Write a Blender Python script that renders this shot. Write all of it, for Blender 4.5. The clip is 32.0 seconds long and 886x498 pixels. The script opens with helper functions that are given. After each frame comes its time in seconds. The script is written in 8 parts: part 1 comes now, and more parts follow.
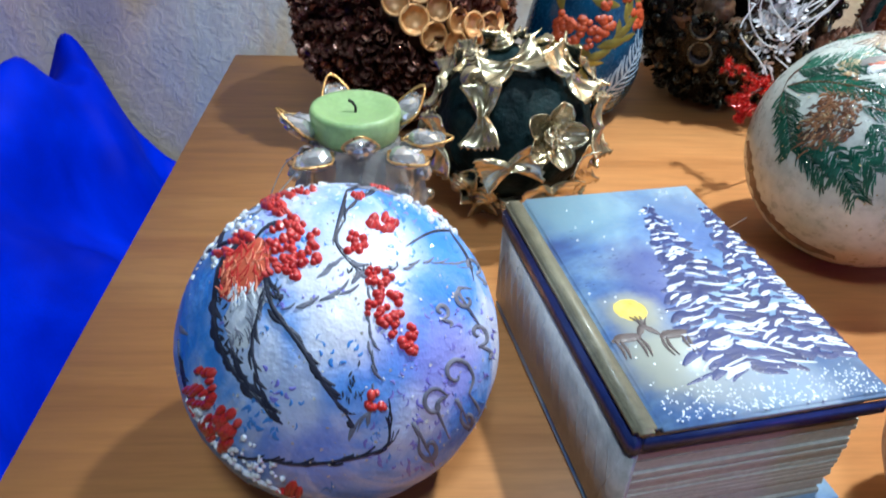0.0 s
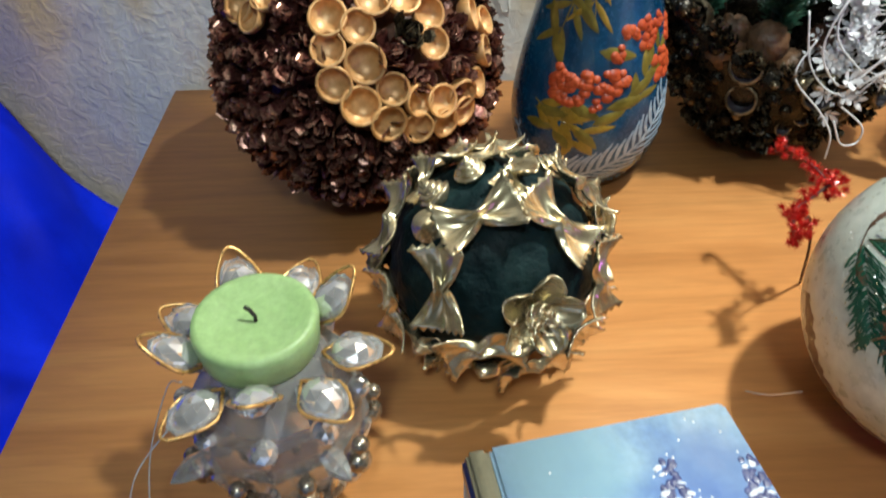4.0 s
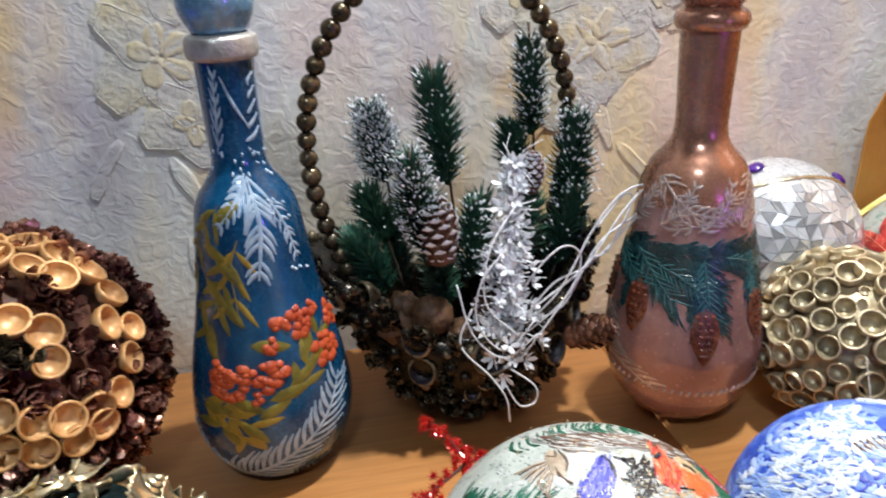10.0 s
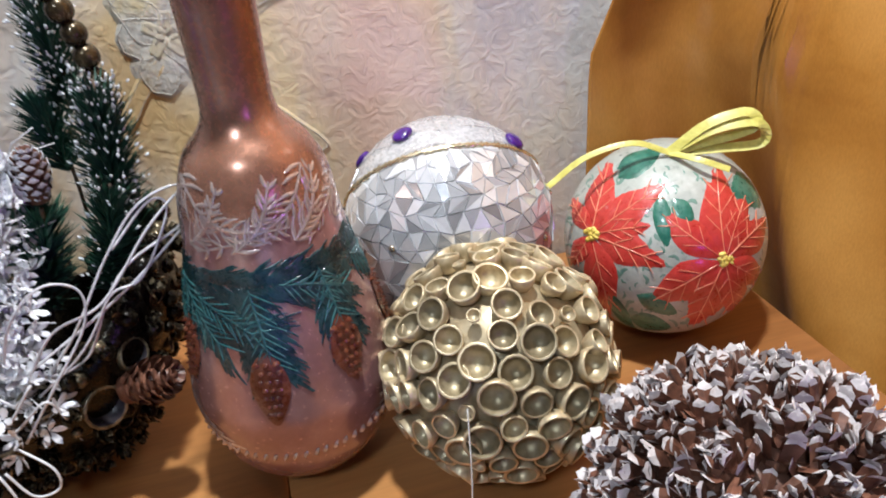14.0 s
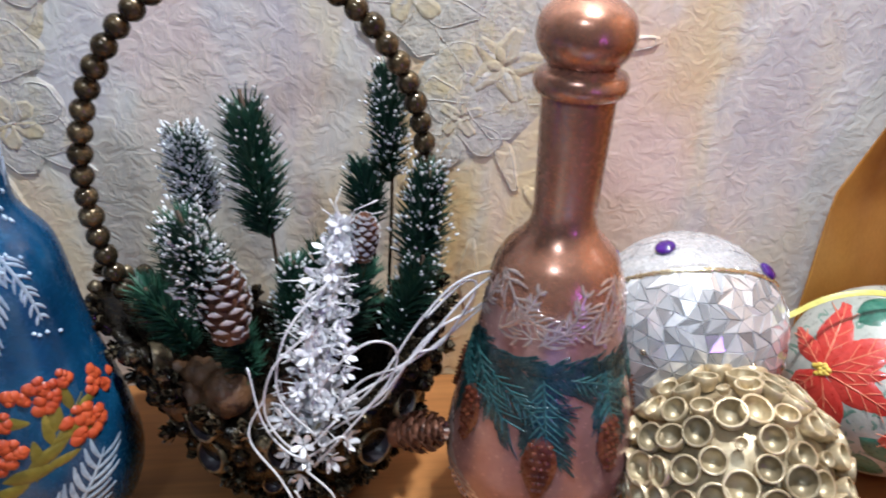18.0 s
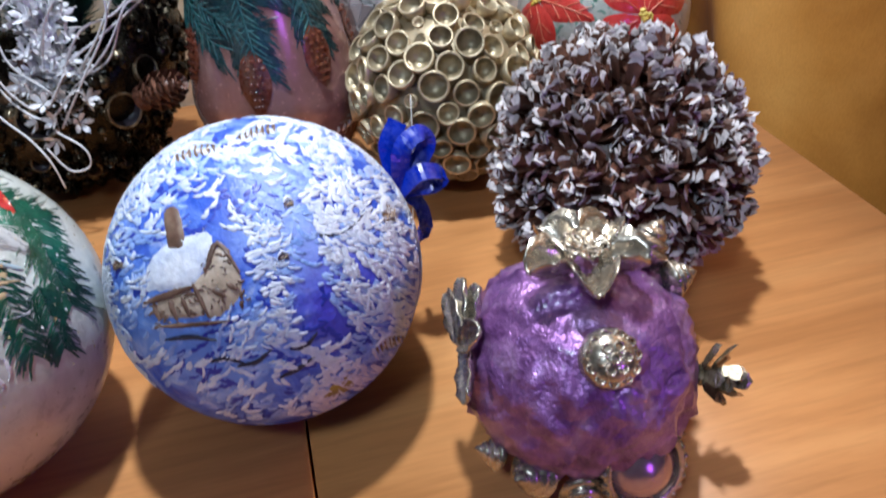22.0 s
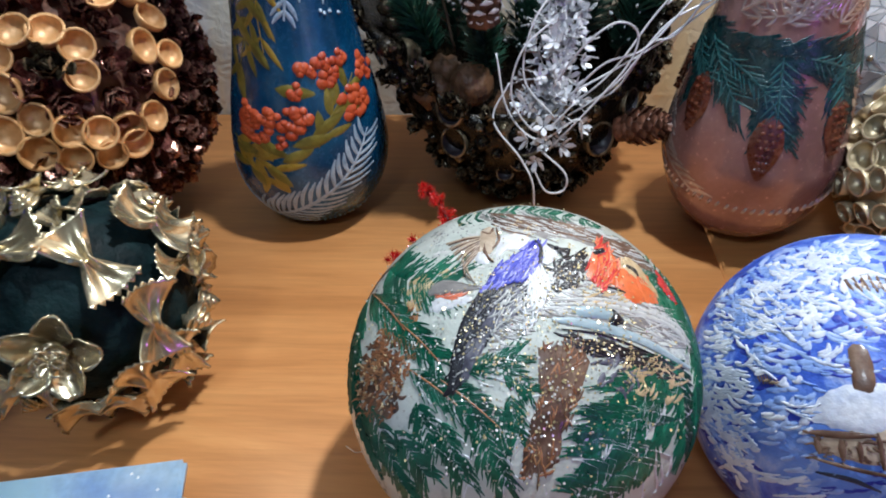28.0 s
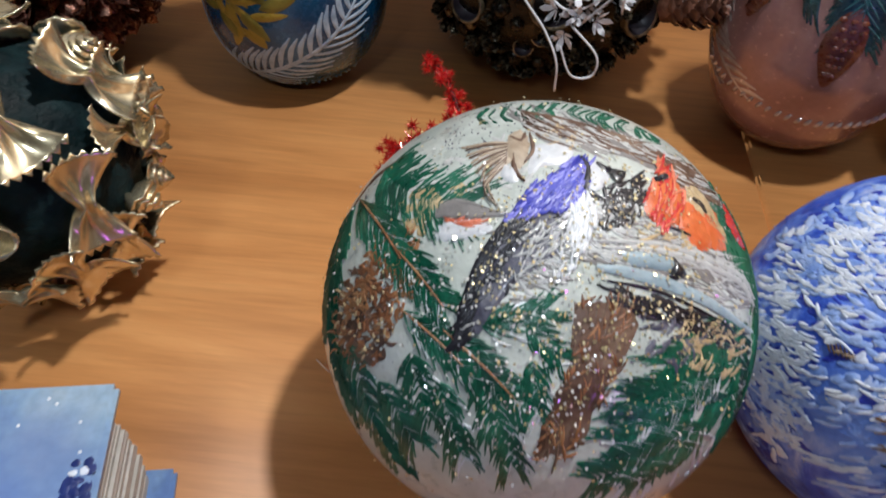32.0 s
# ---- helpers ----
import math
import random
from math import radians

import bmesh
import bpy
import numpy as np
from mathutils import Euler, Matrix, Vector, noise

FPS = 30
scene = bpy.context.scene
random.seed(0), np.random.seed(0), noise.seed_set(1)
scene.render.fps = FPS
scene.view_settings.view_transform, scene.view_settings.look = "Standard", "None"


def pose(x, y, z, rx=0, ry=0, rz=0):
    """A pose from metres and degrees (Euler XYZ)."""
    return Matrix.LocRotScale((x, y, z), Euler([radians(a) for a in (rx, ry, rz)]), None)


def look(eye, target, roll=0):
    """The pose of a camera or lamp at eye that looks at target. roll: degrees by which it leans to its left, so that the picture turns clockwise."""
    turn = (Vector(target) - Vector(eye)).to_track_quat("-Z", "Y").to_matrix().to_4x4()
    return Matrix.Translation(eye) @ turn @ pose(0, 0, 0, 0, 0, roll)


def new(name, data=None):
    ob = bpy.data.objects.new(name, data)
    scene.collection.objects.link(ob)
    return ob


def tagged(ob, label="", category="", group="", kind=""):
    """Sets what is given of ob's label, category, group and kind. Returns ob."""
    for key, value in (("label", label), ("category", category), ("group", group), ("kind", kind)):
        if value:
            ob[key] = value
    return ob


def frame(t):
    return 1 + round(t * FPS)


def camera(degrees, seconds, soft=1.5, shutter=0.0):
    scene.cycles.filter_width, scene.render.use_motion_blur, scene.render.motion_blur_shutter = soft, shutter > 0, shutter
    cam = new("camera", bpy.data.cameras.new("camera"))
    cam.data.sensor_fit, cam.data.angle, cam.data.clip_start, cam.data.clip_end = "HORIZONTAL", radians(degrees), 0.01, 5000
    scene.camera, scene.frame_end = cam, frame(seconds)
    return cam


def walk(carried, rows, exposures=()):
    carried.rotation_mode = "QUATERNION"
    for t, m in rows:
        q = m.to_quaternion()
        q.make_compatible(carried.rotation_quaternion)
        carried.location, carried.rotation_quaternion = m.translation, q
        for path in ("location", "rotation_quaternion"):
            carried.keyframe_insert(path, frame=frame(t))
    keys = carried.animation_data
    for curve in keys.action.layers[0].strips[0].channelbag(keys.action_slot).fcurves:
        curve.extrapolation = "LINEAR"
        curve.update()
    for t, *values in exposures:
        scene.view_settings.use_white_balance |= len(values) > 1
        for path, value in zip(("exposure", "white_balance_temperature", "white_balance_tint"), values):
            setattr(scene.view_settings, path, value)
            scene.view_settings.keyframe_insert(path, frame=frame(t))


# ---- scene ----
cam = camera(63.0, 32.0, soft=1.8, shutter=0.5)
PATH = [
    (0, (0.13, 0.086, 0.992), (0.091, 1.737, -0.137), 2.5),
    (0.5, (0.133, 0.092, 0.994), (0.088, 1.659, -0.248), 3.2),
    (1, (0.137, 0.12, 1.004), (0.084, 1.586, -0.354), 1.4),
    (1.5, (0.133, 0.14, 1.002), (0.087, 1.572, -0.394), 1.7),
    (2, (0.137, 0.155, 1.003), (0.045, 1.545, -0.432), 0.1),
    (2.5, (0.15, 0.18, 1.014), (-0.005, 1.513, -0.468), -3.3),
    (3, (0.164, 0.218, 1.028), (-0.013, 1.598, -0.409), -4.0),
    (3.5, (0.156, 0.237, 1.032), (0.044, 1.663, -0.366), -1.7),
    (5.5, (0.162, 0.278, 1.049), (0.035, 1.945, -0.048), 0.1),
    (6, (0.169, 0.283, 1.055), (0.031, 1.971, -0.008), -0.6),
    (6.5, (0.178, 0.289, 1.059), (0.103, 2.038, 0.092), -0.4),
    (7, (0.188, 0.285, 1.061), (0.146, 2.082, 0.184), -0.7),
    (7.5, (0.198, 0.292, 1.064), (0.226, 2.11, 0.232), -1.0),
    (8, (0.217, 0.287, 1.073), (0.321, 2.117, 0.272), -1.3),
    (8.5, (0.242, 0.273, 1.071), (0.398, 2.129, 0.345), -2.1),
    (9, (0.255, 0.267, 1.071), (0.402, 2.126, 0.348), -2.4),
    (9.5, (0.275, 0.266, 1.058), (0.428, 2.124, 0.332), -2.6),
    (10, (0.29, 0.271, 1.046), (0.469, 2.105, 0.269), -2.5),
    (10.5, (0.309, 0.278, 1.052), (0.583, 2.074, 0.216), -2.7),
    (11, (0.344, 0.286, 1.056), (0.665, 2.08, 0.232), -2.6),
    (11.5, (0.384, 0.297, 1.075), (0.722, 2.069, 0.211), -3.1),
    (12, (0.411, 0.295, 1.079), (0.803, 2.077, 0.26), -3.5),
    (12.5, (0.437, 0.295, 1.06), (0.814, 2.096, 0.277), -4.1),
    (13, (0.483, 0.319, 1.044), (0.765, 2.125, 0.232), -5.5),
    (13.5, (0.513, 0.357, 1.035), (0.73, 2.133, 0.141), -6.4),
    (14, (0.519, 0.369, 1.028), (0.769, 2.09, 0.04), -5.3),
    (14.5, (0.522, 0.39, 1.026), (0.781, 2.068, -0.031), -4.0),
    (16.5, (0.552, 0.395, 1.022), (0.601, 2.096, -0.028), -4.4),
    (17, (0.472, 0.409, 1.08), (0.604, 2.05, -0.056), 1.7),
    (17.5, (0.449, 0.395, 1.094), (0.418, 2.12, 0.082), 0.3),
    (18, (0.42, 0.364, 1.078), (0.463, 2.14, 0.158), 2.2),
    (18.5, (0.4, 0.369, 1.078), (0.391, 2.154, 0.176), 2.0),
    (19, (0.427, 0.331, 1.073), (0.508, 2.118, 0.178), 0.2),
    (19.5, (0.484, 0.31, 1.058), (0.625, 2.059, 0.098), -2.2),
    (20, (0.5, 0.299, 1.047), (0.691, 2.014, 0.036), -2.4),
    (20.5, (0.509, 0.284, 1.029), (0.702, 1.993, 0.008), -3.0),
    (21, (0.517, 0.273, 1.016), (0.704, 1.967, -0.03), -3.8),
    (21.5, (0.518, 0.258, 0.997), (0.732, 1.934, -0.073), -3.6),
    (22, (0.526, 0.245, 0.979), (0.707, 1.849, -0.202), -4.9),
    (22.5, (0.517, 0.248, 0.972), (0.715, 1.813, -0.258), -3.7),
    (23, (0.518, 0.246, 0.966), (0.699, 1.808, -0.269), -3.7),
    (23.5, (0.517, 0.248, 0.967), (0.678, 1.806, -0.275), -4.0),
    (24, (0.514, 0.253, 0.963), (0.67, 1.81, -0.283), -3.8),
    (24.5, (0.513, 0.248, 0.961), (0.659, 1.811, -0.278), -3.9),
    (25, (0.485, 0.245, 0.97), (0.718, 1.79, -0.28), 1.2),
    (25.5, (0.446, 0.225, 0.997), (0.486, 1.808, -0.226), 3.4),
    (26, (0.42, 0.178, 1.031), (0.426, 1.778, -0.169), 3.7),
    (26.5, (0.361, 0.19, 1.046), (0.252, 1.801, -0.133), 1.4),
    (28.5, (0.359, 0.311, 1.017), (0.119, 1.733, -0.368), -1.9),
    (29, (0.362, 0.334, 1.007), (0.139, 1.599, -0.526), -1.5),
    (29.5, (0.361, 0.356, 1.003), (0.171, 1.556, -0.585), -0.2),
    (30, (0.351, 0.366, 0.998), (0.184, 1.562, -0.595), 2.1),
    (30.5, (0.346, 0.367, 0.998), (0.165, 1.573, -0.587), 2.6),
    (31, (0.347, 0.362, 1.0), (0.155, 1.599, -0.56), 3.0),
    (31.5, (0.344, 0.352, 0.997), (0.182, 1.625, -0.538), 5.0),
    (32, (0.343, 0.33, 1.001), (0.212, 1.605, -0.534), 5.4),
]
walk(cam, [(t, look(eye, target, roll)) for t, eye, target, roll in PATH], [(0, 0.27, 5450, 0), (2, 0.06, 5450, -9), (3.5, 0.1, 6000, -6), (6, 0.15, 6700, 8), (9, 0.07, 6100, 5), (13, -0.04, 5900, 7), (18, 0.0, 5750, 8), (22, -0.10, 5400, 6), (26, 0.0, 5350, 4), (29, -0.46, 5800, 7), (30.5, -0.48, 6100, 12), (32, -0.58, 5950, 8)])

# ---- light ----
world = bpy.data.worlds.new("room_air")
scene.world = world
world.use_nodes = True
world.node_tree.nodes["Background"].inputs[0].default_value = (1.0, 0.94, 0.88, 1)
world.node_tree.nodes["Background"].inputs[1].default_value = 0.005


def lamp(name, eye, target, watts, size, colour):
    data = bpy.data.lights.new(name, "AREA")
    data.shape, data.size, data.energy, data.color = "DISK", size, watts, colour
    ob = new(name, data)
    ob.matrix_world = look(eye, target)
    return ob


lamp("wall_lamp_light", (0.56, 0.62, 1.76), (0.46, 0.53, 0.75), 13.6, 0.062, (1.0, 0.95, 0.89))
lamp("ceiling_lamp_light", (0.16, -0.25, 1.90), (0.28, 0.5, 0.78), 6.3, 0.20, (0.88, 0.95, 1.0))
lamp("coloured_lamp_light", (0.95, -0.25, 0.98), (0.45, 0.45, 0.8), 0.65, 0.12, (0.52, 0.14, 1.0))


# ---- materials ----
def nodes_of(name):
    m = bpy.data.materials.new(name)
    m.use_nodes = True
    nt = m.node_tree
    return m, nt, nt.nodes["Principled BSDF"]


def ramp_node(nt, fac, stops):
    r = nt.nodes.new("ShaderNodeValToRGB")
    el = r.color_ramp.elements
    while len(el) < len(stops):
        el.new(0.5)
    for e, (p, c) in zip(el, stops):
        e.position, e.color = p, (*c, 1)
    nt.links.new(fac, r.inputs[0])
    return r.outputs[0]


def noise_node(nt, scale, detail=5, rough=0.6, distort=0.0, stretch=None, coord="Object"):
    tc = nt.nodes.new("ShaderNodeTexCoord")
    out = tc.outputs[coord]
    if stretch:
        mp = nt.nodes.new("ShaderNodeMapping")
        mp.inputs["Scale"].default_value = stretch
        nt.links.new(out, mp.inputs[0])
        out = mp.outputs[0]
    n = nt.nodes.new("ShaderNodeTexNoise")
    n.inputs["Scale"].default_value, n.inputs["Detail"].default_value = scale, detail
    n.inputs["Roughness"].default_value, n.inputs["Distortion"].default_value = rough, distort
    nt.links.new(out, n.inputs["Vector"])
    return n.outputs[0]


def mix_col(nt, fac, a, b, mode="MIX"):
    mx = nt.nodes.new("ShaderNodeMix")
    mx.data_type, mx.blend_type = "RGBA", mode
    for sock, v in ((mx.inputs[0], fac), (mx.inputs[6], a), (mx.inputs[7], b)):
        if isinstance(v, (int, float)):
            sock.default_value = v
        elif isinstance(v, tuple):
            sock.default_value = (*v, 1)
        else:
            nt.links.new(v, sock)
    return mx.outputs[2]


def bump_to(nt, bs, height, strength, dist):
    b = nt.nodes.new("ShaderNodeBump")
    b.inputs["Strength"].default_value, b.inputs["Distance"].default_value = strength, dist
    nt.links.new(height, b.inputs["Height"])
    nt.links.new(b.outputs[0], bs.inputs["Normal"])


def paint(name, stops, scale=60, rough=0.5, metal=0.0, bump=0.3, dist=0.0008, fine=350, distort=0.0, stretch=None, vary=0.0, coat=0.0, sheen=0.0, grit=0.7):
    """A surface with colour patches, a finer grain, uneven gloss and relief; vary: the spread between pieces."""
    m, nt, bs = nodes_of(name)
    big = noise_node(nt, scale, 5, 0.6, distort, stretch)
    small = noise_node(nt, fine, 3, 0.6)
    col = ramp_node(nt, big, [(0.3 + 0.4 * i / max(1, len(stops) - 1), c) for i, c in enumerate(stops)])
    grain = ramp_node(nt, small, [(0.25, (0.72, 0.72, 0.72)), (0.75, (1.12, 1.12, 1.12))])
    col = mix_col(nt, grit, col, grain, "MULTIPLY")
    if vary:
        info = nt.nodes.new("ShaderNodeObjectInfo")
        r = ramp_node(nt, info.outputs["Random"], [(0.0, (1 - vary,) * 3), (1.0, (1 + vary * 0.5,) * 3)])
        col = mix_col(nt, 1.0, col, r, "MULTIPLY")
    nt.links.new(col, bs.inputs["Base Color"])
    rr = ramp_node(nt, small, [(0.3, (max(0.03, rough - 0.17 * grit),) * 3), (0.7, (min(1, rough + 0.17 * grit),) * 3)])
    nt.links.new(rr, bs.inputs["Roughness"])
    bs.inputs["Metallic"].default_value = metal
    bs.inputs["Coat Weight"].default_value, bs.inputs["Coat Roughness"].default_value = coat, 0.12
    bs.inputs["Sheen Weight"].default_value = sheen
    if bump:
        bump_to(nt, bs, small if fine < scale * 20 else big, bump, dist)
    return m


M = {}
M["gold"] = paint("gold_paint", [(0.56, 0.47, 0.28), (0.72, 0.62, 0.41), (0.82, 0.74, 0.54)], 40, 0.25, 0.85, 0.0, vary=0.2, grit=0.15)
M["pale_gold"] = paint("pale_gold_paint", [(0.42, 0.33, 0.19), (0.62, 0.51, 0.33), (0.72, 0.62, 0.43)], 80, 0.38, 0.4, 0.25, vary=0.3, grit=0.4)
M["cup_orange"] = paint("amber_gold_paint", [(0.48, 0.23, 0.07), (0.66, 0.36, 0.14), (0.76, 0.48, 0.23)], 80, 0.40, 0.22, 0.2, vary=0.2, grit=0.4)
M["cone_brown"] = paint("bronzed_cone_scale", [(0.05, 0.016, 0.014), (0.15, 0.050, 0.040), (0.30, 0.12, 0.095)], 130, 0.28, 0.45, 0.3, vary=0.5)
M["cone_wood"] = paint("bare_cone_scale", [(0.05, 0.020, 0.013), (0.15, 0.062, 0.038), (0.28, 0.13, 0.08)], 130, 0.42, 0.0, 0.3, vary=0.4)
M["cone_tip"] = paint("bronze_glint_tip", [(0.12, 0.045, 0.036), (0.32, 0.15, 0.11), (0.60, 0.38, 0.27)], 130, 0.24, 0.6, 0.2, vary=0.4)
M["white_tip"] = paint("white_dabbed_paint", [(0.50, 0.45, 0.45), (0.70, 0.66, 0.67)], 150, 0.5, 0.0, 0.4, vary=0.15)
M["bronze"] = paint("dark_bronze_paint", [(0.005, 0.004, 0.003), (0.016, 0.012, 0.008), (0.085, 0.066, 0.038)], 120, 0.28, 0.6, 0.4, vary=0.5)
M["ring_bronze"] = paint("worn_brass_rim", [(0.05, 0.04, 0.025), (0.18, 0.145, 0.09), (0.44, 0.38, 0.26)], 130, 0.32, 0.6, 0.3, vary=0.3)
M["dark_hole"] = paint("dark_cup_inside", [(0.010, 0.008, 0.012), (0.04, 0.03, 0.04)], 100, 0.5)
M["bead"] = paint("bronzed_bead", [(0.030, 0.022, 0.013), (0.085, 0.062, 0.035), (0.20, 0.145, 0.075)], 110, 0.22, 0.55, 0.2, vary=0.4)
M["silver"] = paint("silver_champagne_paint", [(0.32, 0.27, 0.21), (0.52, 0.46, 0.37), (0.70, 0.64, 0.54)], 60, 0.25, 0.85, 0.1, vary=0.15, grit=0.3)
M["needle"] = paint("green_plastic_needle", [(0.008, 0.038, 0.025), (0.024, 0.085, 0.052), (0.055, 0.13, 0.085)], 60, 0.45, 0, 0, vary=0.3)
M["snow"] = paint("frost_flock", [(0.62, 0.66, 0.72), (0.85, 0.87, 0.9)], 200, 0.6, 0, 0.4)
M["white_cord"] = paint("white_pearly_cord", [(0.58, 0.58, 0.62), (0.74, 0.74, 0.78)], 150, 0.4, 0, 0.2, coat=0.3)
M["twig"] = paint("brown_twig", [(0.03, 0.018, 0.012), (0.10, 0.06, 0.035)], 120, 0.7, 0, 0.4)
M["walnut"] = paint("walnut_shell", [(0.05, 0.026, 0.013), (0.15, 0.075, 0.035)], 160, 0.45, 0, 0.8, 0.002, 240)
M["wax"] = paint("green_wax", [(0.27, 0.42, 0.17), (0.34, 0.49, 0.23)], 30, 0.42, 0, 0.1)
M["wax"].node_tree.nodes["Principled BSDF"].inputs["Subsurface Weight"].default_value = 0.25
M["wax"].node_tree.nodes["Principled BSDF"].inputs["Subsurface Radius"].default_value = (0.006, 0.008, 0.004)
M["wick"] = paint("charred_wick", [(0.008, 0.007, 0.006), (0.02, 0.018, 0.016)], 200, 0.8)
M["velvet"] = paint("dark_green_paper", [(0.002, 0.006, 0.008), (0.005, 0.015, 0.017), (0.012, 0.030, 0.032)], 70, 0.6, 0, 0.6, 0.003, 120)
M["velvet"].node_tree.nodes["Principled BSDF"].inputs["Specular IOR Level"].default_value = 0.12
M["satin_blue"] = paint("royal_blue_ribbon", [(0.004, 0.012, 0.24), (0.008, 0.03, 0.45)], 60, 0.28, 0, 0.1, coat=0.3)
M["ribbon_yellow"] = paint("lime_yellow_ribbon", [(0.55, 0.50, 0.09), (0.72, 0.68, 0.20)], 60, 0.4, 0, 0.1, stretch=(1, 1, 6))
M["red_bead"] = paint("red_glass_bead", [(0.45, 0.008, 0.010), (0.75, 0.03, 0.02)], 80, 0.16, 0.25, 0, vary=0.3, coat=0.5)
M["black_red"] = paint("dark_wire", [(0.03, 0.008, 0.008), (0.08, 0.02, 0.02)], 100, 0.5)
M["purple_gem"] = paint("violet_glass", [(0.03, 0.006, 0.12), (0.09, 0.015, 0.30)], 90, 0.12, 0.0, 0, coat=0.6)
M["glitter"] = paint("silver_glitter", [(0.8, 0.8, 0.78), (0.95, 0.94, 0.9)], 80, 0.22, 0.35, 0, coat=0.6)
M["glitter_gold"] = paint("gold_glitter", [(0.7, 0.58, 0.28), (0.9, 0.8, 0.5)], 80, 0.22, 0.45, 0, coat=0.5)
M["crystal"] = paint("white_grit", [(0.62, 0.66, 0.74), (0.86, 0.88, 0.92)], 200, 0.25, 0, 0.3, coat=0.4)
M["gold_wire"] = paint("copper_gold_wire", [(0.62, 0.33, 0.10), (0.85, 0.55, 0.22)], 100, 0.3, 0.7, 0.1)


def wash(m, patches, wobble=0.004, scale=90, tall=1.0):
    """Lays soft washes of paint over a painted surface: (centre, radius, colour, strength) in its own metres."""
    nt = m.node_tree
    bs = nt.nodes["Principled BSDF"]
    col = bs.inputs["Base Color"].links[0].from_socket
    tc = nt.nodes.new("ShaderNodeTexCoord")
    blur = nt.nodes.new("ShaderNodeTexNoise")
    blur.inputs["Scale"].default_value, blur.inputs["Detail"].default_value = scale, 5
    nt.links.new(tc.outputs["Object"], blur.inputs["Vector"])
    shift = nt.nodes.new("ShaderNodeVectorMath")
    shift.operation = "MULTIPLY_ADD"
    nt.links.new(blur.outputs["Color"], shift.inputs[0])
    shift.inputs[1].default_value = (2 * wobble,) * 3
    nt.links.new(tc.outputs["Object"], shift.inputs[2])
    flat = nt.nodes.new("ShaderNodeVectorMath")
    flat.operation = "MULTIPLY"
    nt.links.new(shift.outputs[0], flat.inputs[0])
    flat.inputs[1].default_value = (1.0, 1.0, 1.0 / tall)
    for c, r, colour, strength in patches:
        far = nt.nodes.new("ShaderNodeVectorMath")
        far.operation = "DISTANCE"
        nt.links.new(flat.outputs[0], far.inputs[0])
        far.inputs[1].default_value = (c[0] + wobble, c[1] + wobble, (c[2] + wobble) / tall)
        fall = nt.nodes.new("ShaderNodeMapRange")
        fall.interpolation_type = "SMOOTHSTEP"
        nt.links.new(far.outputs["Value"], fall.inputs["Value"])
        fall.inputs["From Min"].default_value, fall.inputs["From Max"].default_value = r * 0.35, r
        fall.inputs["To Min"].default_value, fall.inputs["To Max"].default_value = strength, 0.0
        col = mix_col(nt, fall.outputs["Result"], col, colour)
    nt.links.new(col, bs.inputs["Base Color"])


def glassy(name, tint, rough, alpha):
    m, nt, bs = nodes_of(name)
    n = noise_node(nt, 120, 4)
    nt.links.new(ramp_node(nt, n, [(0.3, tuple(0.75 * c for c in tint)), (0.7, tint)]), bs.inputs["Base Color"])
    bs.inputs["Roughness"].default_value, bs.inputs["IOR"].default_value = rough, 1.46
    bs.inputs["Transmission Weight"].default_value = alpha
    bump_to(nt, bs, n, 0.25, 0.001)
    return m


M["glass"] = glassy("clear_glass", (0.93, 0.95, 0.95), 0.07, 0.85)
M["thread"] = glassy("nylon_thread", (0.95, 0.93, 0.9), 0.15, 0.4)

# ---- helpers for meshes ----
T = 0.75


def link_mesh(name, bm, mats, smooth=True):
    me = bpy.data.meshes.new(name)
    bm.to_mesh(me)
    bm.free()
    for m in (mats if isinstance(mats, (list, tuple)) else [mats]):
        me.materials.append(m)
    if smooth:
        me.polygons.foreach_set("use_smooth", [True] * len(me.polygons))
    return me


def part(name, bm, material, parent, label="", smooth=True):
    ob = new(name, bm if isinstance(bm, bpy.types.Mesh) else link_mesh(name, bm, material, smooth))
    ob.parent = parent
    return tagged(ob, label)


def thing(name, loc, label, category, group="", turn=0.0):
    ob = new(name)
    ob.matrix_world = pose(*loc, 0, 0, turn)
    ob.empty_display_size = 0.02
    return tagged(ob, label, category, group)


def add_lathe(bm, prof, n=32, m=None, mat=0, close=False):
    """Turns a profile of (radius, height) into bm, placed by the matrix m."""
    m = m or Matrix()
    rows = [[bm.verts.new(m @ Vector((r * math.cos(2 * math.pi * i / n), r * math.sin(2 * math.pi * i / n), z))) for i in range(n)] for r, z in prof]
    for a, b in zip(rows, rows[1:]):
        for i in range(n):
            f = bm.faces.new((a[i], a[(i + 1) % n], b[(i + 1) % n], b[i]))
            f.material_index = mat
    if close:
        bm.faces.new(rows[-1]).material_index = mat
        bm.faces.new(rows[0][::-1]).material_index = mat


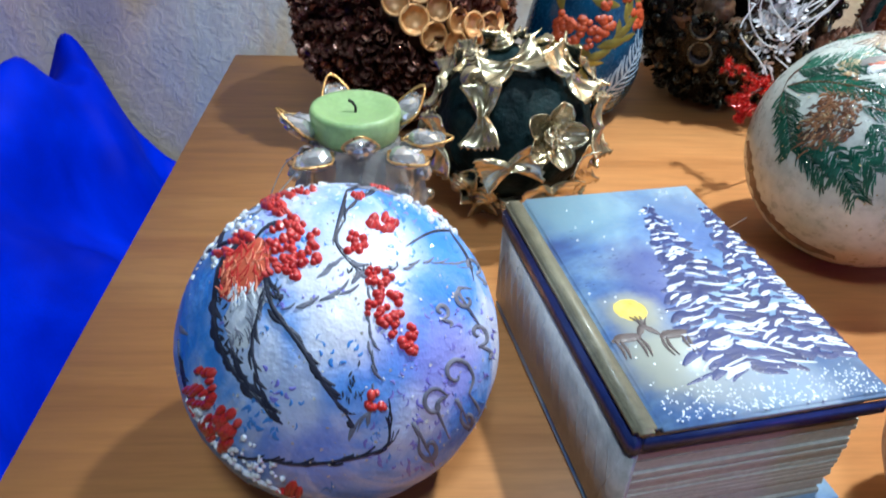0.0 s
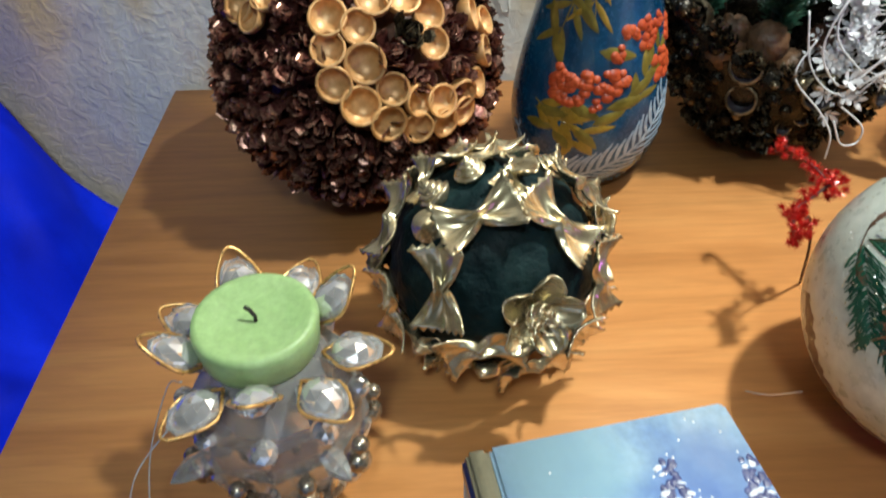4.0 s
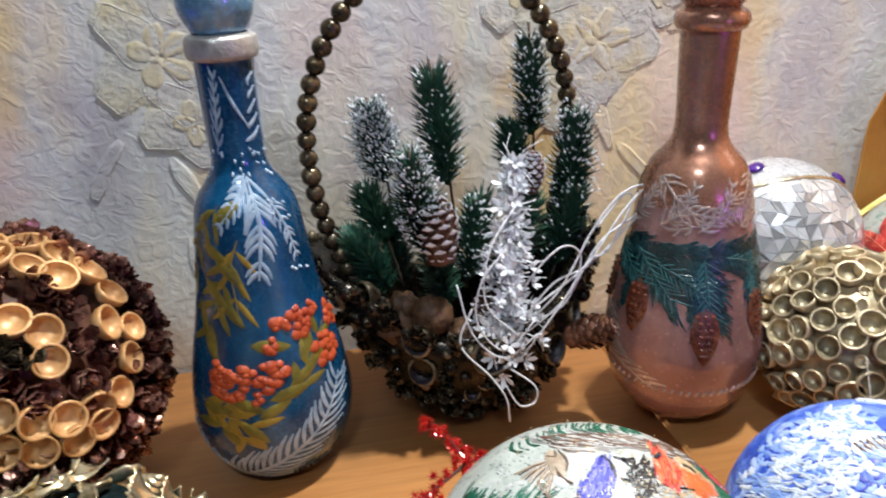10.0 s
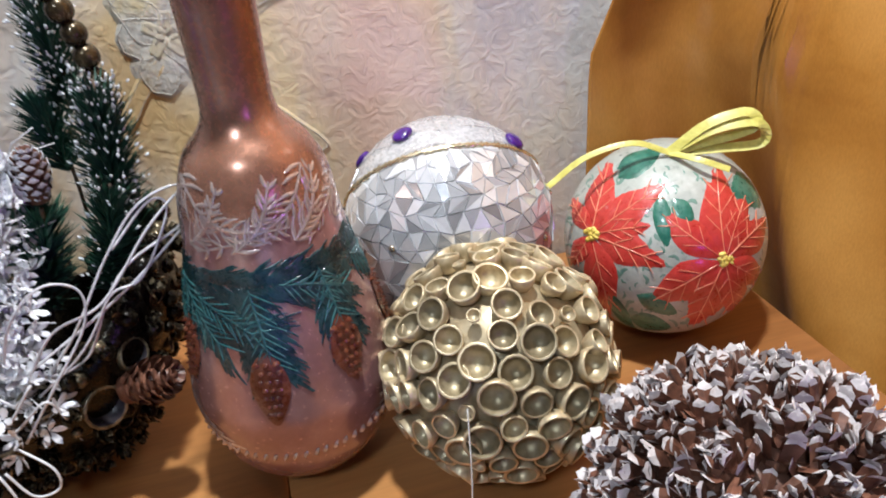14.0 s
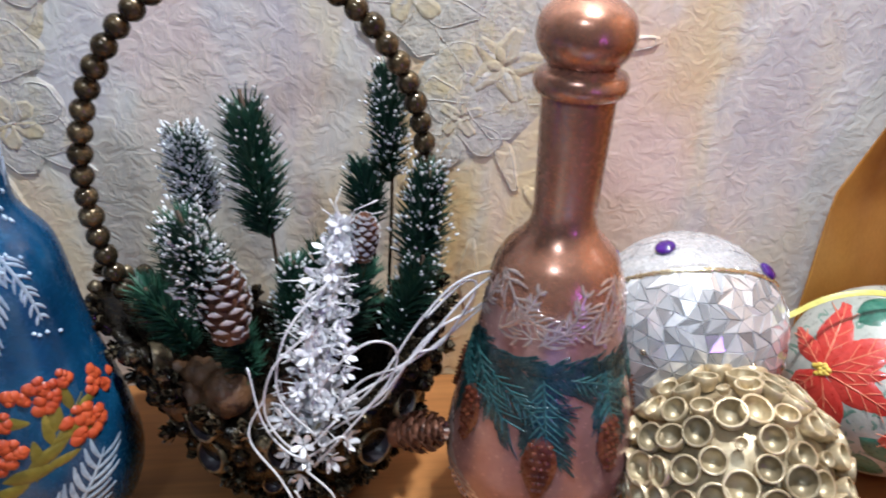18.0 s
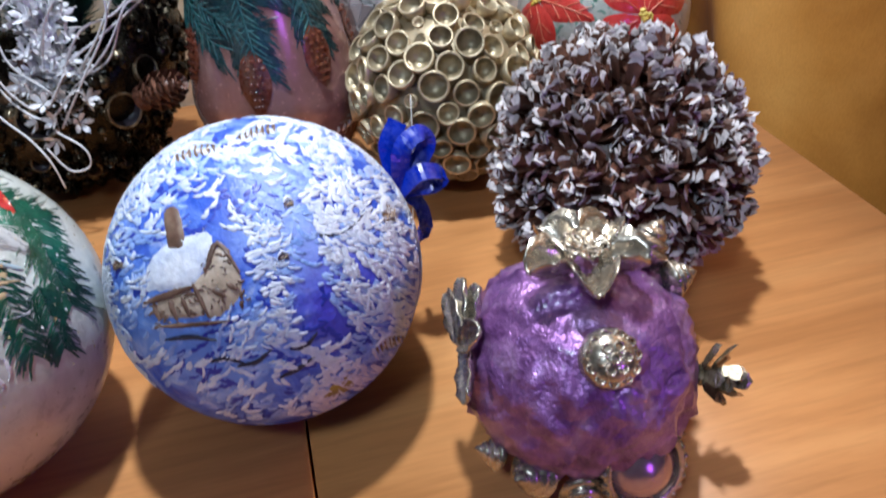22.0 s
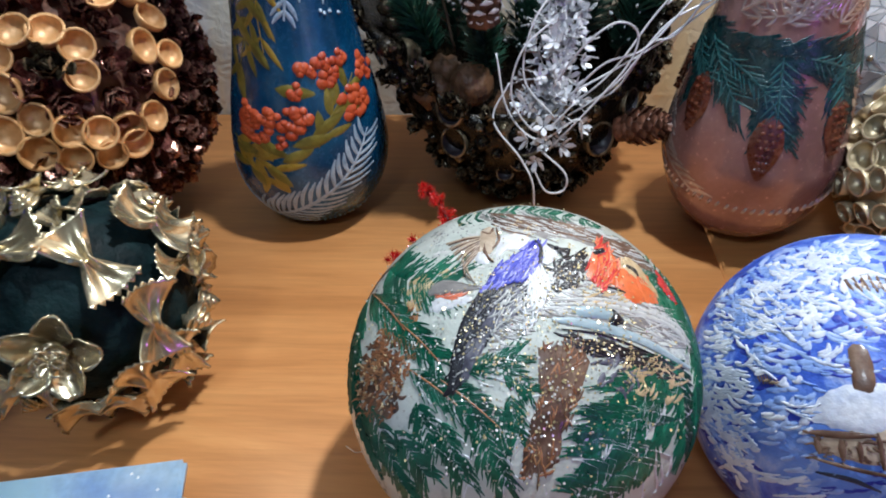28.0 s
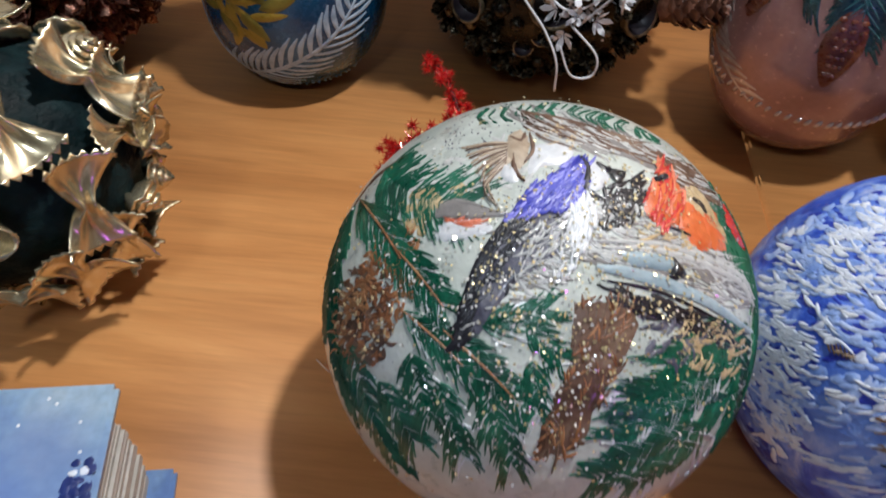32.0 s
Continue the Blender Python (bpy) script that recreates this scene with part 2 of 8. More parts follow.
def add_tube(bm, pts, radius, n=6, mat=0):
    """A tube along pts; radius is a number or a function of 0..1."""
    pts = [Vector(p) for p in pts]
    rings, ref = [], Vector((0.31, 0.23, 0.92))
    for k, p in enumerate(pts):
        d = (pts[min(k + 1, len(pts) - 1)] - pts[max(k - 1, 0)]).normalized()
        s = d.cross(ref)
        s = s.normalized() if s.length > 1e-4 else d.orthogonal().normalized()
        u = s.cross(d)
        r = radius(k / (len(pts) - 1)) if callable(radius) else radius
        rings.append([bm.verts.new(p + r * (s * math.cos(2 * math.pi * i / n) + u * math.sin(2 * math.pi * i / n))) for i in range(n)])
    for a, b in zip(rings, rings[1:]):
        for i in range(n):
            bm.faces.new((a[i], a[(i + 1) % n], b[(i + 1) % n], b[i])).material_index = mat
    bm.faces.new(rings[0][::-1]).material_index = mat
    bm.faces.new(rings[-1]).material_index = mat


def curve_pts(ctrl, steps=8):
    """A smooth line through the control points."""
    c = [Vector(p) for p in ctrl]
    c = [2 * c[0] - c[1]] + c + [2 * c[-1] - c[-2]]
    out = []
    for i in range(1, len(c) - 2):
        for k in range(steps):
            t = k / steps
            p0, p1, p2, p3 = c[i - 1:i + 3]
            out.append(0.5 * (2 * p1 + (p2 - p0) * t + (2 * p0 - 5 * p1 + 4 * p2 - p3) * t * t + (3 * p1 - p0 - 3 * p2 + p3) * t ** 3))
    return out + [c[-2]]


def frame_at(normal, spin=0.0):
    """A turn whose z axis is normal."""
    return Vector(normal).to_track_quat("Z", "Y").to_matrix().to_4x4() @ Matrix.Rotation(spin, 4, "Z")


def fib_dirs(n, turn=0.0):
    out = []
    for i in range(n):
        z = 1 - 2 * (i + 0.5) / n
        a = i * 2.399963 + turn
        r = math.sqrt(1 - z * z)
        out.append(Vector((r * math.cos(a), r * math.sin(a), z)))
    return out


def rough_ball(radius, amp, scale, seg=64, squash=1.0, seed=0.0):
    bm = bmesh.new()
    bmesh.ops.create_uvsphere(bm, u_segments=seg, v_segments=seg // 2, radius=radius)
    for v in bm.verts:
        d = v.co.normalized()
        v.co += d * amp * noise.noise(d * scale + Vector((seed, seed, seed)))
        v.co.z *= squash
    return bm


def rbox(bm, lo, hi, bevel=0.002, mat=0, m=None):
    """A box with rounded edges, added to bm."""
    b2 = bmesh.new()
    bmesh.ops.create_cube(b2, size=1)
    for v in b2.verts:
        v.co = Vector([(lo[i] + hi[i]) / 2 + v.co[i] * (hi[i] - lo[i]) for i in range(3)])
    if bevel:
        bmesh.ops.bevel(b2, geom=b2.edges[:], offset=bevel, segments=2, affect="EDGES")
    vs = {v: bm.verts.new((m or Matrix()) @ v.co) for v in b2.verts}
    for f in b2.faces:
        bm.faces.new([vs[v] for v in f.verts]).material_index = mat
    b2.free()


class Canvas:
    """Paint in relief on a ball: a and b run right and up over the side that faces a viewer, in radii."""

    def __init__(self, centre, radius, eye, lean=0.0):
        self.r = radius
        d = Vector(eye) - Vector(centre)
        self.far = d.length / radius
        self.d = d.normalized()
        right = Vector((0, 0, 1)).cross(self.d).normalized()
        up = self.d.cross(right)
        c, s = math.cos(radians(lean)), math.sin(radians(lean))
        self.right, self.up = right * c + up * s, up * c - right * s
        self.k = 1 / math.sqrt(self.far ** 2 - 1)

    def on(self, a, b, lift=0.0):
        q = math.hypot(a, b)
        if q > 0.985:
            a, b = a * 0.985 / q, b * 0.985 / q
        w = (-self.d + self.k * (a * self.right + b * self.up)).normalized()
        e = self.d * self.far
        h = e.dot(w)
        s = -h - math.sqrt(max(0.0, h * h - self.far ** 2 + 1))
        return (e + s * w).normalized() * (self.r + lift)

    def blob(self, bm, outline, lift=0.0004, rings=4, mat=0, wob=0.0):
        """A filled shape from its outline, laid on the ball."""
        ca, cb = sum(p[0] for p in outline) / len(outline), sum(p[1] for p in outline) / len(outline)
        o = curve_pts([(*p, 0) for p in list(outline) + [outline[0]]], 3)[:-1]
        o = [(p.x + random.uniform(-wob, wob), p.y + random.uniform(-wob, wob)) for p in o]
        mid = bm.verts.new(self.on(ca, cb, lift * 1.6 if rings < 3 else lift + 0.0002))
        low = -0.0001 if rings < 3 else max(-0.0001, lift - 0.0005)
        prev = None
        for k in range(1, rings + 1):
            t = k / rings
            up = (lift * (1.6 - 0.6 * t) if rings < 3 else lift + 0.0002 * (1 - t)) if k < rings else low
            ring = [bm.verts.new(self.on(ca + (x - ca) * t, cb + (y - cb) * t, up)) for x, y in o]
            n = len(ring)
            for i in range(n):
                j = (i + 1) % n
                f = bm.faces.new((mid, ring[i], ring[j])) if prev is None else bm.faces.new((prev[i], ring[i], ring[j], prev[j]))
                f.material_index = mat
            prev = ring

    def stroke(self, bm, pts, width, lift=0.0005, mat=0, taper=True):
        """A brush stroke along pts, thickest in the middle."""
        p = curve_pts([(*q, 0) for q in pts], 4)
        rows = []
        for k, c in enumerate(p):
            d = (p[min(k + 1, len(p) - 1)] - p[max(k - 1, 0)])
            d = d.normalized() if d.length > 1e-9 else Vector((1, 0, 0))
            s = Vector((-d.y, d.x, 0))
            t = k / (len(p) - 1)
            w = width * ((0.35 + 0.65 * math.sin(math.pi * min(1, max(0, t)) ** 0.8)) if taper else 1.0) / 2
            l, c0, r = c + s * w, c, c - s * w
            low = max(-0.0001, lift - 0.0005)
            rows.append([bm.verts.new(self.on(l.x, l.y, low)), bm.verts.new(self.on(c0.x, c0.y, lift)), bm.verts.new(self.on(r.x, r.y, low))])
        for u, v in zip(rows, rows[1:]):
            for i in range(2):
                bm.faces.new((u[i], v[i], v[i + 1], u[i + 1])).material_index = mat

    def berries(self, bm, a, b, spread, n, size, mat=0, squeeze=1.0):
        for _ in range(n):
            q, w = spread * math.sqrt(random.random()), random.uniform(0, 6.283)
            x, y = a + q * math.cos(w), b + q * squeeze * math.sin(w)
            s = size * random.uniform(0.7, 1.2)
            self.blob(bm, [(x + s * math.cos(k * 1.047), y + s * math.sin(k * 1.047)) for k in range(6)], 0.0010, 2, mat)


def flakes(name, parent, radius, n, size, material, keep=None, centre=(0, 0, 0), squash=1.0):
    """Loose glitter flakes stuck on a ball, each at its own tilt."""
    bm = bmesh.new()
    made = 0
    while made < n:
        d = Vector((random.gauss(0, 1), random.gauss(0, 1), random.gauss(0, 1))).normalized()
        if keep and not keep(d):
            continue
        made += 1
        tilt = (d + 0.55 * Vector((random.uniform(-1, 1), random.uniform(-1, 1), random.uniform(-1, 1)))).normalized()
        m = Matrix.Translation(Vector(centre) + Vector((d.x, d.y, d.z * squash)) * (radius + size * 0.35)) @ frame_at(tilt, random.random() * 6)
        s = size * random.uniform(0.5, 1.1)
        bm.faces.new([bm.verts.new(m @ Vector((s * x, s * y, 0))) for x, y in ((-.5, -.3), (.4, -.5), (.5, .4), (-.3, .5))])
    ob = part(name, bm, material, parent, smooth=False)
    return tagged(ob, kind="stuff")

# ---- the room ----
LEAN_DEG = 5.4  # the wall and the table stand turned by this much
SET = pose(-0.081, 0.748, 0, 0, 0, LEAN_DEG)  # origin: the table's back corner at the wall; x along the wall, y into it


def setting(name, bm, material, label="", category="", smooth=False, m=None):
    ob = new(name, link_mesh(name, bm, material, smooth))
    ob.matrix_world = m or Matrix()
    return tagged(ob, label, category, kind="structure")


def wallpaper():
    m, nt, bs = nodes_of("embossed_wallpaper")
    tone = ramp_node(nt, noise_node(nt, 4.2, 4, 0.55, 0.5), [(0.36, (0.54, 0.54, 0.56)), (0.49, (0.68, 0.68, 0.67)), (0.62, (0.77, 0.77, 0.74))])
    ochre = ramp_node(nt, noise_node(nt, 8.5, 4, 0.6, 1.2, (1.0, 1.0, 0.22)), [(0.45, (0, 0, 0)), (0.66, (0.9, 0.9, 0.9))])
    pink = ramp_node(nt, noise_node(nt, 6.3, 3, 0.55, 0.9, (1.2, 1.0, 0.35)), [(0.48, (0, 0, 0)), (0.68, (0.85, 0.85, 0.85))])
    lilac = ramp_node(nt, noise_node(nt, 11.0, 3, 0.6, 1.5, (1.0, 1.0, 0.5)), [(0.52, (0, 0, 0)), (0.72, (0.6, 0.6, 0.6))])
    col = mix_col(nt, ochre, tone, (0.77, 0.62, 0.34))
    col = mix_col(nt, pink, col, (0.76, 0.60, 0.52))
    col = mix_col(nt, lilac, col, (0.48, 0.46, 0.51))
    relief = noise_node(nt, 95, 3, 0.55, 1.2)
    # Low parts of the relief are coloured a little darker than raised ones.
    worn = ramp_node(nt, relief, [(0.36, (0.90, 0.90, 0.92)), (0.60, (1.04, 1.04, 1.03))])
    col = mix_col(nt, 0.8, col, worn, "MULTIPLY")
    nt.links.new(col, bs.inputs["Base Color"])
    bs.inputs["Roughness"].default_value = 0.55
    bs.inputs["Specular IOR Level"].default_value = 0.4
    bump_to(nt, bs, relief, 0.40, 0.0024)
    return m


M["wallpaper"] = wallpaper()
OCHRE, PINK, LILAC = (0.72, 0.52, 0.22), (0.76, 0.55, 0.48), (0.34, 0.31, 0.38)
wash(M["wallpaper"], [((x, 0.004, z), r, c, q) for x, z, r, c, q in ((-0.095, 0.85, 0.035, OCHRE, 0.75), (-0.05, 0.93, 0.04, LILAC, 0.7), (-0.02, 0.865, 0.03, OCHRE, 0.7), (0.045, 0.965, 0.035, LILAC, 0.65), (0.042, 0.886, 0.025, OCHRE, 0.4), (0.114, 0.95, 0.042, PINK, 0.75), (0.135, 1.0, 0.035, OCHRE, 0.6), (0.193, 0.934, 0.028, LILAC, 0.5), (0.266, 0.859, 0.03, OCHRE, 0.5), (0.498, 0.927, 0.032, OCHRE, 0.75), (0.52, 0.86, 0.025, OCHRE, 0.5), (0.651, 0.93, 0.045, PINK, 0.6), (0.668, 1.0, 0.035, OCHRE, 0.5), (0.35, 0.98, 0.04, PINK, 0.4), (-0.16, 0.95, 0.05, LILAC, 0.7), (-0.14, 0.82, 0.05, LILAC, 0.6), (-0.2, 0.85, 0.05, PINK, 0.5))], 0.03, 26, 2.6)
M["petal"] = paint("embossed_petal_paper", [(0.56, 0.55, 0.53), (0.61, 0.59, 0.54), (0.66, 0.57, 0.36)], 34, 0.5, 0, 0.5, 0.002, 200)
M["petal_heart"] = paint("yellow_petal_paper", [(0.66, 0.56, 0.34), (0.61, 0.58, 0.51)], 45, 0.5, 0, 0.4)
M["ridge"] = paint("white_paper_ridge", [(0.60, 0.58, 0.54), (0.68, 0.67, 0.64)], 60, 0.5, 0, 0.3)
M["plaster"] = paint("painted_plaster", [(0.26, 0.24, 0.22), (0.32, 0.30, 0.28)], 4, 0.8, 0, 0.2)
M["floorboards"] = paint("brown_floor", [(0.12, 0.07, 0.04), (0.20, 0.12, 0.07)], 8, 0.5, 0, 0.2, stretch=(1, 9, 1))

bm = bmesh.new()
rbox(bm, (-2.2, 0.004, 0), (2.4, 0.16, 2.6), 0)
wall_back = setting("wall_back", bm, M["wallpaper"], "embossed cream and lilac wallpaper with raised flowers", "wall", m=SET)
for name, lo, hi in (("wall_left", (-2.3, -3.4, 0), (-2.2, 0.004, 2.6)), ("wall_right", (2.4, -3.4, 0), (2.5, 0.004, 2.6)), ("wall_front", (-2.3, -3.5, 0), (2.5, -3.4, 2.6))):
    bm = bmesh.new()
    rbox(bm, lo, hi, 0)
    setting(name, bm, M["plaster"], "plain light plastered room wall", "wall", m=SET)
bm = bmesh.new()
rbox(bm, (-2.3, -3.5, -0.1), (2.5, 0.16, 0), 0)
setting("floor", bm, M["floorboards"], "brown boarded floor under the table", "floor", m=SET)
bm = bmesh.new()
rbox(bm, (-2.3, -3.5, 2.6), (2.5, 0.16, 2.7), 0)
setting("ceiling", bm, M["plaster"], "plain white painted ceiling", "ceiling", m=SET)


def wall_petal(bm, cx, cz, ang, length, width, lift=0.0022, mat=0):
    n, rows = 12, []
    ca, sa = math.cos(ang), math.sin(ang)
    for i in range(n + 1):
        t = i / n
        w = width * math.sin(math.pi * min(1, t * 0.86 + 0.07)) ** 0.8 * (1 + 0.18 * math.sin(7 * t + ang * 5))
        row = []
        for j in range(-3, 4):
            u = j / 3
            x, z = t * length, u * w / 2 + 0.1 * length * math.sin(2 * t + ang)
            h = lift * (1.0 - 0.75 * (1 - abs(u)) * (1 - t * 0.5)) if abs(u) < 0.99 and 0 < i < n else -0.0006
            row.append(bm.verts.new((cx + x * ca - z * sa, -h + 0.0035, cz + x * sa + z * ca)))
        rows.append(row)
    for a, b in zip(rows, rows[1:]):
        for j in range(6):
            bm.faces.new((a[j], b[j], b[j + 1], a[j + 1])).material_index = mat
    if mat == 0:
        rim = [rows[i][1].co.copy() for i in range(1, n)] + [rows[n - 1][j].co.copy() for j in range(2, 5)] + [rows[i][5].co.copy() for i in range(n - 1, 0, -1)]
        add_tube(bm, rim, lambda t: 0.0001 + 0.00016 * math.sin(math.pi * t), 5, 2)


def wall_flower(x, z, size, turn):
    bm = bmesh.new()
    for k in range(6):
        wall_petal(bm, x, z, turn + k * 1.047 + random.uniform(-0.2, 0.2), size * random.uniform(0.9, 1.2), size * 1.0, 0.0005 + 0.00012 * (k % 3))
    for k in range(5):
        wall_petal(bm, x, z, turn + 0.5 + k * 1.257, size * 0.50, size * 0.40, 0.0008, 1)
    part("embossed_flower", link_mesh("embossed_flower", bm, [M["petal"], M["petal_heart"], M["ridge"]]), None, wall_back, "raised cream and yellow paper flower")


def wall_leaf(x, z, ang, size):
    bm = bmesh.new()
    wall_petal(bm, x, z, ang, size, size * 0.27, 0.0005)
    part("embossed_leaf", link_mesh("embossed_leaf", bm, [M["wallpaper"], M["wallpaper"], M["ridge"]]), None, wall_back, "raised paper leaf")


random.seed(5)
for x, z, s in ((0.242, 0.985, 0.046), (0.258, 0.940, 0.036), (0.262, 1.034, 0.034), (0.548, 0.976, 0.050), (0.492, 1.018, 0.040), (0.522, 0.944, 0.030), (0.590, 1.010, 0.030)):
    wall_flower(x, z, s, random.uniform(0, 6))
for x, z, a, s in ((0.24, 0.92, -1.3, 0.05), (0.26, 0.93, -0.6, 0.045), (0.21, 0.93, -2.2, 0.05), (0.245, 0.86, -1.5, 0.06), (0.55, 0.94, -1.4, 0.05), (0.57, 0.90, -1.0, 0.05), (0.52, 0.93, -2.3, 0.05), (0.60, 0.98, 0.2, 0.045), (0.54, 0.86, -1.7, 0.06)):
    wall_leaf(x, z, a, s)

# ---- the table ----


def beech():
    m, nt, bs = nodes_of("beech_laminate")
    grain = noise_node(nt, 26, 6, 0.65, 0.7, (0.16, 1.0, 1.0))
    pores = noise_node(nt, 230, 3, 0.7, 0.2, (0.06, 1.0, 1.0))
    broad = noise_node(nt, 5, 2, 0.5, 0.3, (0.3, 1.0, 1.0))
    col = ramp_node(nt, grain, [(0.28, (0.42, 0.18, 0.056)), (0.5, (0.56, 0.255, 0.083)), (0.72, (0.66, 0.33, 0.115))])
    col = mix_col(nt, 0.5, col, ramp_node(nt, pores, [(0.3, (0.72, 0.68, 0.62)), (0.6, (1.08, 1.06, 1.04))]), "MULTIPLY")
    col = mix_col(nt, 0.6, col, ramp_node(nt, broad, [(0.3, (0.85, 0.83, 0.8)), (0.7, (1.1, 1.1, 1.1))]), "MULTIPLY")
    nt.links.new(col, bs.inputs["Base Color"])
    nt.links.new(ramp_node(nt, grain, [(0.3, (0.42,) * 3), (0.7, (0.54,) * 3)]), bs.inputs["Roughness"])
    bump_to(nt, bs, pores, 0.08, 0.0005)
    return m


M["beech"] = beech()
table = new("table")
table.matrix_world = SET
tagged(table, "orange-brown beech laminate table with a seam between two leaves", "table")
for x0, x1 in ((-0.010, 0.5362), (0.5378, 0.853)):
    bm = bmesh.new()
    rbox(bm, (x0, -0.70, T - 0.022), (x1, 0.0, T), 0.0012)
    part("table_leaf", bm, M["beech"], table)
# Added black strip below the gap; it puts the seam's shade into colour.
bm = bmesh.new()
rbox(bm, (0.530, -0.69, T - 0.0224), (0.544, -0.01, T - 0.0221), 0)
part("seam_strip", bm, M["wick"], table, "added black strip that puts shade into the seam", False)
bm = bmesh.new()
rbox(bm, (0.06, -0.64, T - 0.10), (0.80, -0.03, T - 0.0225), 0.001)
part("apron", bm, M["beech"], table)
for x, y in ((0.07, -0.63), (0.79, -0.63), (0.07, -0.04), (0.79, -0.04)):
    bm = bmesh.new()
    rbox(bm, (x - 0.025, y - 0.025 if y < -0.3 else y - 0.03, 0), (x + 0.025, y + 0.025, T - 0.1002), 0.002)
    part("leg", bm, M["beech"], table)

# ---- fabrics ----


def satin(name, dark, mid, light, rough, sheen=0.2):
    m, nt, bs = nodes_of(name)
    n = noise_node(nt, 9, 4, 0.5, 0.5)
    weave = noise_node(nt, 900, 2, 0.5, 0, (1, 1, 0.3))
    col = mix_col(nt, 0.35, ramp_node(nt, n, [(0.3, dark), (0.5, mid), (0.7, light)]), ramp_node(nt, weave, [(0.3, (0.75,) * 3), (0.7, (1.1,) * 3)]), "MULTIPLY")
    nt.links.new(col, bs.inputs["Base Color"])
    bs.inputs["Roughness"].default_value = rough
    bs.inputs["Sheen Weight"].default_value = sheen
    bs.inputs["Anisotropic"].default_value = 0.4
    bs.inputs["Specular IOR Level"].default_value = 0.5 if sheen else 0.06
    bump_to(nt, bs, weave, 0.12, 0.0006)
    return m


M["gold_satin"] = satin("golden_satin", (0.26, 0.10, 0.015), (0.42, 0.185, 0.033), (0.56, 0.28, 0.065), 0.25, 0.05)
M["blue_cloth"] = satin("ultramarine_cloth", (0.002, 0.006, 0.30), (0.004, 0.014, 0.52), (0.007, 0.026, 0.74), 0.6, 0.0)


def sheet(nu, nv, fn, thick):
    """A cloth of nu by nv cells from fn(u, v), with a back side."""
    bm = bmesh.new()
    g = [[Vector(fn(i / nu, j / nv)) for j in range(nv + 1)] for i in range(nu + 1)]
    front = [[bm.verts.new(p) for p in col] for col in g]
    for i in range(nu):
        for j in range(nv):
            bm.faces.new((front[i][j], front[i + 1][j], front[i + 1][j + 1], front[i][j + 1]))
    bm.normal_update()
    bmesh.ops.solidify(bm, geom=bm.faces[:], thickness=thick)
    return bm


PLAN = curve_pts([(0.684, 0.798, 0), (0.722, 0.810, 0), (0.775, 0.800, 0), (0.825, 0.755, 0), (0.852, 0.66, 0), (0.872, 0.54, 0), (0.90, 0.40, 0), (0.95, 0.26, 0)], 10)


def curtain_point(u, v):
    k = u * (len(PLAN) - 1)
    i = min(int(k), len(PLAN) - 2)
    p = PLAN[i].lerp(PLAN[i + 1], k - i)
    d = (PLAN[i + 1] - PLAN[i]).normalized()
    side = Vector((d.y, -d.x, 0))
    drop = T + 0.003 if u < 0.33 else max(0.03, T + 0.003 - (u - 0.33) * 9)
    z = drop + (1.75 - drop) * v
    fan = u * 17 + (z - 0.75) * (13.0 - 6 * u) + 0.8 * math.sin(z * 5 + u * 5)
    amp = (0.012 + 0.042 * max(0.0, u - 0.15)) * (0.08 + 0.92 * min(1, u * 4))
    amp /= 1 + 2.6 * max(0.0, z - 0.90)
    p = p + side * (amp * math.sin(fan) + 0.10 * amp * math.sin(fan * 2.1 + 1 + z * 4) + amp * 0.35)
    pull = max(0.0, z - 0.90)
    return (p.x + 0.42 * pull * (1 - u), p.y - 0.05 * pull * u, z)


curtain = new("curtain", link_mesh("curtain", sheet(150, 60, curtain_point, 0.0012), M["gold_satin"]))
tagged(curtain, "golden orange satin curtain hanging in soft folds beside the table", "curtain")


def drape_point(u, v):
    x, y = -0.62 + 0.585 * u, -0.45 + 0.437 * v
    far = max(0.0, x + 0.16) / 0.10
    z = 0.742 - 0.012 * math.sin(5 * v + 2) - 0.10 * far ** 1.4
    z += 0.013 * math.sin(46 * u + 16 * v + 3 * math.sin(6 * v)) + 0.014 * (0.4 - abs(noise.noise(Vector((u * 9, v * 5, 4.0))))) + 0.006 * noise.noise(Vector((u * 24, v * 16, 4.0))) + 0.020 * math.sin(27 * u + 7 * v + 2 * math.sin(5 * v)) + 0.018 * math.sin(15 * v - 13 * u + 1.3) + 0.022 * noise.noise(Vector((u * 4, v * 4, 0.3)))
    z += 0.016 * math.sin(19 * u + 3.5 * math.sin(3.2 * v + 0.5)) * (1 - 0.5 * far)
    return (x, y, z)


drape = new("blue_drape", link_mesh("blue_drape", sheet(130, 100, drape_point, 0.0015), M["blue_cloth"]))
drape.matrix_world = SET
tagged(drape, "ultramarine blue cloth heaped in folds on a stool beside the table", "cloth")
stool = new("stool")
stool.matrix_world = SET
tagged(stool, "brown wooden stool hidden under the blue cloth", "stool")
bm = bmesh.new()
rbox(bm, (-0.58, -0.42, 0.58), (-0.38, -0.04, 0.61), 0.004)
part("seat", bm, M["twig"], stool)
for x, y in ((-0.55, -0.40), (-0.41, -0.40), (-0.55, -0.06), (-0.41, -0.06)):
    bm = bmesh.new()
    rbox(bm, (x - 0.015, y - 0.015, 0), (x + 0.015, y + 0.015, 0.5798), 0.002)
    part("leg", bm, M["twig"], stool)

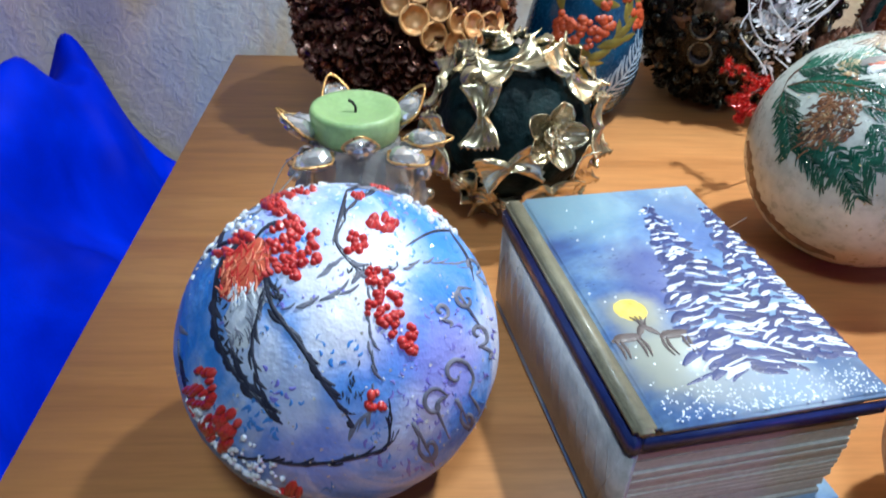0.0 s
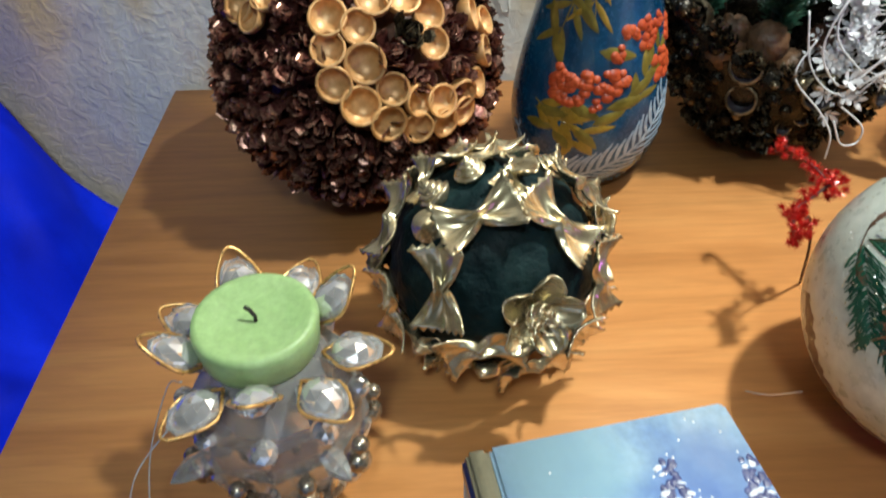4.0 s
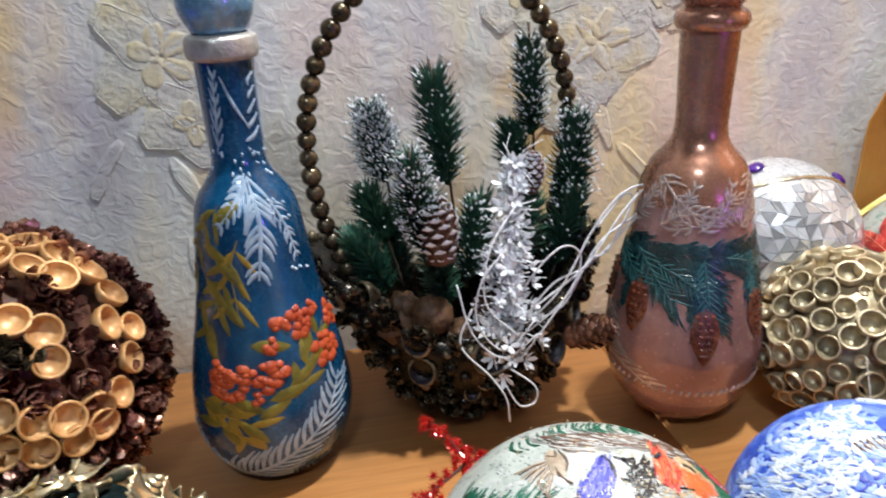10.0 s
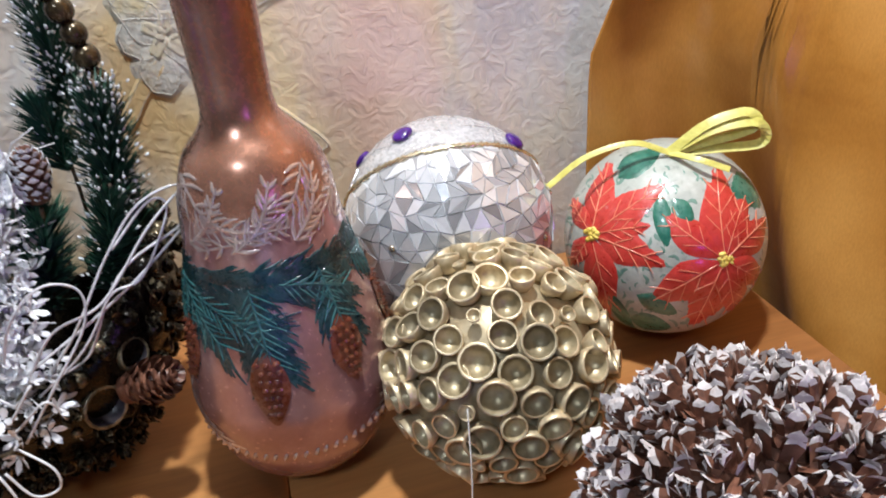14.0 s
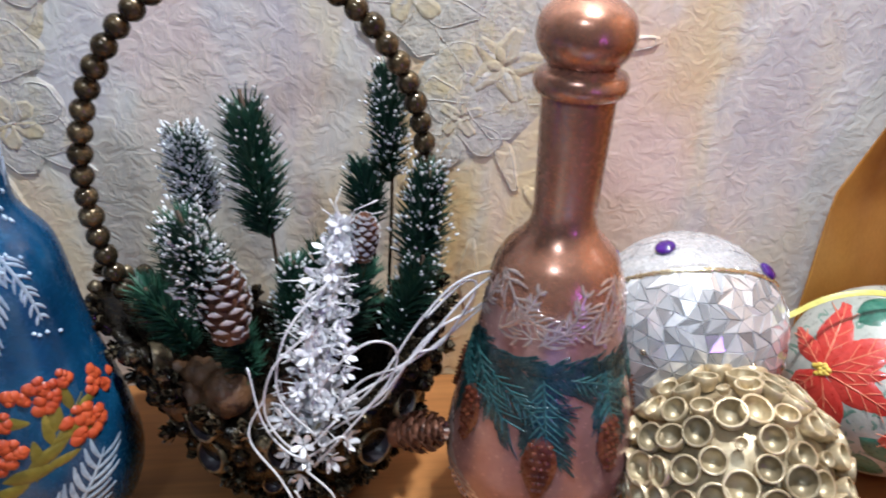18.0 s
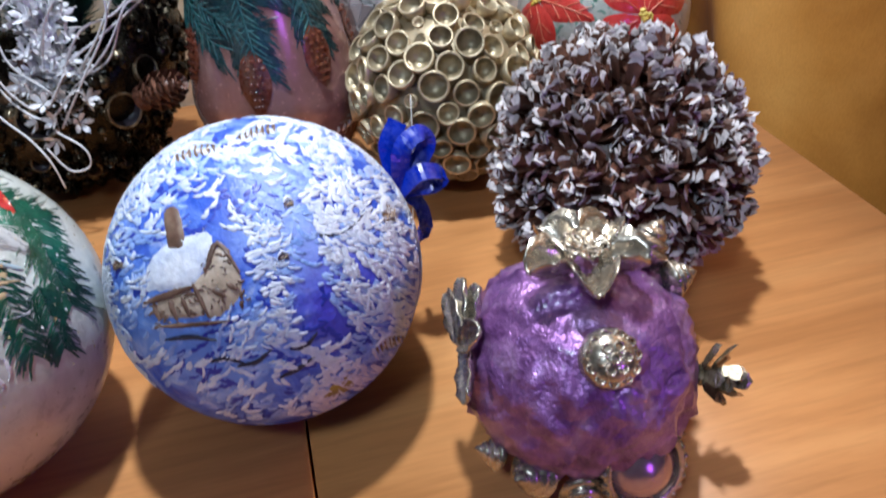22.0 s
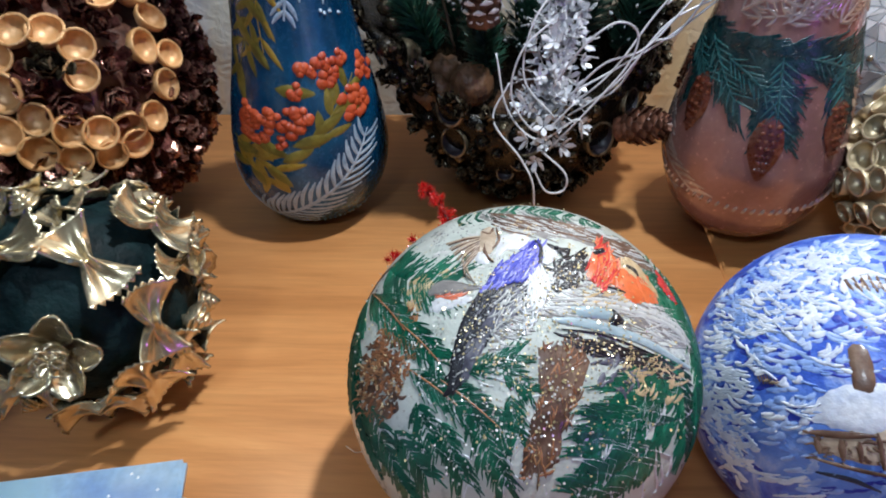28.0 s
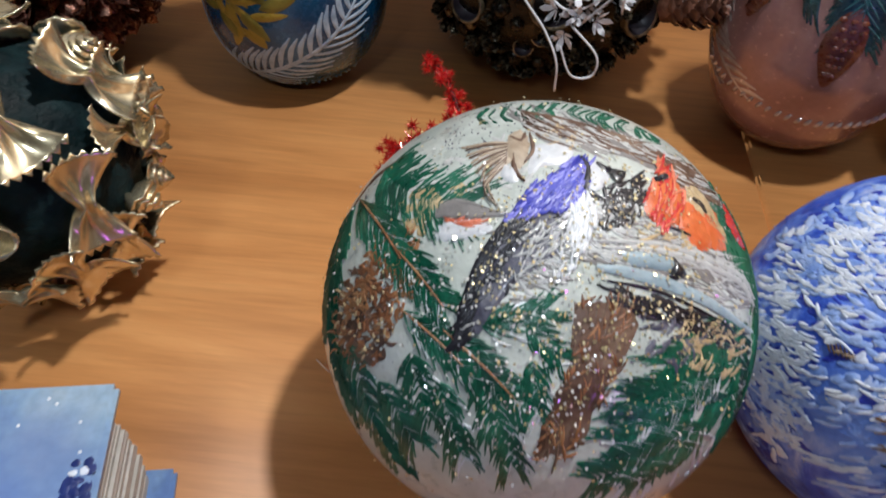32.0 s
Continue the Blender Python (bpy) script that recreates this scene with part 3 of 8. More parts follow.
# ---- painted balls ----
random.seed(11)
BLUE_BASE = paint("blue_white_sponged_paint", [(0.03, 0.17, 0.72), (0.10, 0.30, 0.82), (0.28, 0.44, 0.87), (0.60, 0.67, 0.89), (0.74, 0.77, 0.88)], 26, 0.46, 0, 0.7, 0.0014, 130, distort=1.4, coat=0.1, grit=0.6)
HOUSE_BASE = paint("deep_blue_frosted_paint", [(0.02, 0.05, 0.42), (0.045, 0.11, 0.58), (0.16, 0.27, 0.74), (0.50, 0.57, 0.84)], 62, 0.45, 0, 0.7, 0.0014, 170, distort=1.0)
CREAM_BASE = paint("cream_white_paint", [(0.30, 0.33, 0.29), (0.41, 0.44, 0.40), (0.52, 0.54, 0.50)], 40, 0.35, 0, 0.35, 0.0009, 170, coat=0.35)
PALE_GREY = paint("pale_grey_paint", [(0.42, 0.43, 0.43), (0.62, 0.62, 0.60)], 60, 0.4, 0, 0.3, coat=0.2)
WHITE_P = paint("white_relief_paint", [(0.46, 0.52, 0.70), (0.68, 0.72, 0.82), (0.8, 0.82, 0.87)], 120, 0.5, 0, 0.4)
DARK_P = paint("blue_black_paint", [(0.012, 0.015, 0.035), (0.04, 0.045, 0.08)], 90, 0.45)
GREY_P = paint("grey_blue_paint", [(0.10, 0.11, 0.17), (0.25, 0.26, 0.33)], 90, 0.5)
RED_P = paint("berry_red_paint", [(0.34, 0.012, 0.016), (0.55, 0.03, 0.03), (0.60, 0.08, 0.07)], 140, 0.35, coat=0.3)
ROBIN_P = paint("orange_red_paint", [(0.50, 0.075, 0.035), (0.66, 0.16, 0.09)], 120, 0.45)
CARD_P = paint("cardinal_orange_paint", [(0.55, 0.085, 0.02), (0.75, 0.20, 0.06)], 120, 0.4, coat=0.3)
BROWN_P = paint("bark_brown_paint", [(0.05, 0.026, 0.016), (0.13, 0.07, 0.045), (0.24, 0.16, 0.11)], 110, 0.5, coat=0.2)
RUST_P = paint("rust_brown_paint", [(0.12, 0.045, 0.02), (0.30, 0.12, 0.05), (0.4, 0.22, 0.1)], 130, 0.45, coat=0.2)
GREEN_P = paint("spruce_green_paint", [(0.004, 0.05, 0.03), (0.008, 0.10, 0.055), (0.02, 0.16, 0.09)], 110, 0.35, coat=0.3)
JAY_P = paint("jay_blue_paint", [(0.03, 0.035, 0.34), (0.09, 0.10, 0.55)], 100, 0.4, coat=0.3)
SLATE_P = paint("slate_feather_paint", [(0.02, 0.02, 0.035), (0.10, 0.10, 0.14), (0.25, 0.25, 0.28)], 150, 0.4, coat=0.3)
YELLOW_P = paint("warm_yellow_paint", [(0.66, 0.48, 0.06), (0.80, 0.66, 0.16)], 100, 0.45)
OLIVE_P = paint("olive_gold_paint", [(0.17, 0.14, 0.02), (0.40, 0.31, 0.045)], 100, 0.4, coat=0.3)
PINK_P = paint("pink_red_paint", [(0.50, 0.028, 0.022), (0.60, 0.065, 0.05)], 100, 0.35, coat=0.5)
CORAL_P = paint("coral_vein_paint", [(0.70, 0.17, 0.09), (0.78, 0.30, 0.18)], 100, 0.4, coat=0.3)
BUFF_P = paint("buff_paint", [(0.24, 0.17, 0.11), (0.42, 0.33, 0.24), (0.55, 0.46, 0.36)], 100, 0.45, coat=0.2)


def ball_thing(name, xy, radius, base, label, amp=0.00006, scale=9):
    ob = thing(name, (xy[0], xy[1], T + radius), label, "ornament")
    part("ball", rough_ball(radius, amp, scale, 96, seed=xy[0] * 20), base, ob)
    return ob


def painted(name, parent, material, draw, label=""):
    bm = bmesh.new()
    draw(bm)
    ob = part(name, bm, material, parent, label)
    if name in MANY:
        tagged(ob, kind="stuff")
    return ob


MANY = {"white_patch", "dark_outline", "grey_scroll", "berry_relief", "snow_brushwork", "cottage_timber", "far_village", "shade_brushwork", "bark", "pine_cone_picture", "spruce_picture", "green_foliage", "vein_line", "flower_heart", "mist", "spruce_shadow", "spruce_snow", "frost_dotting", "white_fern", "neck_brushwork", "white_dotting", "olive_foliage", "rowan_relief", "spruce_garland", "painted_cone", "raised_fern", "raised_dotting", "jay_head", "cottage_wall", "colour_brushwork", "moon", "deer_shape", "cardinal", "jay_breast"}


def inside(poly, a, b):
    hit = False
    for (x0, y0), (x1, y1) in zip(poly, poly[1:] + poly[:1]):
        if (y0 > b) != (y1 > b) and a < x0 + (b - y0) * (x1 - x0) / (y1 - y0):
            hit = not hit
    return hit


def hatch(bm, cvs, poly, n, length, width, ang, spread=0.3, lift=0.0005):
    """Brush strokes of one direction inside an outline."""
    poly = list(poly)
    xs, ys = [p[0] for p in poly], [p[1] for p in poly]
    for _ in range(n):
        for _ in range(30):
            a, b = random.uniform(min(xs), max(xs)), random.uniform(min(ys), max(ys))
            if inside(poly, a, b):
                break
        t, l = ang + random.gauss(0, spread), length * random.uniform(0.5, 1.2)
        c, q = 0.5 * l * math.cos(t), 0.5 * l * math.sin(t)
        cvs.stroke(bm, [(a - c, b - q), (a + 0.1 * q, b - 0.1 * c), (a + c, b + q)], width * random.uniform(0.6, 1.3), lift)


# robin ball
C, R = (0.0885, 0.2890, T + 0.0589), 0.0589
robin = ball_thing("robin_ball", C[:2], R, BLUE_BASE, "sky-blue ball painted with a robin, berries and frosted branches", 0.0006, 5)
cv = Canvas(C, R, (0.137, 0.12, 1.002), -2.0)
# Violet at the lower right also puts the coloured lamp's tint into the paint.
PALE, CLEAR, VIOLET = (0.80, 0.82, 0.90), (0.06, 0.25, 0.78), (0.30, 0.30, 0.78)
wash(BLUE_BASE, [(cv.on(a, b), r * R, c, q) for a, b, r, c, q in ((0.62, 0.28, 0.50, CLEAR, 0.8), (0.28, -0.42, 0.42, CLEAR, 0.8), (-0.22, -0.30, 0.36, CLEAR, 0.7), (-0.88, 0.2, 0.4, CLEAR, 0.6), (0.62, -0.35, 0.42, VIOLET, 0.8), (0.12, -0.08, 0.30, VIOLET, 0.5), (-0.3, -0.75, 0.40, VIOLET, 0.5), (0.05, 0.14, 0.42, PALE, 0.75), (0.18, 0.50, 0.40, PALE, 0.6), (-0.12, -0.10, 0.26, PALE, 0.7), (-0.30, 0.84, 0.42, PALE, 0.45), (-0.42, -0.42, 0.30, PALE, 0.55), (0.36, -0.66, 0.3, PALE, 0.5), (-0.62, -0.1, 0.25, PALE, 0.6))], 0.007, 60)
def ball_dabs(bm, cvs, n, keep, size, lift=0.0002):
    made = 0
    while made < n:
        a, b = random.uniform(-0.97, 0.97), random.uniform(-0.97, 0.97)
        if a * a + b * b > 0.93 or not keep(a, b):
            continue
        made += 1
        t, s = random.uniform(0, 6.28), size * random.uniform(0.4, 1.3)
        cvs.stroke(bm, [(a, b), (a + 0.5 * s * math.cos(t), b + 0.5 * s * math.sin(t)), (a + s * math.cos(t + 0.5), b + s * math.sin(t + 0.5))], s * 0.5, lift)


SKY_P = paint("clear_blue_paint", [(0.05, 0.20, 0.66), (0.10, 0.30, 0.78)], 80, 0.42, coat=0.15)
VIOLET_P = paint("violet_blue_paint", [(0.16, 0.15, 0.62), (0.28, 0.28, 0.74)], 80, 0.42, coat=0.15)
painted("colour_brushwork", robin, SKY_P, lambda bm: ball_dabs(bm, cv, 240, lambda a, b: (a > 0.25 and b > 0.1) or noise.noise(Vector((a * 3, b * 3, 2.0))) > 0.2, 0.045, 0.00012), "clear blue dabs")
# Dabs gather at the lower right, following the coloured lamp's tint.
painted("colour_brushwork", robin, VIOLET_P, lambda bm: ball_dabs(bm, cv, 260, lambda a, b: (a > 0.2 and b < 0.1) or noise.noise(Vector((a * 3, b * 3, 7.0))) > 0.25, 0.04, 0.00015), "violet dabs")
painted("white_patch", robin, WHITE_P, lambda bm: [cv.stroke(bm, [(x, y), (x + q * math.cos(t), y + q * math.sin(t)), (x + 2 * q * math.cos(t), y + 2 * q * math.sin(t))], q * 1.3, 0.0002) for a, b, w, h in ((-0.02, 0.06, 0.17, 0.10), (0.12, 0.62, 0.16, 0.14), (-0.3, 0.82, 0.2, 0.08), (0.30, 0.45, 0.14, 0.1), (-0.35, -0.2, 0.1, 0.16), (0.35, -0.45, 0.12, 0.2), (-0.25, 0.9, 0.3, 0.05)) for x, y, q, t in [(a + random.gauss(0, 0.6 * w), b + random.gauss(0, 0.6 * h), random.uniform(0.006, 0.014), random.uniform(0, 6)) for _ in range(9)]], "thin white dabs")
painted("dark_outline", robin, DARK_P, lambda bm: [cv.stroke(bm, [(x, y), (x + q * math.cos(t), y + q * math.sin(t)), (x + 2 * q * math.cos(t), y + 2 * q * math.sin(t))], q * 0.7, 0.0005) for a, b, w, h in ((-0.60, 0.50, 0.10, 0.04), (-0.76, 0.1, 0.02, 0.2), (-0.44, 0.2, 0.03, 0.08), (-0.68, -0.15, 0.04, 0.12), (0.0, -0.42, 0.05, 0.1), (0.16, 0.30, 0.2, 0.03)) for x, y, q, t in [(a + random.gauss(0, 0.6 * w), b + random.gauss(0, 0.6 * h), random.uniform(0.010, 0.024), random.uniform(0.8, 2.2)) for _ in range(16)]], "dark feather and twig marks")
BELLY = [(-0.70, 0.18), (-0.52, 0.29), (-0.48, 0.20), (-0.57, 0.05), (-0.64, -0.14), (-0.74, -0.02), (-0.75, 0.14)]
BREAST = [(-0.74, 0.46), (-0.62, 0.57), (-0.48, 0.59), (-0.46, 0.43), (-0.53, 0.29), (-0.69, 0.19), (-0.76, 0.28)]
painted("robin_belly", robin, WHITE_P, lambda bm: cv.blob(bm, BELLY, 0.0002, 4, 0, 0.015))
painted("colour_brushwork", robin, GREY_P, lambda bm: hatch(bm, cv, BELLY, 26, 0.10, 0.012, 1.9, 0.25, 0.0007), "grey feather strokes")
painted("robin_breast", robin, ROBIN_P, lambda bm: cv.blob(bm, BREAST, 0.0007, 4, 0, 0.012))
painted("colour_brushwork", robin, RED_P, lambda bm: hatch(bm, cv, BREAST, 40, 0.11, 0.018, 1.2, 0.35, 0.0011), "red feather strokes")
painted("colour_brushwork", robin, CORAL_P, lambda bm: hatch(bm, cv, BREAST, 34, 0.09, 0.013, 1.2, 0.35, 0.0012), "coral feather strokes")
painted("colour_brushwork", robin, WHITE_P, lambda bm: hatch(bm, cv, [(-0.70, 0.26), (-0.54, 0.33), (-0.54, 0.22), (-0.70, 0.14)], 22, 0.07, 0.014, 1.5, 0.3, 0.0012), "white feather edge")

def brushed(bm, cvs, pts, width, lift, step=0.075):
    """A line laid in many short overlapping dabs, ragged like a dry brush."""
    p = curve_pts([(*q, 0) for q in pts], 12)
    run = sum((b - a).length for a, b in zip(p, p[1:]))
    n = max(3, int(1.3 * run / step))
    for k in range(n):
        i = min(int((k + random.random()) / n * (len(p) - 1)), len(p) - 2)
        d = (p[i + 1] - p[i]).normalized()
        g = math.atan2(d.y, d.x) + random.gauss(0, 0.13)
        x, y = p[i].x + random.gauss(0, width * 0.18), p[i].y + random.gauss(0, width * 0.18)
        l = step * random.uniform(0.9, 2.0)
        cvs.stroke(bm, [(x, y), (x + 0.5 * l * math.cos(g), y + 0.5 * l * math.sin(g)), (x + l * math.cos(g + 0.2), y + l * math.sin(g + 0.2))], width * random.uniform(0.3, 0.75), lift)


def robin_lines(bm):
    for pts, w in (([(-0.58, 0.63), (-0.73, 0.49), (-0.79, 0.27), (-0.80, 0.04), (-0.76, -0.12), (-0.66, -0.30), (-0.52, -0.49)], 0.055), ([(-0.48, 0.28), (-0.56, 0.08), (-0.60, -0.10), (-0.57, -0.31), (-0.51, -0.50)], 0.04), ([(-0.72, -0.05), (-0.67, -0.24), (-0.55, -0.44)], 0.05),
                   ([(-0.51, 0.42), (-0.47, 0.13), (-0.32, -0.13), (-0.19, -0.39), (-0.03, -0.62)], 0.060), ([(-0.40, 0.02), (-0.26, -0.24), (-0.14, -0.46)], 0.05), ([(-0.52, 0.40), (-0.49, 0.29), (-0.55, 0.16)], 0.045),
                   ([(-0.86, 0.54), (-0.76, 0.60), (-0.68, 0.60)], 0.06), ([(-0.30, 0.69), (-0.44, 0.69), (-0.58, 0.55)], 0.05), ([(-0.68, -0.68), (-0.30, -0.80), (0.14, -0.78), (0.2, -0.62)], 0.03), ([(-0.98, -0.05), (-0.95, -0.25), (-0.90, -0.4)], 0.03),
                   ([(0.02, 0.66), (-0.04, 0.55), (-0.03, 0.47), (0.02, 0.38)], 0.045), ([(0.03, 0.66), (0.05, 0.74), (0.15, 0.84), (0.26, 0.90)], 0.03)):
        cv.stroke(bm, pts, w * 0.5, 0.0007)
        brushed(bm, cv, pts, w * 1.05, 0.0005)


def robin_twigs(bm):
    for pts, w in (([(-0.41, 0.10), (-0.20, 0.13), (-0.01, 0.20), (0.12, 0.29), (0.31, 0.30), (0.58, 0.35), (0.77, 0.34)], 0.034), ([(-0.25, 0.23), (-0.09, 0.35), (0.01, 0.38), (0.12, 0.29)], 0.036), ([(0.14, 0.28), (0.12, 0.0), (0.11, -0.22), (0.10, -0.53), (0.0, -0.64)], 0.036),
                   ([(-0.65, 0.67), (-0.60, 0.82), (-0.48, 0.93)], 0.03), ([(-0.65, 0.67), (-0.59, 0.76), (-0.48, 0.81)], 0.03), ([(0.07, 0.96), (0.32, 0.90), (0.57, 0.80), (0.78, 0.61)], 0.03), ([(-0.98, 0.12), (-0.99, -0.1), (-0.95, -0.3)], 0.03)):
        brushed(bm, cv, pts, w * 1.3, 0.0005)
    for ca, cb, s in ((0.78, 0.10, 0.09), (0.66, -0.38, 0.13), (0.50, -0.55, 0.10), (0.84, -0.12, 0.08), (0.60, 0.02, 0.06), (0.86, 0.35, 0.07), (0.45, -0.78, 0.08), (0.72, -0.62, 0.06)):
        turn = random.uniform(0, 6)
        cv.stroke(bm, [(ca + s * (1 - k / 9) * math.cos(turn + k * 0.85), cb + s * (1 - k / 9) * math.sin(turn + k * 0.85)) for k in range(9)], 0.030, 0.0006)
        cv.stroke(bm, [(ca + s * math.cos(turn), cb + s * math.sin(turn)), (ca + 1.3 * s * math.cos(turn + 1), cb + 1.7 * s * math.sin(turn - 0.6)), (ca + 0.8 * s, cb - 1.8 * s)], 0.027, 0.0006)


painted("dark_outline", robin, DARK_P, robin_lines, "blue-black brush lines of bird and twigs")
painted("grey_scroll", robin, GREY_P, robin_twigs, "grey painted twigs and scrolls")
for a, b, s, n, q in ((-0.31, 0.51, 0.17, 46, 1.1), (-0.39, 0.34, 0.11, 18, 1.0), (-0.26, 0.68, 0.07, 10, 1), (-0.36, 0.87, 0.11, 24, 0.5), (0.27, 0.65, 0.10, 16, 0.7), (0.07, 0.51, 0.08, 13, 0.9), (0.21, 0.25, 0.10, 14, 0.8), (0.22, 0.08, 0.13, 26, 1.0), (0.31, -0.09, 0.11, 18, 0.9), (0.35, -0.21, 0.06, 8, 1), (0.13, -0.52, 0.07, 10, 0.8), (-0.89, -0.29, 0.10, 24, 1.2), (-0.80, -0.52, 0.11, 26, 1), (-0.61, 0.62, 0.07, 10, 0.8), (-0.42, -0.93, 0.08, 18, 0.5), (-0.72, 0.53, 0.04, 6, 1)):
    painted("berry_relief", robin, RED_P, lambda bm: cv.berries(bm, a, b, s, int(n * 1.1), 0.031, 0, q), "raised red berry dots")


def grit(parent, cvs, spots, n, size):
    bm = bmesh.new()
    for a, b, s in spots:
        for _ in range(n):
            p = cvs.on(a + random.gauss(0, s), b + random.gauss(0, s), 0)
            m = Matrix.Translation(p) @ frame_at((random.random(), random.random(), random.random()), random.random())
            q = size * random.uniform(0.4, 1.2)
            bmesh.ops.create_icosphere(bm, subdivisions=1, radius=q, matrix=m @ Matrix.Diagonal((1, 0.7, 1.2, 1)))
    tagged(part("frost_grit", bm, M["crystal"], parent, "white sugary grit", False), kind="stuff")


grit(robin, cv, ((-0.78, 0.60, 0.07), (-0.60, 0.78, 0.05), (0.72, 0.68, 0.06), (-0.93, -0.36, 0.05), (-0.80, -0.62, 0.06), (-0.50, -0.86, 0.05), (-0.2, 0.95, 0.08), (0.5, 0.84, 0.06), (-0.66, -0.72, 0.05), (-0.88, -0.48, 0.04), (-0.62, -0.8, 0.06), (0.62, 0.76, 0.05)), 26, 0.0013)
flakes("glitter", robin, R, 420, 0.0010, M["glitter"])

top_view = Canvas(C, R, (0.149, 0.179, 1.006), -2.0)
for a, b, q, n in ((0.45, 0.86, 0.08, 22), (0.77, 0.59, 0.06, 14), (-0.12, 0.88, 0.07, 18), (0.18, 0.72, 0.05, 10), (-0.35, 0.72, 0.05, 12)):
    painted("berry_relief", robin, RED_P, lambda bm: top_view.berries(bm, a, b, q, n, 0.022, 0, 0.6), "raised red berry dots")
painted("dark_outline", robin, DARK_P, lambda bm: [top_view.stroke(bm, pts, w, 0.0006) for pts, w in (([(0.135, 0.80), (0.34, 0.88), (0.56, 0.88)], 0.035), ([(0.135, 0.80), (0.0, 0.58), (-0.14, 0.36)], 0.03), ([(-0.72, 0.62), (-0.62, 0.78), (-0.46, 0.86)], 0.03), ([(0.35, 0.22), (0.62, 0.34), (0.88, 0.40)], 0.025), ([(0.78, 0.36), (0.84, 0.14), (0.80, -0.05)], 0.03))], "blue-black brush lines over the top")
painted("white_patch", robin, WHITE_P, lambda bm: [top_view.stroke(bm, [(x, y), (x + q, y + 0.4 * q), (x + 2 * q, y + q)], q * 0.9, 0.0003) for x, y, q in [(random.gauss(0.05, 0.3), random.gauss(0.75, 0.12), random.uniform(0.008, 0.022)) for _ in range(46)] if x * x + y * y < 0.9], "white frost along the branches")

# snowy village ball
C, R = (0.4836, 0.4791, T + 0.0592), 0.0592
village = ball_thing("village_ball", C[:2], R, HOUSE_BASE, "deep blue ball painted with a snow-covered cottage")
cv = Canvas(C, R, (0.518, 0.246, 0.966), 3.7)
# Violet-blue at the right repeats the coloured lamp's tint in the paint.
wash(HOUSE_BASE, [(cv.on(a, b), r * R, c, q) for a, b, r, c, q in ((-0.45, -0.45, 0.5, (0.16, 0.30, 0.70), 0.7), (-0.8, 0.0, 0.4, (0.16, 0.30, 0.70), 0.6), (0.5, -0.25, 0.55, (0.07, 0.06, 0.55), 0.8), (0.3, 0.35, 0.5, (0.30, 0.40, 0.78), 0.7), (-0.1, 0.75, 0.4, (0.03, 0.09, 0.56), 0.7))], 0.007, 60)


def village_snow(bm, cvs, count, lift, width, seed, keep):
    """Ragged worm-like daubs of snow that run down over the ball in bands."""
    while count > 0:
        q, w = math.sqrt(random.random()), random.uniform(0, 6.283)
        a, b = q * math.cos(w) * 0.97, q * math.sin(w) * 0.97
        if not keep(a, b) or noise.noise(Vector((a * 2.6, b * 2.6, seed))) < -0.12:
            continue
        count -= 1
        t, l = -0.9 * a - 0.35 + random.gauss(0, 0.45), random.uniform(0.07, 0.16)
        brushed(bm, cvs, [(a, b), (a + 0.5 * l * math.cos(t), b + 0.5 * l * math.sin(t) + random.uniform(-0.02, 0.02)), (a + l * math.cos(t), b + l * math.sin(t))], width, lift, 0.045)


def off_cottage(a, b):
    return not (-0.80 < a < -0.12 and -0.18 < b < 0.42)


PALE_BLUE_P = paint("pale_blue_relief_paint", [(0.14, 0.26, 0.68), (0.32, 0.44, 0.78), (0.5, 0.58, 0.82)], 120, 0.5, 0, 0.4)
DEEP_P = paint("deep_violet_blue_paint", [(0.012, 0.02, 0.30), (0.03, 0.06, 0.46)], 100, 0.45)
painted("snow_brushwork", village, DEEP_P, lambda bm: village_snow(bm, cv, 150, 0.0002, 0.06, 1.0, off_cottage), "deep blue strokes")
painted("snow_brushwork", village, PALE_BLUE_P, lambda bm: village_snow(bm, cv, 300, 0.0004, 0.06, 4.0, off_cottage), "pale blue relief strokes")
painted("snow_brushwork", village, WHITE_P, lambda bm: (village_snow(bm, cv, 260, 0.0006, 0.06, 7.0, lambda a, b: off_cottage(a, b) and a > -0.2), village_snow(bm, cv, 130, 0.0006, 0.05, 9.0, off_cottage)), "curling white relief strokes")
painted("cottage_wall", village, BUFF_P, lambda bm: (cv.blob(bm, [(-0.48, 0.10), (-0.36, 0.16), (-0.22, 0.30), (-0.14, 0.06), (-0.22, -0.10), (-0.42, -0.16)], 0.00018), cv.blob(bm, [(-0.74, 0.06), (-0.48, 0.07), (-0.44, -0.12), (-0.70, -0.06)], 0.00015)), "buff cottage wall")
painted("cottage_timber", village, BROWN_P, lambda bm: [cv.stroke(bm, p, w, 0.0009) for p, w in (([(-0.77, 0.06), (-0.45, 0.08)], 0.05), ([(-0.72, 0.02), (-0.71, -0.07)], 0.03), ([(-0.62, 0.04), (-0.61, -0.1)], 0.035), ([(-0.54, 0.04), (-0.53, -0.1)], 0.03), ([(-0.45, 0.1), (-0.42, -0.14)], 0.03), ([(-0.36, 0.14), (-0.23, 0.30), (-0.15, 0.08)], 0.035), ([(-0.34, 0.03), (-0.28, -0.04)], 0.05), ([(-0.25, 0.04), (-0.2, -0.02)], 0.04), ([(-0.75, -0.10), (-0.5, -0.16), (-0.3, -0.2)], 0.03))], "brown beams and windows")
painted("cottage_roof", village, WHITE_P, lambda bm: cv.blob(bm, [(-0.78, 0.12), (-0.64, 0.34), (-0.40, 0.40), (-0.24, 0.36), (-0.36, 0.16), (-0.46, 0.08)], 0.0004, 4, 0, 0.012), "snow-white cottage roof")
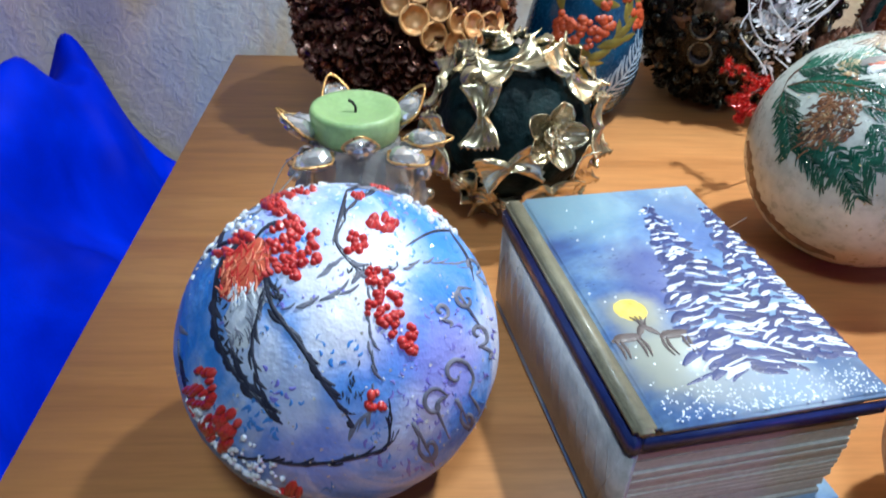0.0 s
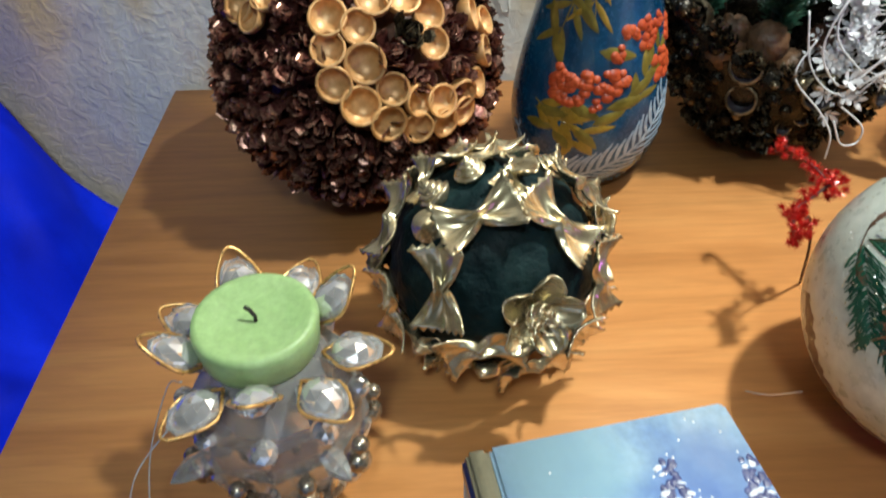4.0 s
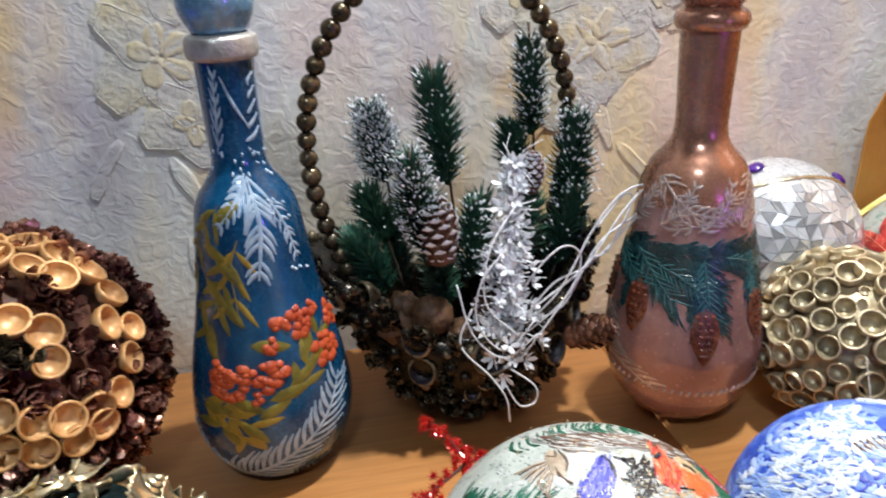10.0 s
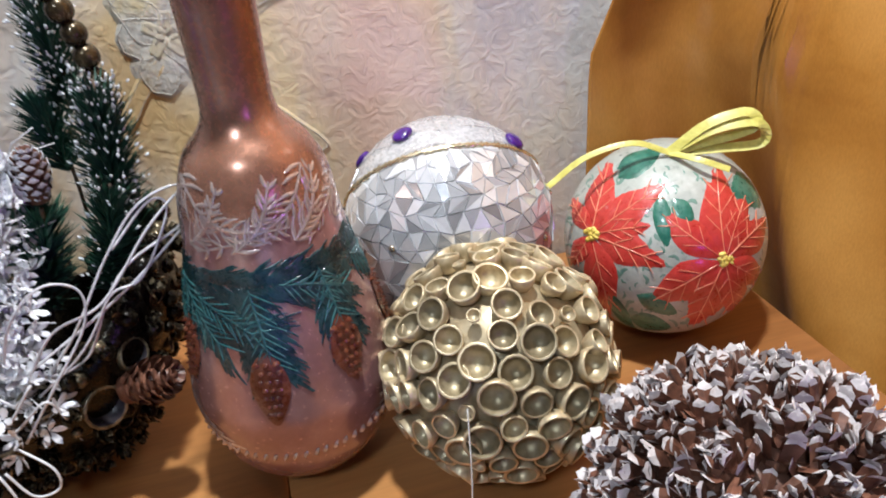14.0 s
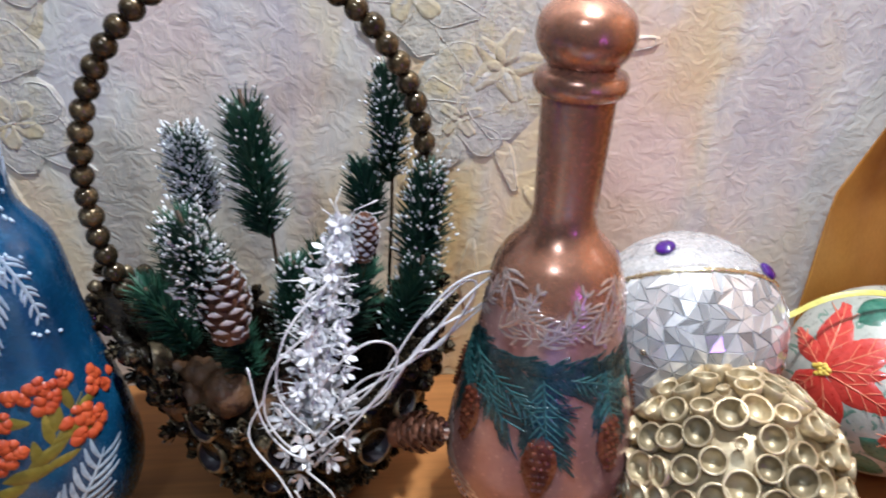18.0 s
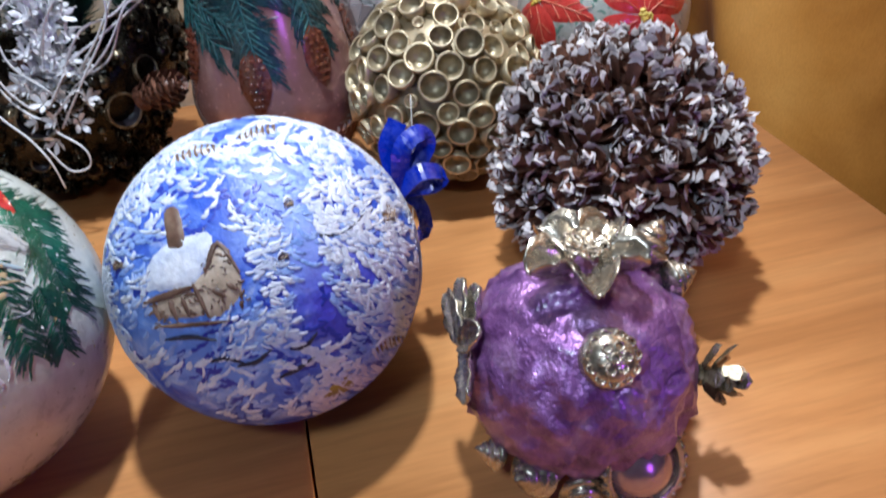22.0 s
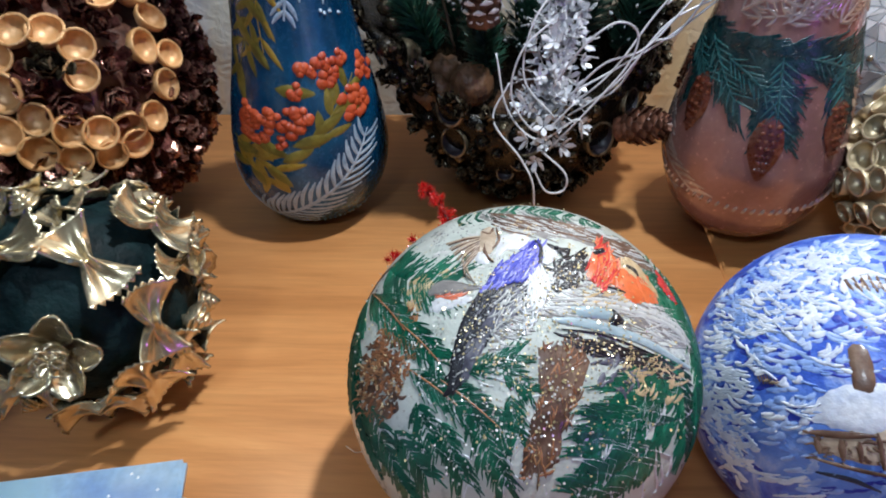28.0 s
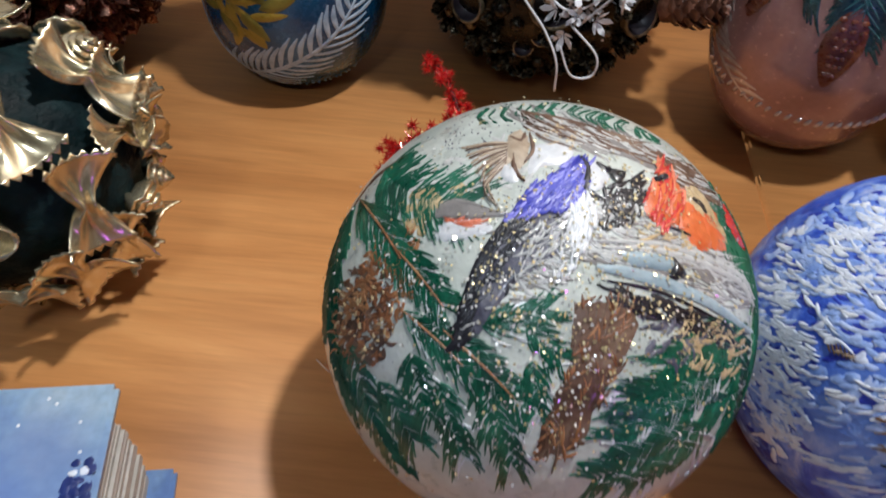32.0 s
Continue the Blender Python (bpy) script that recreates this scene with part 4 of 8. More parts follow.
painted("cottage_timber", village, BROWN_P, lambda bm: ball_dabs(bm, cv, 70, lambda a, b: (-0.74 < a < -0.16 and -0.13 < b < 0.08) or (-0.36 < a < -0.18 and 0.05 < b < 0.22), 0.045, 0.0006), "brown timber marks")
painted("chimney", village, BROWN_P, lambda bm: cv.blob(bm, [(-0.53, 0.34), (-0.49, 0.57), (-0.40, 0.57), (-0.43, 0.33)], 0.0007), "dark brown chimney")
FAR = ((-0.20, 0.88, 0.13, 0.035), (0.20, 0.90, 0.12, 0.035), (0.87, 0.16, 0.04, 0.07), (0.62, -0.68, 0.10, 0.04), (0.27, 0.42, 0.03, 0.03), (0.14, 0.10, 0.035, 0.025), (-0.85, 0.33, 0.03, 0.03))
painted("far_village", village, BROWN_P, lambda bm: [cv.stroke(bm, [(a + w * q, b - h + random.uniform(-0.004, 0.004)), (a + w * q, b), (a + w * (q + 0.1), b + h * (1 - 0.6 * abs(q)))], w * 0.2, 0.0007) for a, b, w, h in FAR for q in (-0.9, -0.6, -0.3, 0.0, 0.3, 0.6, 0.9)], "small brown timbered cottages")
painted("far_village", village, WHITE_P, lambda bm: [cv.stroke(bm, [(a - w, b + h * 0.2), (a, b + h * 1.3), (a + w, b + h * 0.3)], h * 0.7, 0.0010) for a, b, w, h in FAR], "snowy cottage roofs")
painted("far_village", village, BUFF_P, lambda bm: [cv.stroke(bm, [(a + w * q, b - h * 0.6), (a + w * q + 0.012, b - h * 0.2), (a + w * q + 0.02, b)], 0.012, 0.0009) for a, b, w, h in FAR for q in (-0.5, 0.1, 0.5)], "buff wall patches")
painted("shade_brushwork", village, DARK_P, lambda bm: [cv.stroke(bm, [(a, b), (a + l * 0.5, b + random.uniform(-0.03, 0.03)), (a + l, b + d)], 0.035, 0.0006) for a, b, l, d in ((-0.35, -0.50, 0.24, 0.04), (-0.12, -0.66, 0.26, 0.06), (0.4, 0.16, 0.35, 0.06), (-0.72, -0.2, 0.3, -0.1), (-0.5, -0.42, 0.2, -0.08), (0.0, -0.5, 0.2, 0.05))], "blue-black shade lines")
painted("grass_patch", village, OLIVE_P, lambda bm: cv.blob(bm, [(0.0, -0.92), (0.2, -0.82), (0.36, -0.80), (0.3, -0.9)], 0.0003))
main = cv
for eye in ((0.34, 0.30, 1.0), (0.75, 0.35, 1.0)):
    cv = Canvas(C, R, eye, 0)
    side = 1 if eye[0] > 0.5 else -1
    for mat, n, th, w, seed in ((DEEP_P, 60, 0.0002, 0.06, 1.0), (PALE_BLUE_P, 160, 0.0004, 0.06, 4.0), (WHITE_P, 170, 0.0006, 0.05, 7.0)):
        bm = bmesh.new()
        village_snow(bm, cv, n, th, w, seed, lambda a, b: side * a > 0.25 and main.d.dot(cv.on(a, b).normalized()) < 0.45)
        tagged(part("snow_brushwork", bm, mat, village), kind="stuff")
cv = main
flakes("glitter", village, R, 260, 0.0008, M["glitter"])


def ribbon(bm, pts, width, across, thick=0.0004):
    """A flat band along pts, its face turned towards across."""
    p = curve_pts(pts, 6)
    rows = []
    for k, c in enumerate(p):
        d = (p[min(k + 1, len(p) - 1)] - p[max(k - 1, 0)]).normalized()
        s = d.cross(Vector(across)).normalized() * width / 2
        n = s.cross(d).normalized() * thick
        rows.append([bm.verts.new(c + s + n), bm.verts.new(c + n * 1.5), bm.verts.new(c - s + n), bm.verts.new(c - s - n), bm.verts.new(c - n * 0.5), bm.verts.new(c + s - n)])
    for u, v in zip(rows, rows[1:]):
        for i in range(6):
            bm.faces.new((u[i], v[i], v[(i + 1) % 6], u[(i + 1) % 6]))


bm = bmesh.new()
bx = Vector((0.056, 0.026, 0.012))
for pts in ([bx, bx + Vector((0.004, 0.004, 0.024)), bx + Vector((0.016, 0.010, 0.030)), bx + Vector((0.018, 0.010, 0.020)), bx], [bx, bx + Vector((0.012, -0.004, 0.012)), bx + Vector((0.024, 0.0, 0.008)), bx + Vector((0.020, 0.004, -0.002)), bx],
            [bx, bx + Vector((0.010, 0.002, -0.012)), bx + Vector((0.013, 0.004, -0.030)), bx + Vector((0.008, 0.010, -0.042))], [bx, bx + Vector((-0.004, 0.010, 0.022)), bx + Vector((0.004, 0.016, 0.036))]):
    ribbon(bm, [bx + (Vector(q) - bx) * 0.72 for q in pts], 0.008, (0.25, -0.45, 0.85), 0.0002)
part("ribbon_bow", bm, M["satin_blue"], village, "royal blue satin ribbon", False)

# jay ball
C, R = (0.3590, 0.4655, T + 0.0652), 0.0652
MINT_BASE = paint("mint_white_paint", [(0.42, 0.47, 0.43), (0.54, 0.58, 0.54), (0.62, 0.65, 0.61)], 40, 0.33, 0, 0.35, 0.0009, 170, coat=0.4)
# Underside paint in tan and green; its warmth also stands for table bounce light.
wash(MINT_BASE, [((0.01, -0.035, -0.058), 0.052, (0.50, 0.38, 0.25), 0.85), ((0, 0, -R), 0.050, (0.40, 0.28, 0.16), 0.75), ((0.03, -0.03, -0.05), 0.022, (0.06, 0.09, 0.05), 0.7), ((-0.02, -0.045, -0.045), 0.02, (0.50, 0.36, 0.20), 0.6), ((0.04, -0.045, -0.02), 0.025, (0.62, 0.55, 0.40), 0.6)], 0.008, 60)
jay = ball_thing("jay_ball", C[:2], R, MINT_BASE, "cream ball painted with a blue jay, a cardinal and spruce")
cv = Canvas(C, R, (0.342, 0.329, 1.0), 13.0)


def needles_on(bm, cvs, a0, b0, a1, b1, n, size, width=0.010, spread=0.9):
    ang = math.atan2(b1 - b0, a1 - a0)
    for k in range(int(n * 1.45)):
        t = random.random()
        a, b = a0 + (a1 - a0) * t, b0 + (b1 - b0) * t
        for s in (1, -1):
            g = ang + s * spread * random.uniform(0.6, 1.15)
            l = size * random.uniform(0.6, 1.2)
            cvs.stroke(bm, [(a, b), (a + 0.6 * l * math.cos(g), b + 0.6 * l * math.sin(g)), (a + l * math.cos(g - 0.1 * s), b + l * math.sin(g - 0.1 * s))], width, 0.0004)


def dabs(bm, cvs, n, keep, size, lift=0.0002, long=1.0):
    """Short overlapping brush dabs where keep(a, b) allows."""
    made = 0
    while made < int(n * 1.8):
        a, b = random.uniform(-0.97, 0.97), random.uniform(-0.97, 0.97)
        if a * a + b * b > 0.93 or not keep(a, b):
            continue
        made += 1
        t, s = random.uniform(-0.8, 0.8) + (0.6 if random.random() < 0.5 else -0.4), size * random.uniform(0.35, 0.85)
        cvs.stroke(bm, [(a, b), (a + long * s * 0.5 * math.cos(t), b + long * s * 0.5 * math.sin(t)), (a + long * s * math.cos(t + 0.1), b + long * s * math.sin(t + 0.1))], s * 0.6, lift * 0.75)


LEDGE_P = paint("ice_blue_ledge_paint", [(0.26, 0.36, 0.42), (0.44, 0.53, 0.57)], 70, 0.4, coat=0.3)
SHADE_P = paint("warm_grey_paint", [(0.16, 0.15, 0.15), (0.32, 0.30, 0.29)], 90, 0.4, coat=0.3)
SAND_P = paint("ochre_sand_paint", [(0.46, 0.32, 0.16), (0.62, 0.49, 0.30)], 90, 0.42, coat=0.3)
LEAF_P = paint("light_spruce_paint", [(0.01, 0.12, 0.07), (0.03, 0.22, 0.13)], 110, 0.35, coat=0.3)
BLACK_P = paint("feather_black_paint", [(0.008, 0.008, 0.012), (0.03, 0.03, 0.04)], 120, 0.35, coat=0.4)
SNOW_P = paint("feather_white_paint", [(0.62, 0.64, 0.68), (0.76, 0.77, 0.79)], 120, 0.4, coat=0.3)
ROOF = [(-0.08, 0.93), (0.12, 0.93), (0.46, 0.84), (0.72, 0.68), (0.90, 0.50), (0.80, 0.52), (0.62, 0.66), (0.36, 0.78), (0.02, 0.82)]
PORCH = [(0.28, 0.56), (0.48, 0.62), (0.70, 0.40), (0.95, 0.28), (0.98, 0.05), (0.72, 0.13), (0.45, 0.22), (0.22, 0.26), (0.10, 0.10), (-0.15, 0.02), (0.05, 0.30)]
CHEEK = [(-0.66, 0.62), (-0.15, 0.84), (0.16, 0.78), (0.12, 0.68), (-0.10, 0.60), (-0.35, 0.55), (-0.60, 0.56)]
painted("colour_brushwork", jay, SHADE_P, lambda bm: (hatch(bm, cv, ROOF, 150, 0.26, 0.022, -0.42, 0.12, 0.0003), hatch(bm, cv, PORCH, 130, 0.16, 0.026, -0.3, 0.3, 0.0003)), "warm grey planks")
painted("colour_brushwork", jay, PALE_GREY, lambda bm: (hatch(bm, cv, ROOF, 50, 0.24, 0.016, -0.42, 0.10, 0.0005), hatch(bm, cv, PORCH, 170, 0.15, 0.024, -0.3, 0.3, 0.0004), hatch(bm, cv, CHEEK, 60, 0.08, 0.03, 0.4, 0.6, 0.0002)), "pale grey dabs")
painted("colour_brushwork", jay, BROWN_P, lambda bm: (hatch(bm, cv, ROOF, 46, 0.24, 0.015, -0.42, 0.08, 0.0006), cv.stroke(bm, [(-0.95, 0.20), (-0.92, 0.38), (-0.82, 0.57), (-0.63, 0.72)], 0.035, 0.0004), cv.stroke(bm, [(-0.08, 0.94), (0.14, 0.90), (0.46, 0.81)], 0.022, 0.0007)), "brown plank seams")
painted("colour_brushwork", jay, SAND_P, lambda bm: (hatch(bm, cv, [(-0.64, 0.50), (-0.52, 0.58), (-0.30, 0.58), (-0.44, 0.48), (-0.53, 0.34), (-0.62, 0.38)], 60, 0.06, 0.03, 1.2, 0.6, 0.0003), hatch(bm, cv, [(0.02, 0.92), (0.14, 0.90), (0.20, 0.78), (0.08, 0.70)], 14, 0.08, 0.03, 0.8, 0.4, 0.0004), hatch(bm, cv, [(0.60, 0.10), (0.95, -0.02), (0.90, -0.25), (0.70, -0.22)], 50, 0.07, 0.03, 0.9, 0.6, 0.0006), hatch(bm, cv, [(0.5, 0.46), (0.72, 0.40), (0.70, 0.30), (0.45, 0.32)], 22, 0.06, 0.02, 0.2, 0.5, 0.0006)), "ochre sand dabs")
painted("colour_brushwork", jay, SLATE_P, lambda bm: [cv.blob(bm, [(a + q * math.cos(k), b + q * math.sin(k)) for k in range(6)], 0.0001, 1) for a, b, q in [(random.uniform(-0.85, 0.15), random.uniform(0.46, 0.97), random.uniform(0.003, 0.007)) for _ in range(520)] if a * a + b * b < 0.95], "fine grey speckles")

# a small brown bird with a spread wing, and a resting finch
painted("colour_brushwork", jay, BUFF_P, lambda bm: [cv.stroke(bm, [(-0.12, 0.79 - 0.01 * k), (-0.22 - 0.01 * (k % 3), 0.79 - 0.026 * k), (-0.36 + 0.025 * k, 0.76 - 0.036 * k)], 0.014, 0.0006) for k in range(9)] + [cv.blob(bm, [(-0.15, 0.83), (-0.07, 0.85), (-0.04, 0.74), (-0.10, 0.67), (-0.15, 0.74)], 0.0005, 3, 0, 0.01)], "brown bird with a fanned wing")
painted("colour_brushwork", jay, BROWN_P, lambda bm: [cv.stroke(bm, [(-0.13, 0.82), (-0.08, 0.80), (-0.06, 0.84)], 0.03, 0.0008), cv.stroke(bm, [(-0.11, 0.74), (-0.10, 0.66), (-0.05, 0.61)], 0.026, 0.0008), cv.stroke(bm, [(-0.04, 0.84), (-0.02, 0.76), (-0.06, 0.70)], 0.02, 0.0008)] + [cv.stroke(bm, [(-0.14, 0.78 - 0.012 * k), (-0.24, 0.775 - 0.030 * k), (-0.34 + 0.02 * k, 0.745 - 0.036 * k)], 0.006, 0.0008) for k in range(8)], "brown wing bars")
painted("colour_brushwork", jay, SNOW_P, lambda bm: [cv.blob(bm, o, 0.0005, 3, 0, 0.006) for o in ([(-0.03, 0.78), (0.08, 0.80), (0.17, 0.78), (0.14, 0.71), (0.02, 0.68), (-0.04, 0.64)], [(-0.16, 0.70), (-0.08, 0.66), (-0.10, 0.60), (-0.17, 0.63)], [(-0.48, 0.33), (-0.42, 0.42), (-0.25, 0.42), (-0.19, 0.37), (-0.38, 0.31)])], "white feather patches")
painted("second_bird", jay, SHADE_P, lambda bm: (cv.blob(bm, [(-0.48, 0.42), (-0.46, 0.48), (-0.37, 0.53), (-0.19, 0.47), (-0.07, 0.46), (-0.22, 0.43), (-0.38, 0.42)], 0.0006, 4, 0, 0.006), cv.stroke(bm, [(-0.36, 0.50), (-0.28, 0.49), (-0.20, 0.47)], 0.02, 0.0009), cv.stroke(bm, [(-0.22, 0.36), (-0.12, 0.39), (-0.04, 0.43)], 0.02, 0.0006)), "grey-backed finch")
painted("second_bird", jay, CORAL_P, lambda bm: hatch(bm, cv, [(-0.44, 0.42), (-0.26, 0.44), (-0.20, 0.42), (-0.30, 0.38)], 16, 0.08, 0.016, 0.1, 0.2, 0.0009), "orange finch breast")

# the jay
JBODY = [(0.0, 0.47), (0.15, 0.50), (0.18, 0.35), (0.08, 0.25), (-0.10, 0.11), (-0.23, -0.11), (-0.35, -0.19), (-0.33, -0.01), (-0.27, 0.21), (-0.16, 0.38)]
JBACK = [(-0.13, 0.44), (-0.03, 0.58), (0.11, 0.67), (0.18, 0.74), (0.25, 0.70), (0.22, 0.60), (0.20, 0.52), (0.16, 0.48), (0.0, 0.46)]
WINGEDGE = [(-0.12, 0.44), (0.02, 0.46), (-0.10, 0.26), (-0.24, 0.06), (-0.30, -0.17), (-0.36, -0.18), (-0.32, 0.02), (-0.26, 0.22)]
painted("jay_wing", jay, SLATE_P, lambda bm: cv.blob(bm, JBODY, 0.0005, 4, 0, 0.006), "slate barred jay wing")
painted("colour_brushwork", jay, BLACK_P, lambda bm: (hatch(bm, cv, WINGEDGE, 120, 0.11, 0.020, 0.95, 0.18, 0.0009), cv.stroke(bm, [(-0.14, 0.42), (-0.25, 0.22), (-0.31, 0.02), (-0.35, -0.17)], 0.035, 0.0010), hatch(bm, cv, JBODY, 40, 0.06, 0.014, 0.7, 0.4, 0.0008)), "black wing feathers")
painted("colour_brushwork", jay, PALE_GREY, lambda bm: (hatch(bm, cv, [(0.0, 0.42), (0.14, 0.44), (0.14, 0.33), (-0.06, 0.16), (-0.12, 0.16)], 46, 0.08, 0.014, 0.9, 0.3, 0.0010), hatch(bm, cv, JBODY, 22, 0.045, 0.012, 0.2, 0.4, 0.0011)), "pale feather bars")
painted("jay_back", jay, JAY_P, lambda bm: cv.blob(bm, JBACK, 0.0006, 4, 0, 0.005), "violet-blue jay back")
painted("colour_brushwork", jay, VIOLET_P, lambda bm: hatch(bm, cv, JBACK, 46, 0.09, 0.022, 0.8, 0.2, 0.0010), "violet back feathers")
painted("colour_brushwork", jay, JAY_P, lambda bm: hatch(bm, cv, JBACK, 46, 0.10, 0.020, 0.8, 0.2, 0.0011), "deep blue back feathers")
CHEST = [(0.14, 0.52), (0.24, 0.56), (0.28, 0.46), (0.24, 0.30), (0.16, 0.30)]
painted("jay_breast", jay, SNOW_P, lambda bm: (cv.blob(bm, CHEST, 0.0006, 4, 0, 0.01), hatch(bm, cv, CHEST, 40, 0.09, 0.018, 1.5, 0.3, 0.0011), hatch(bm, cv, [(0.12, 0.34), (0.22, 0.32), (0.18, 0.16), (0.08, 0.18)], 26, 0.06, 0.016, 1.2, 0.4, 0.0008), cv.blob(bm, [(0.22, 0.68), (0.27, 0.71), (0.33, 0.68), (0.32, 0.60), (0.25, 0.58)], 0.0009, 3, 0, 0.004)), "white jay breast and cheek")
painted("jay_head", jay, BLACK_P, lambda bm: (cv.stroke(bm, [(0.20, 0.73), (0.24, 0.66), (0.23, 0.58), (0.30, 0.54)], 0.034, 0.0012), cv.stroke(bm, [(0.27, 0.70), (0.32, 0.665), (0.39, 0.66)], 0.030, 0.0014), cv.blob(bm, [(0.30, 0.675), (0.33, 0.68), (0.345, 0.655), (0.31, 0.65)], 0.0014, 2), cv.stroke(bm, [(0.34, 0.66), (0.38, 0.63), (0.40, 0.66)], 0.03, 0.0013)), "black collar, eye and beak")
painted("colour_brushwork", jay, BLACK_P, lambda bm: hatch(bm, cv, [(0.30, 0.56), (0.36, 0.64), (0.47, 0.66), (0.50, 0.48), (0.40, 0.40), (0.30, 0.42)], 70, 0.07, 0.026, 0.9, 0.6, 0.0006), "dark gap behind the jay")

# the cardinals
CARD1 = [(0.53, 0.78), (0.59, 0.71), (0.65, 0.61), (0.69, 0.49), (0.66, 0.42), (0.57, 0.41), (0.50, 0.48), (0.50, 0.58), (0.55, 0.65)]
painted("cardinal", jay, CARD_P, lambda bm: (cv.blob(bm, CARD1, 0.0006, 4, 0, 0.006), cv.blob(bm, [(0.73, 0.50), (0.79, 0.48), (0.86, 0.32), (0.78, 0.35)], 0.0008, 3, 0, 0.006), cv.blob(bm, [(0.85, 0.53), (0.90, 0.49), (0.96, 0.33), (0.92, 0.33), (0.87, 0.45)], 0.0006, 3, 0, 0.006)), "orange-red cardinal")
painted("colour_brushwork", jay, RED_P, lambda bm: (hatch(bm, cv, CARD1, 40, 0.08, 0.016, 1.3, 0.3, 0.0010), hatch(bm, cv, [(0.84, 0.53), (0.90, 0.49), (0.96, 0.33), (0.90, 0.35)], 20, 0.07, 0.016, -0.9, 0.2, 0.0009)), "deep red feathers")
painted("colour_brushwork", jay, CORAL_P, lambda bm: hatch(bm, cv, CARD1, 26, 0.06, 0.012, 1.3, 0.3, 0.0012), "coral feathers")
painted("colour_brushwork", jay, SAND_P, lambda bm: (cv.blob(bm, [(0.66, 0.62), (0.70, 0.63), (0.78, 0.54), (0.88, 0.33), (0.80, 0.40), (0.70, 0.50)], 0.0006, 3, 0, 0.006), hatch(bm, cv, [(0.66, 0.62), (0.76, 0.56), (0.86, 0.36), (0.78, 0.42)], 24, 0.06, 0.014, -0.9, 0.2, 0.0010)), "buff hen cardinal")
painted("colour_brushwork", jay, BLACK_P, lambda bm: (cv.blob(bm, [(0.53, 0.645), (0.58, 0.66), (0.60, 0.63), (0.55, 0.615)], 0.0013, 2), cv.stroke(bm, [(0.70, 0.55), (0.74, 0.52), (0.76, 0.48)], 0.022, 0.0012), cv.stroke(bm, [(0.60, 0.42), (0.66, 0.40), (0.70, 0.38)], 0.016, 0.0009)), "black face marks")

# ledge, trunk, cone and needles
painted("snow_ledge", jay, PALE_GREY, lambda bm: [cv.stroke(bm, [(0.28, y), (0.60, y - 0.01), (0.90, y - 0.12), (0.98, y - 0.24)], 0.03, 0.0007) for y in (0.345, 0.315)], "grey ledge boards")
painted("snow_ledge", jay, LEDGE_P, lambda bm: (cv.stroke(bm, [(0.29, 0.225), (0.48, 0.195), (0.75, 0.105), (0.97, -0.04)], 0.055, 0.0009), cv.blob(bm, [(0.40, 0.30), (0.60, 0.285), (0.65, 0.225), (0.45, 0.235)], 0.0009, 3, 0, 0.004)), "pale blue-grey snowy ledge")
painted("colour_brushwork", jay, BLACK_P, lambda bm: (cv.blob(bm, [(0.63, 0.295), (0.70, 0.20), (0.61, 0.175)], 0.0010, 2), hatch(bm, cv, [(0.33, 0.15), (0.61, 0.10), (0.96, -0.06), (0.90, -0.13), (0.65, -0.02), (0.40, 0.04)], 80, 0.10, 0.026, -0.3, 0.25, 0.0006), cv.stroke(bm, [(0.34, 0.165), (0.60, 0.115), (0.95, -0.05)], 0.018, 0.0008)), "dark gap under the ledge")
TRUNK = [(0.20, 0.08), (0.46, 0.12), (0.50, -0.02), (0.40, -0.26), (0.30, -0.45), (0.22, -0.64), (0.02, -0.68), (0.10, -0.45), (0.18, -0.24)]
painted("bark", jay, BROWN_P, lambda bm: (cv.blob(bm, TRUNK, 0.0003, 4, 0, 0.015), hatch(bm, cv, TRUNK, 50, 0.12, 0.018, 1.25, 0.2, 0.0006)), "brown bark shapes")
painted("colour_brushwork", jay, RUST_P, lambda bm: hatch(bm, cv, TRUNK, 60, 0.08, 0.016, 1.2, 0.5, 0.0007), "rust bark flecks")
painted("colour_brushwork", jay, SLATE_P, lambda bm: hatch(bm, cv, [(0.50, 0.05), (0.80, -0.06), (0.70, -0.24), (0.52, -0.14)], 30, 0.07, 0.03, 0.7, 0.6, 0.0006), "grey shade under the ledge")
CONE_AREA = lambda a, b: ((a + 0.80) / 0.14) ** 2 + ((b + 0.07) / 0.24) ** 2 < 1
painted("pine_cone_picture", jay, BROWN_P, lambda bm: ball_dabs(bm, cv, 150, CONE_AREA, 0.06, 0.0003), "dark cone scale marks")
painted("pine_cone_picture", jay, RUST_P, lambda bm: ball_dabs(bm, cv, 120, CONE_AREA, 0.04, 0.0006), "rust-brown painted pine cone")
painted("pine_cone_picture", jay, SAND_P, lambda bm: ball_dabs(bm, cv, 34, CONE_AREA, 0.025, 0.0008), "light cone scale tips")
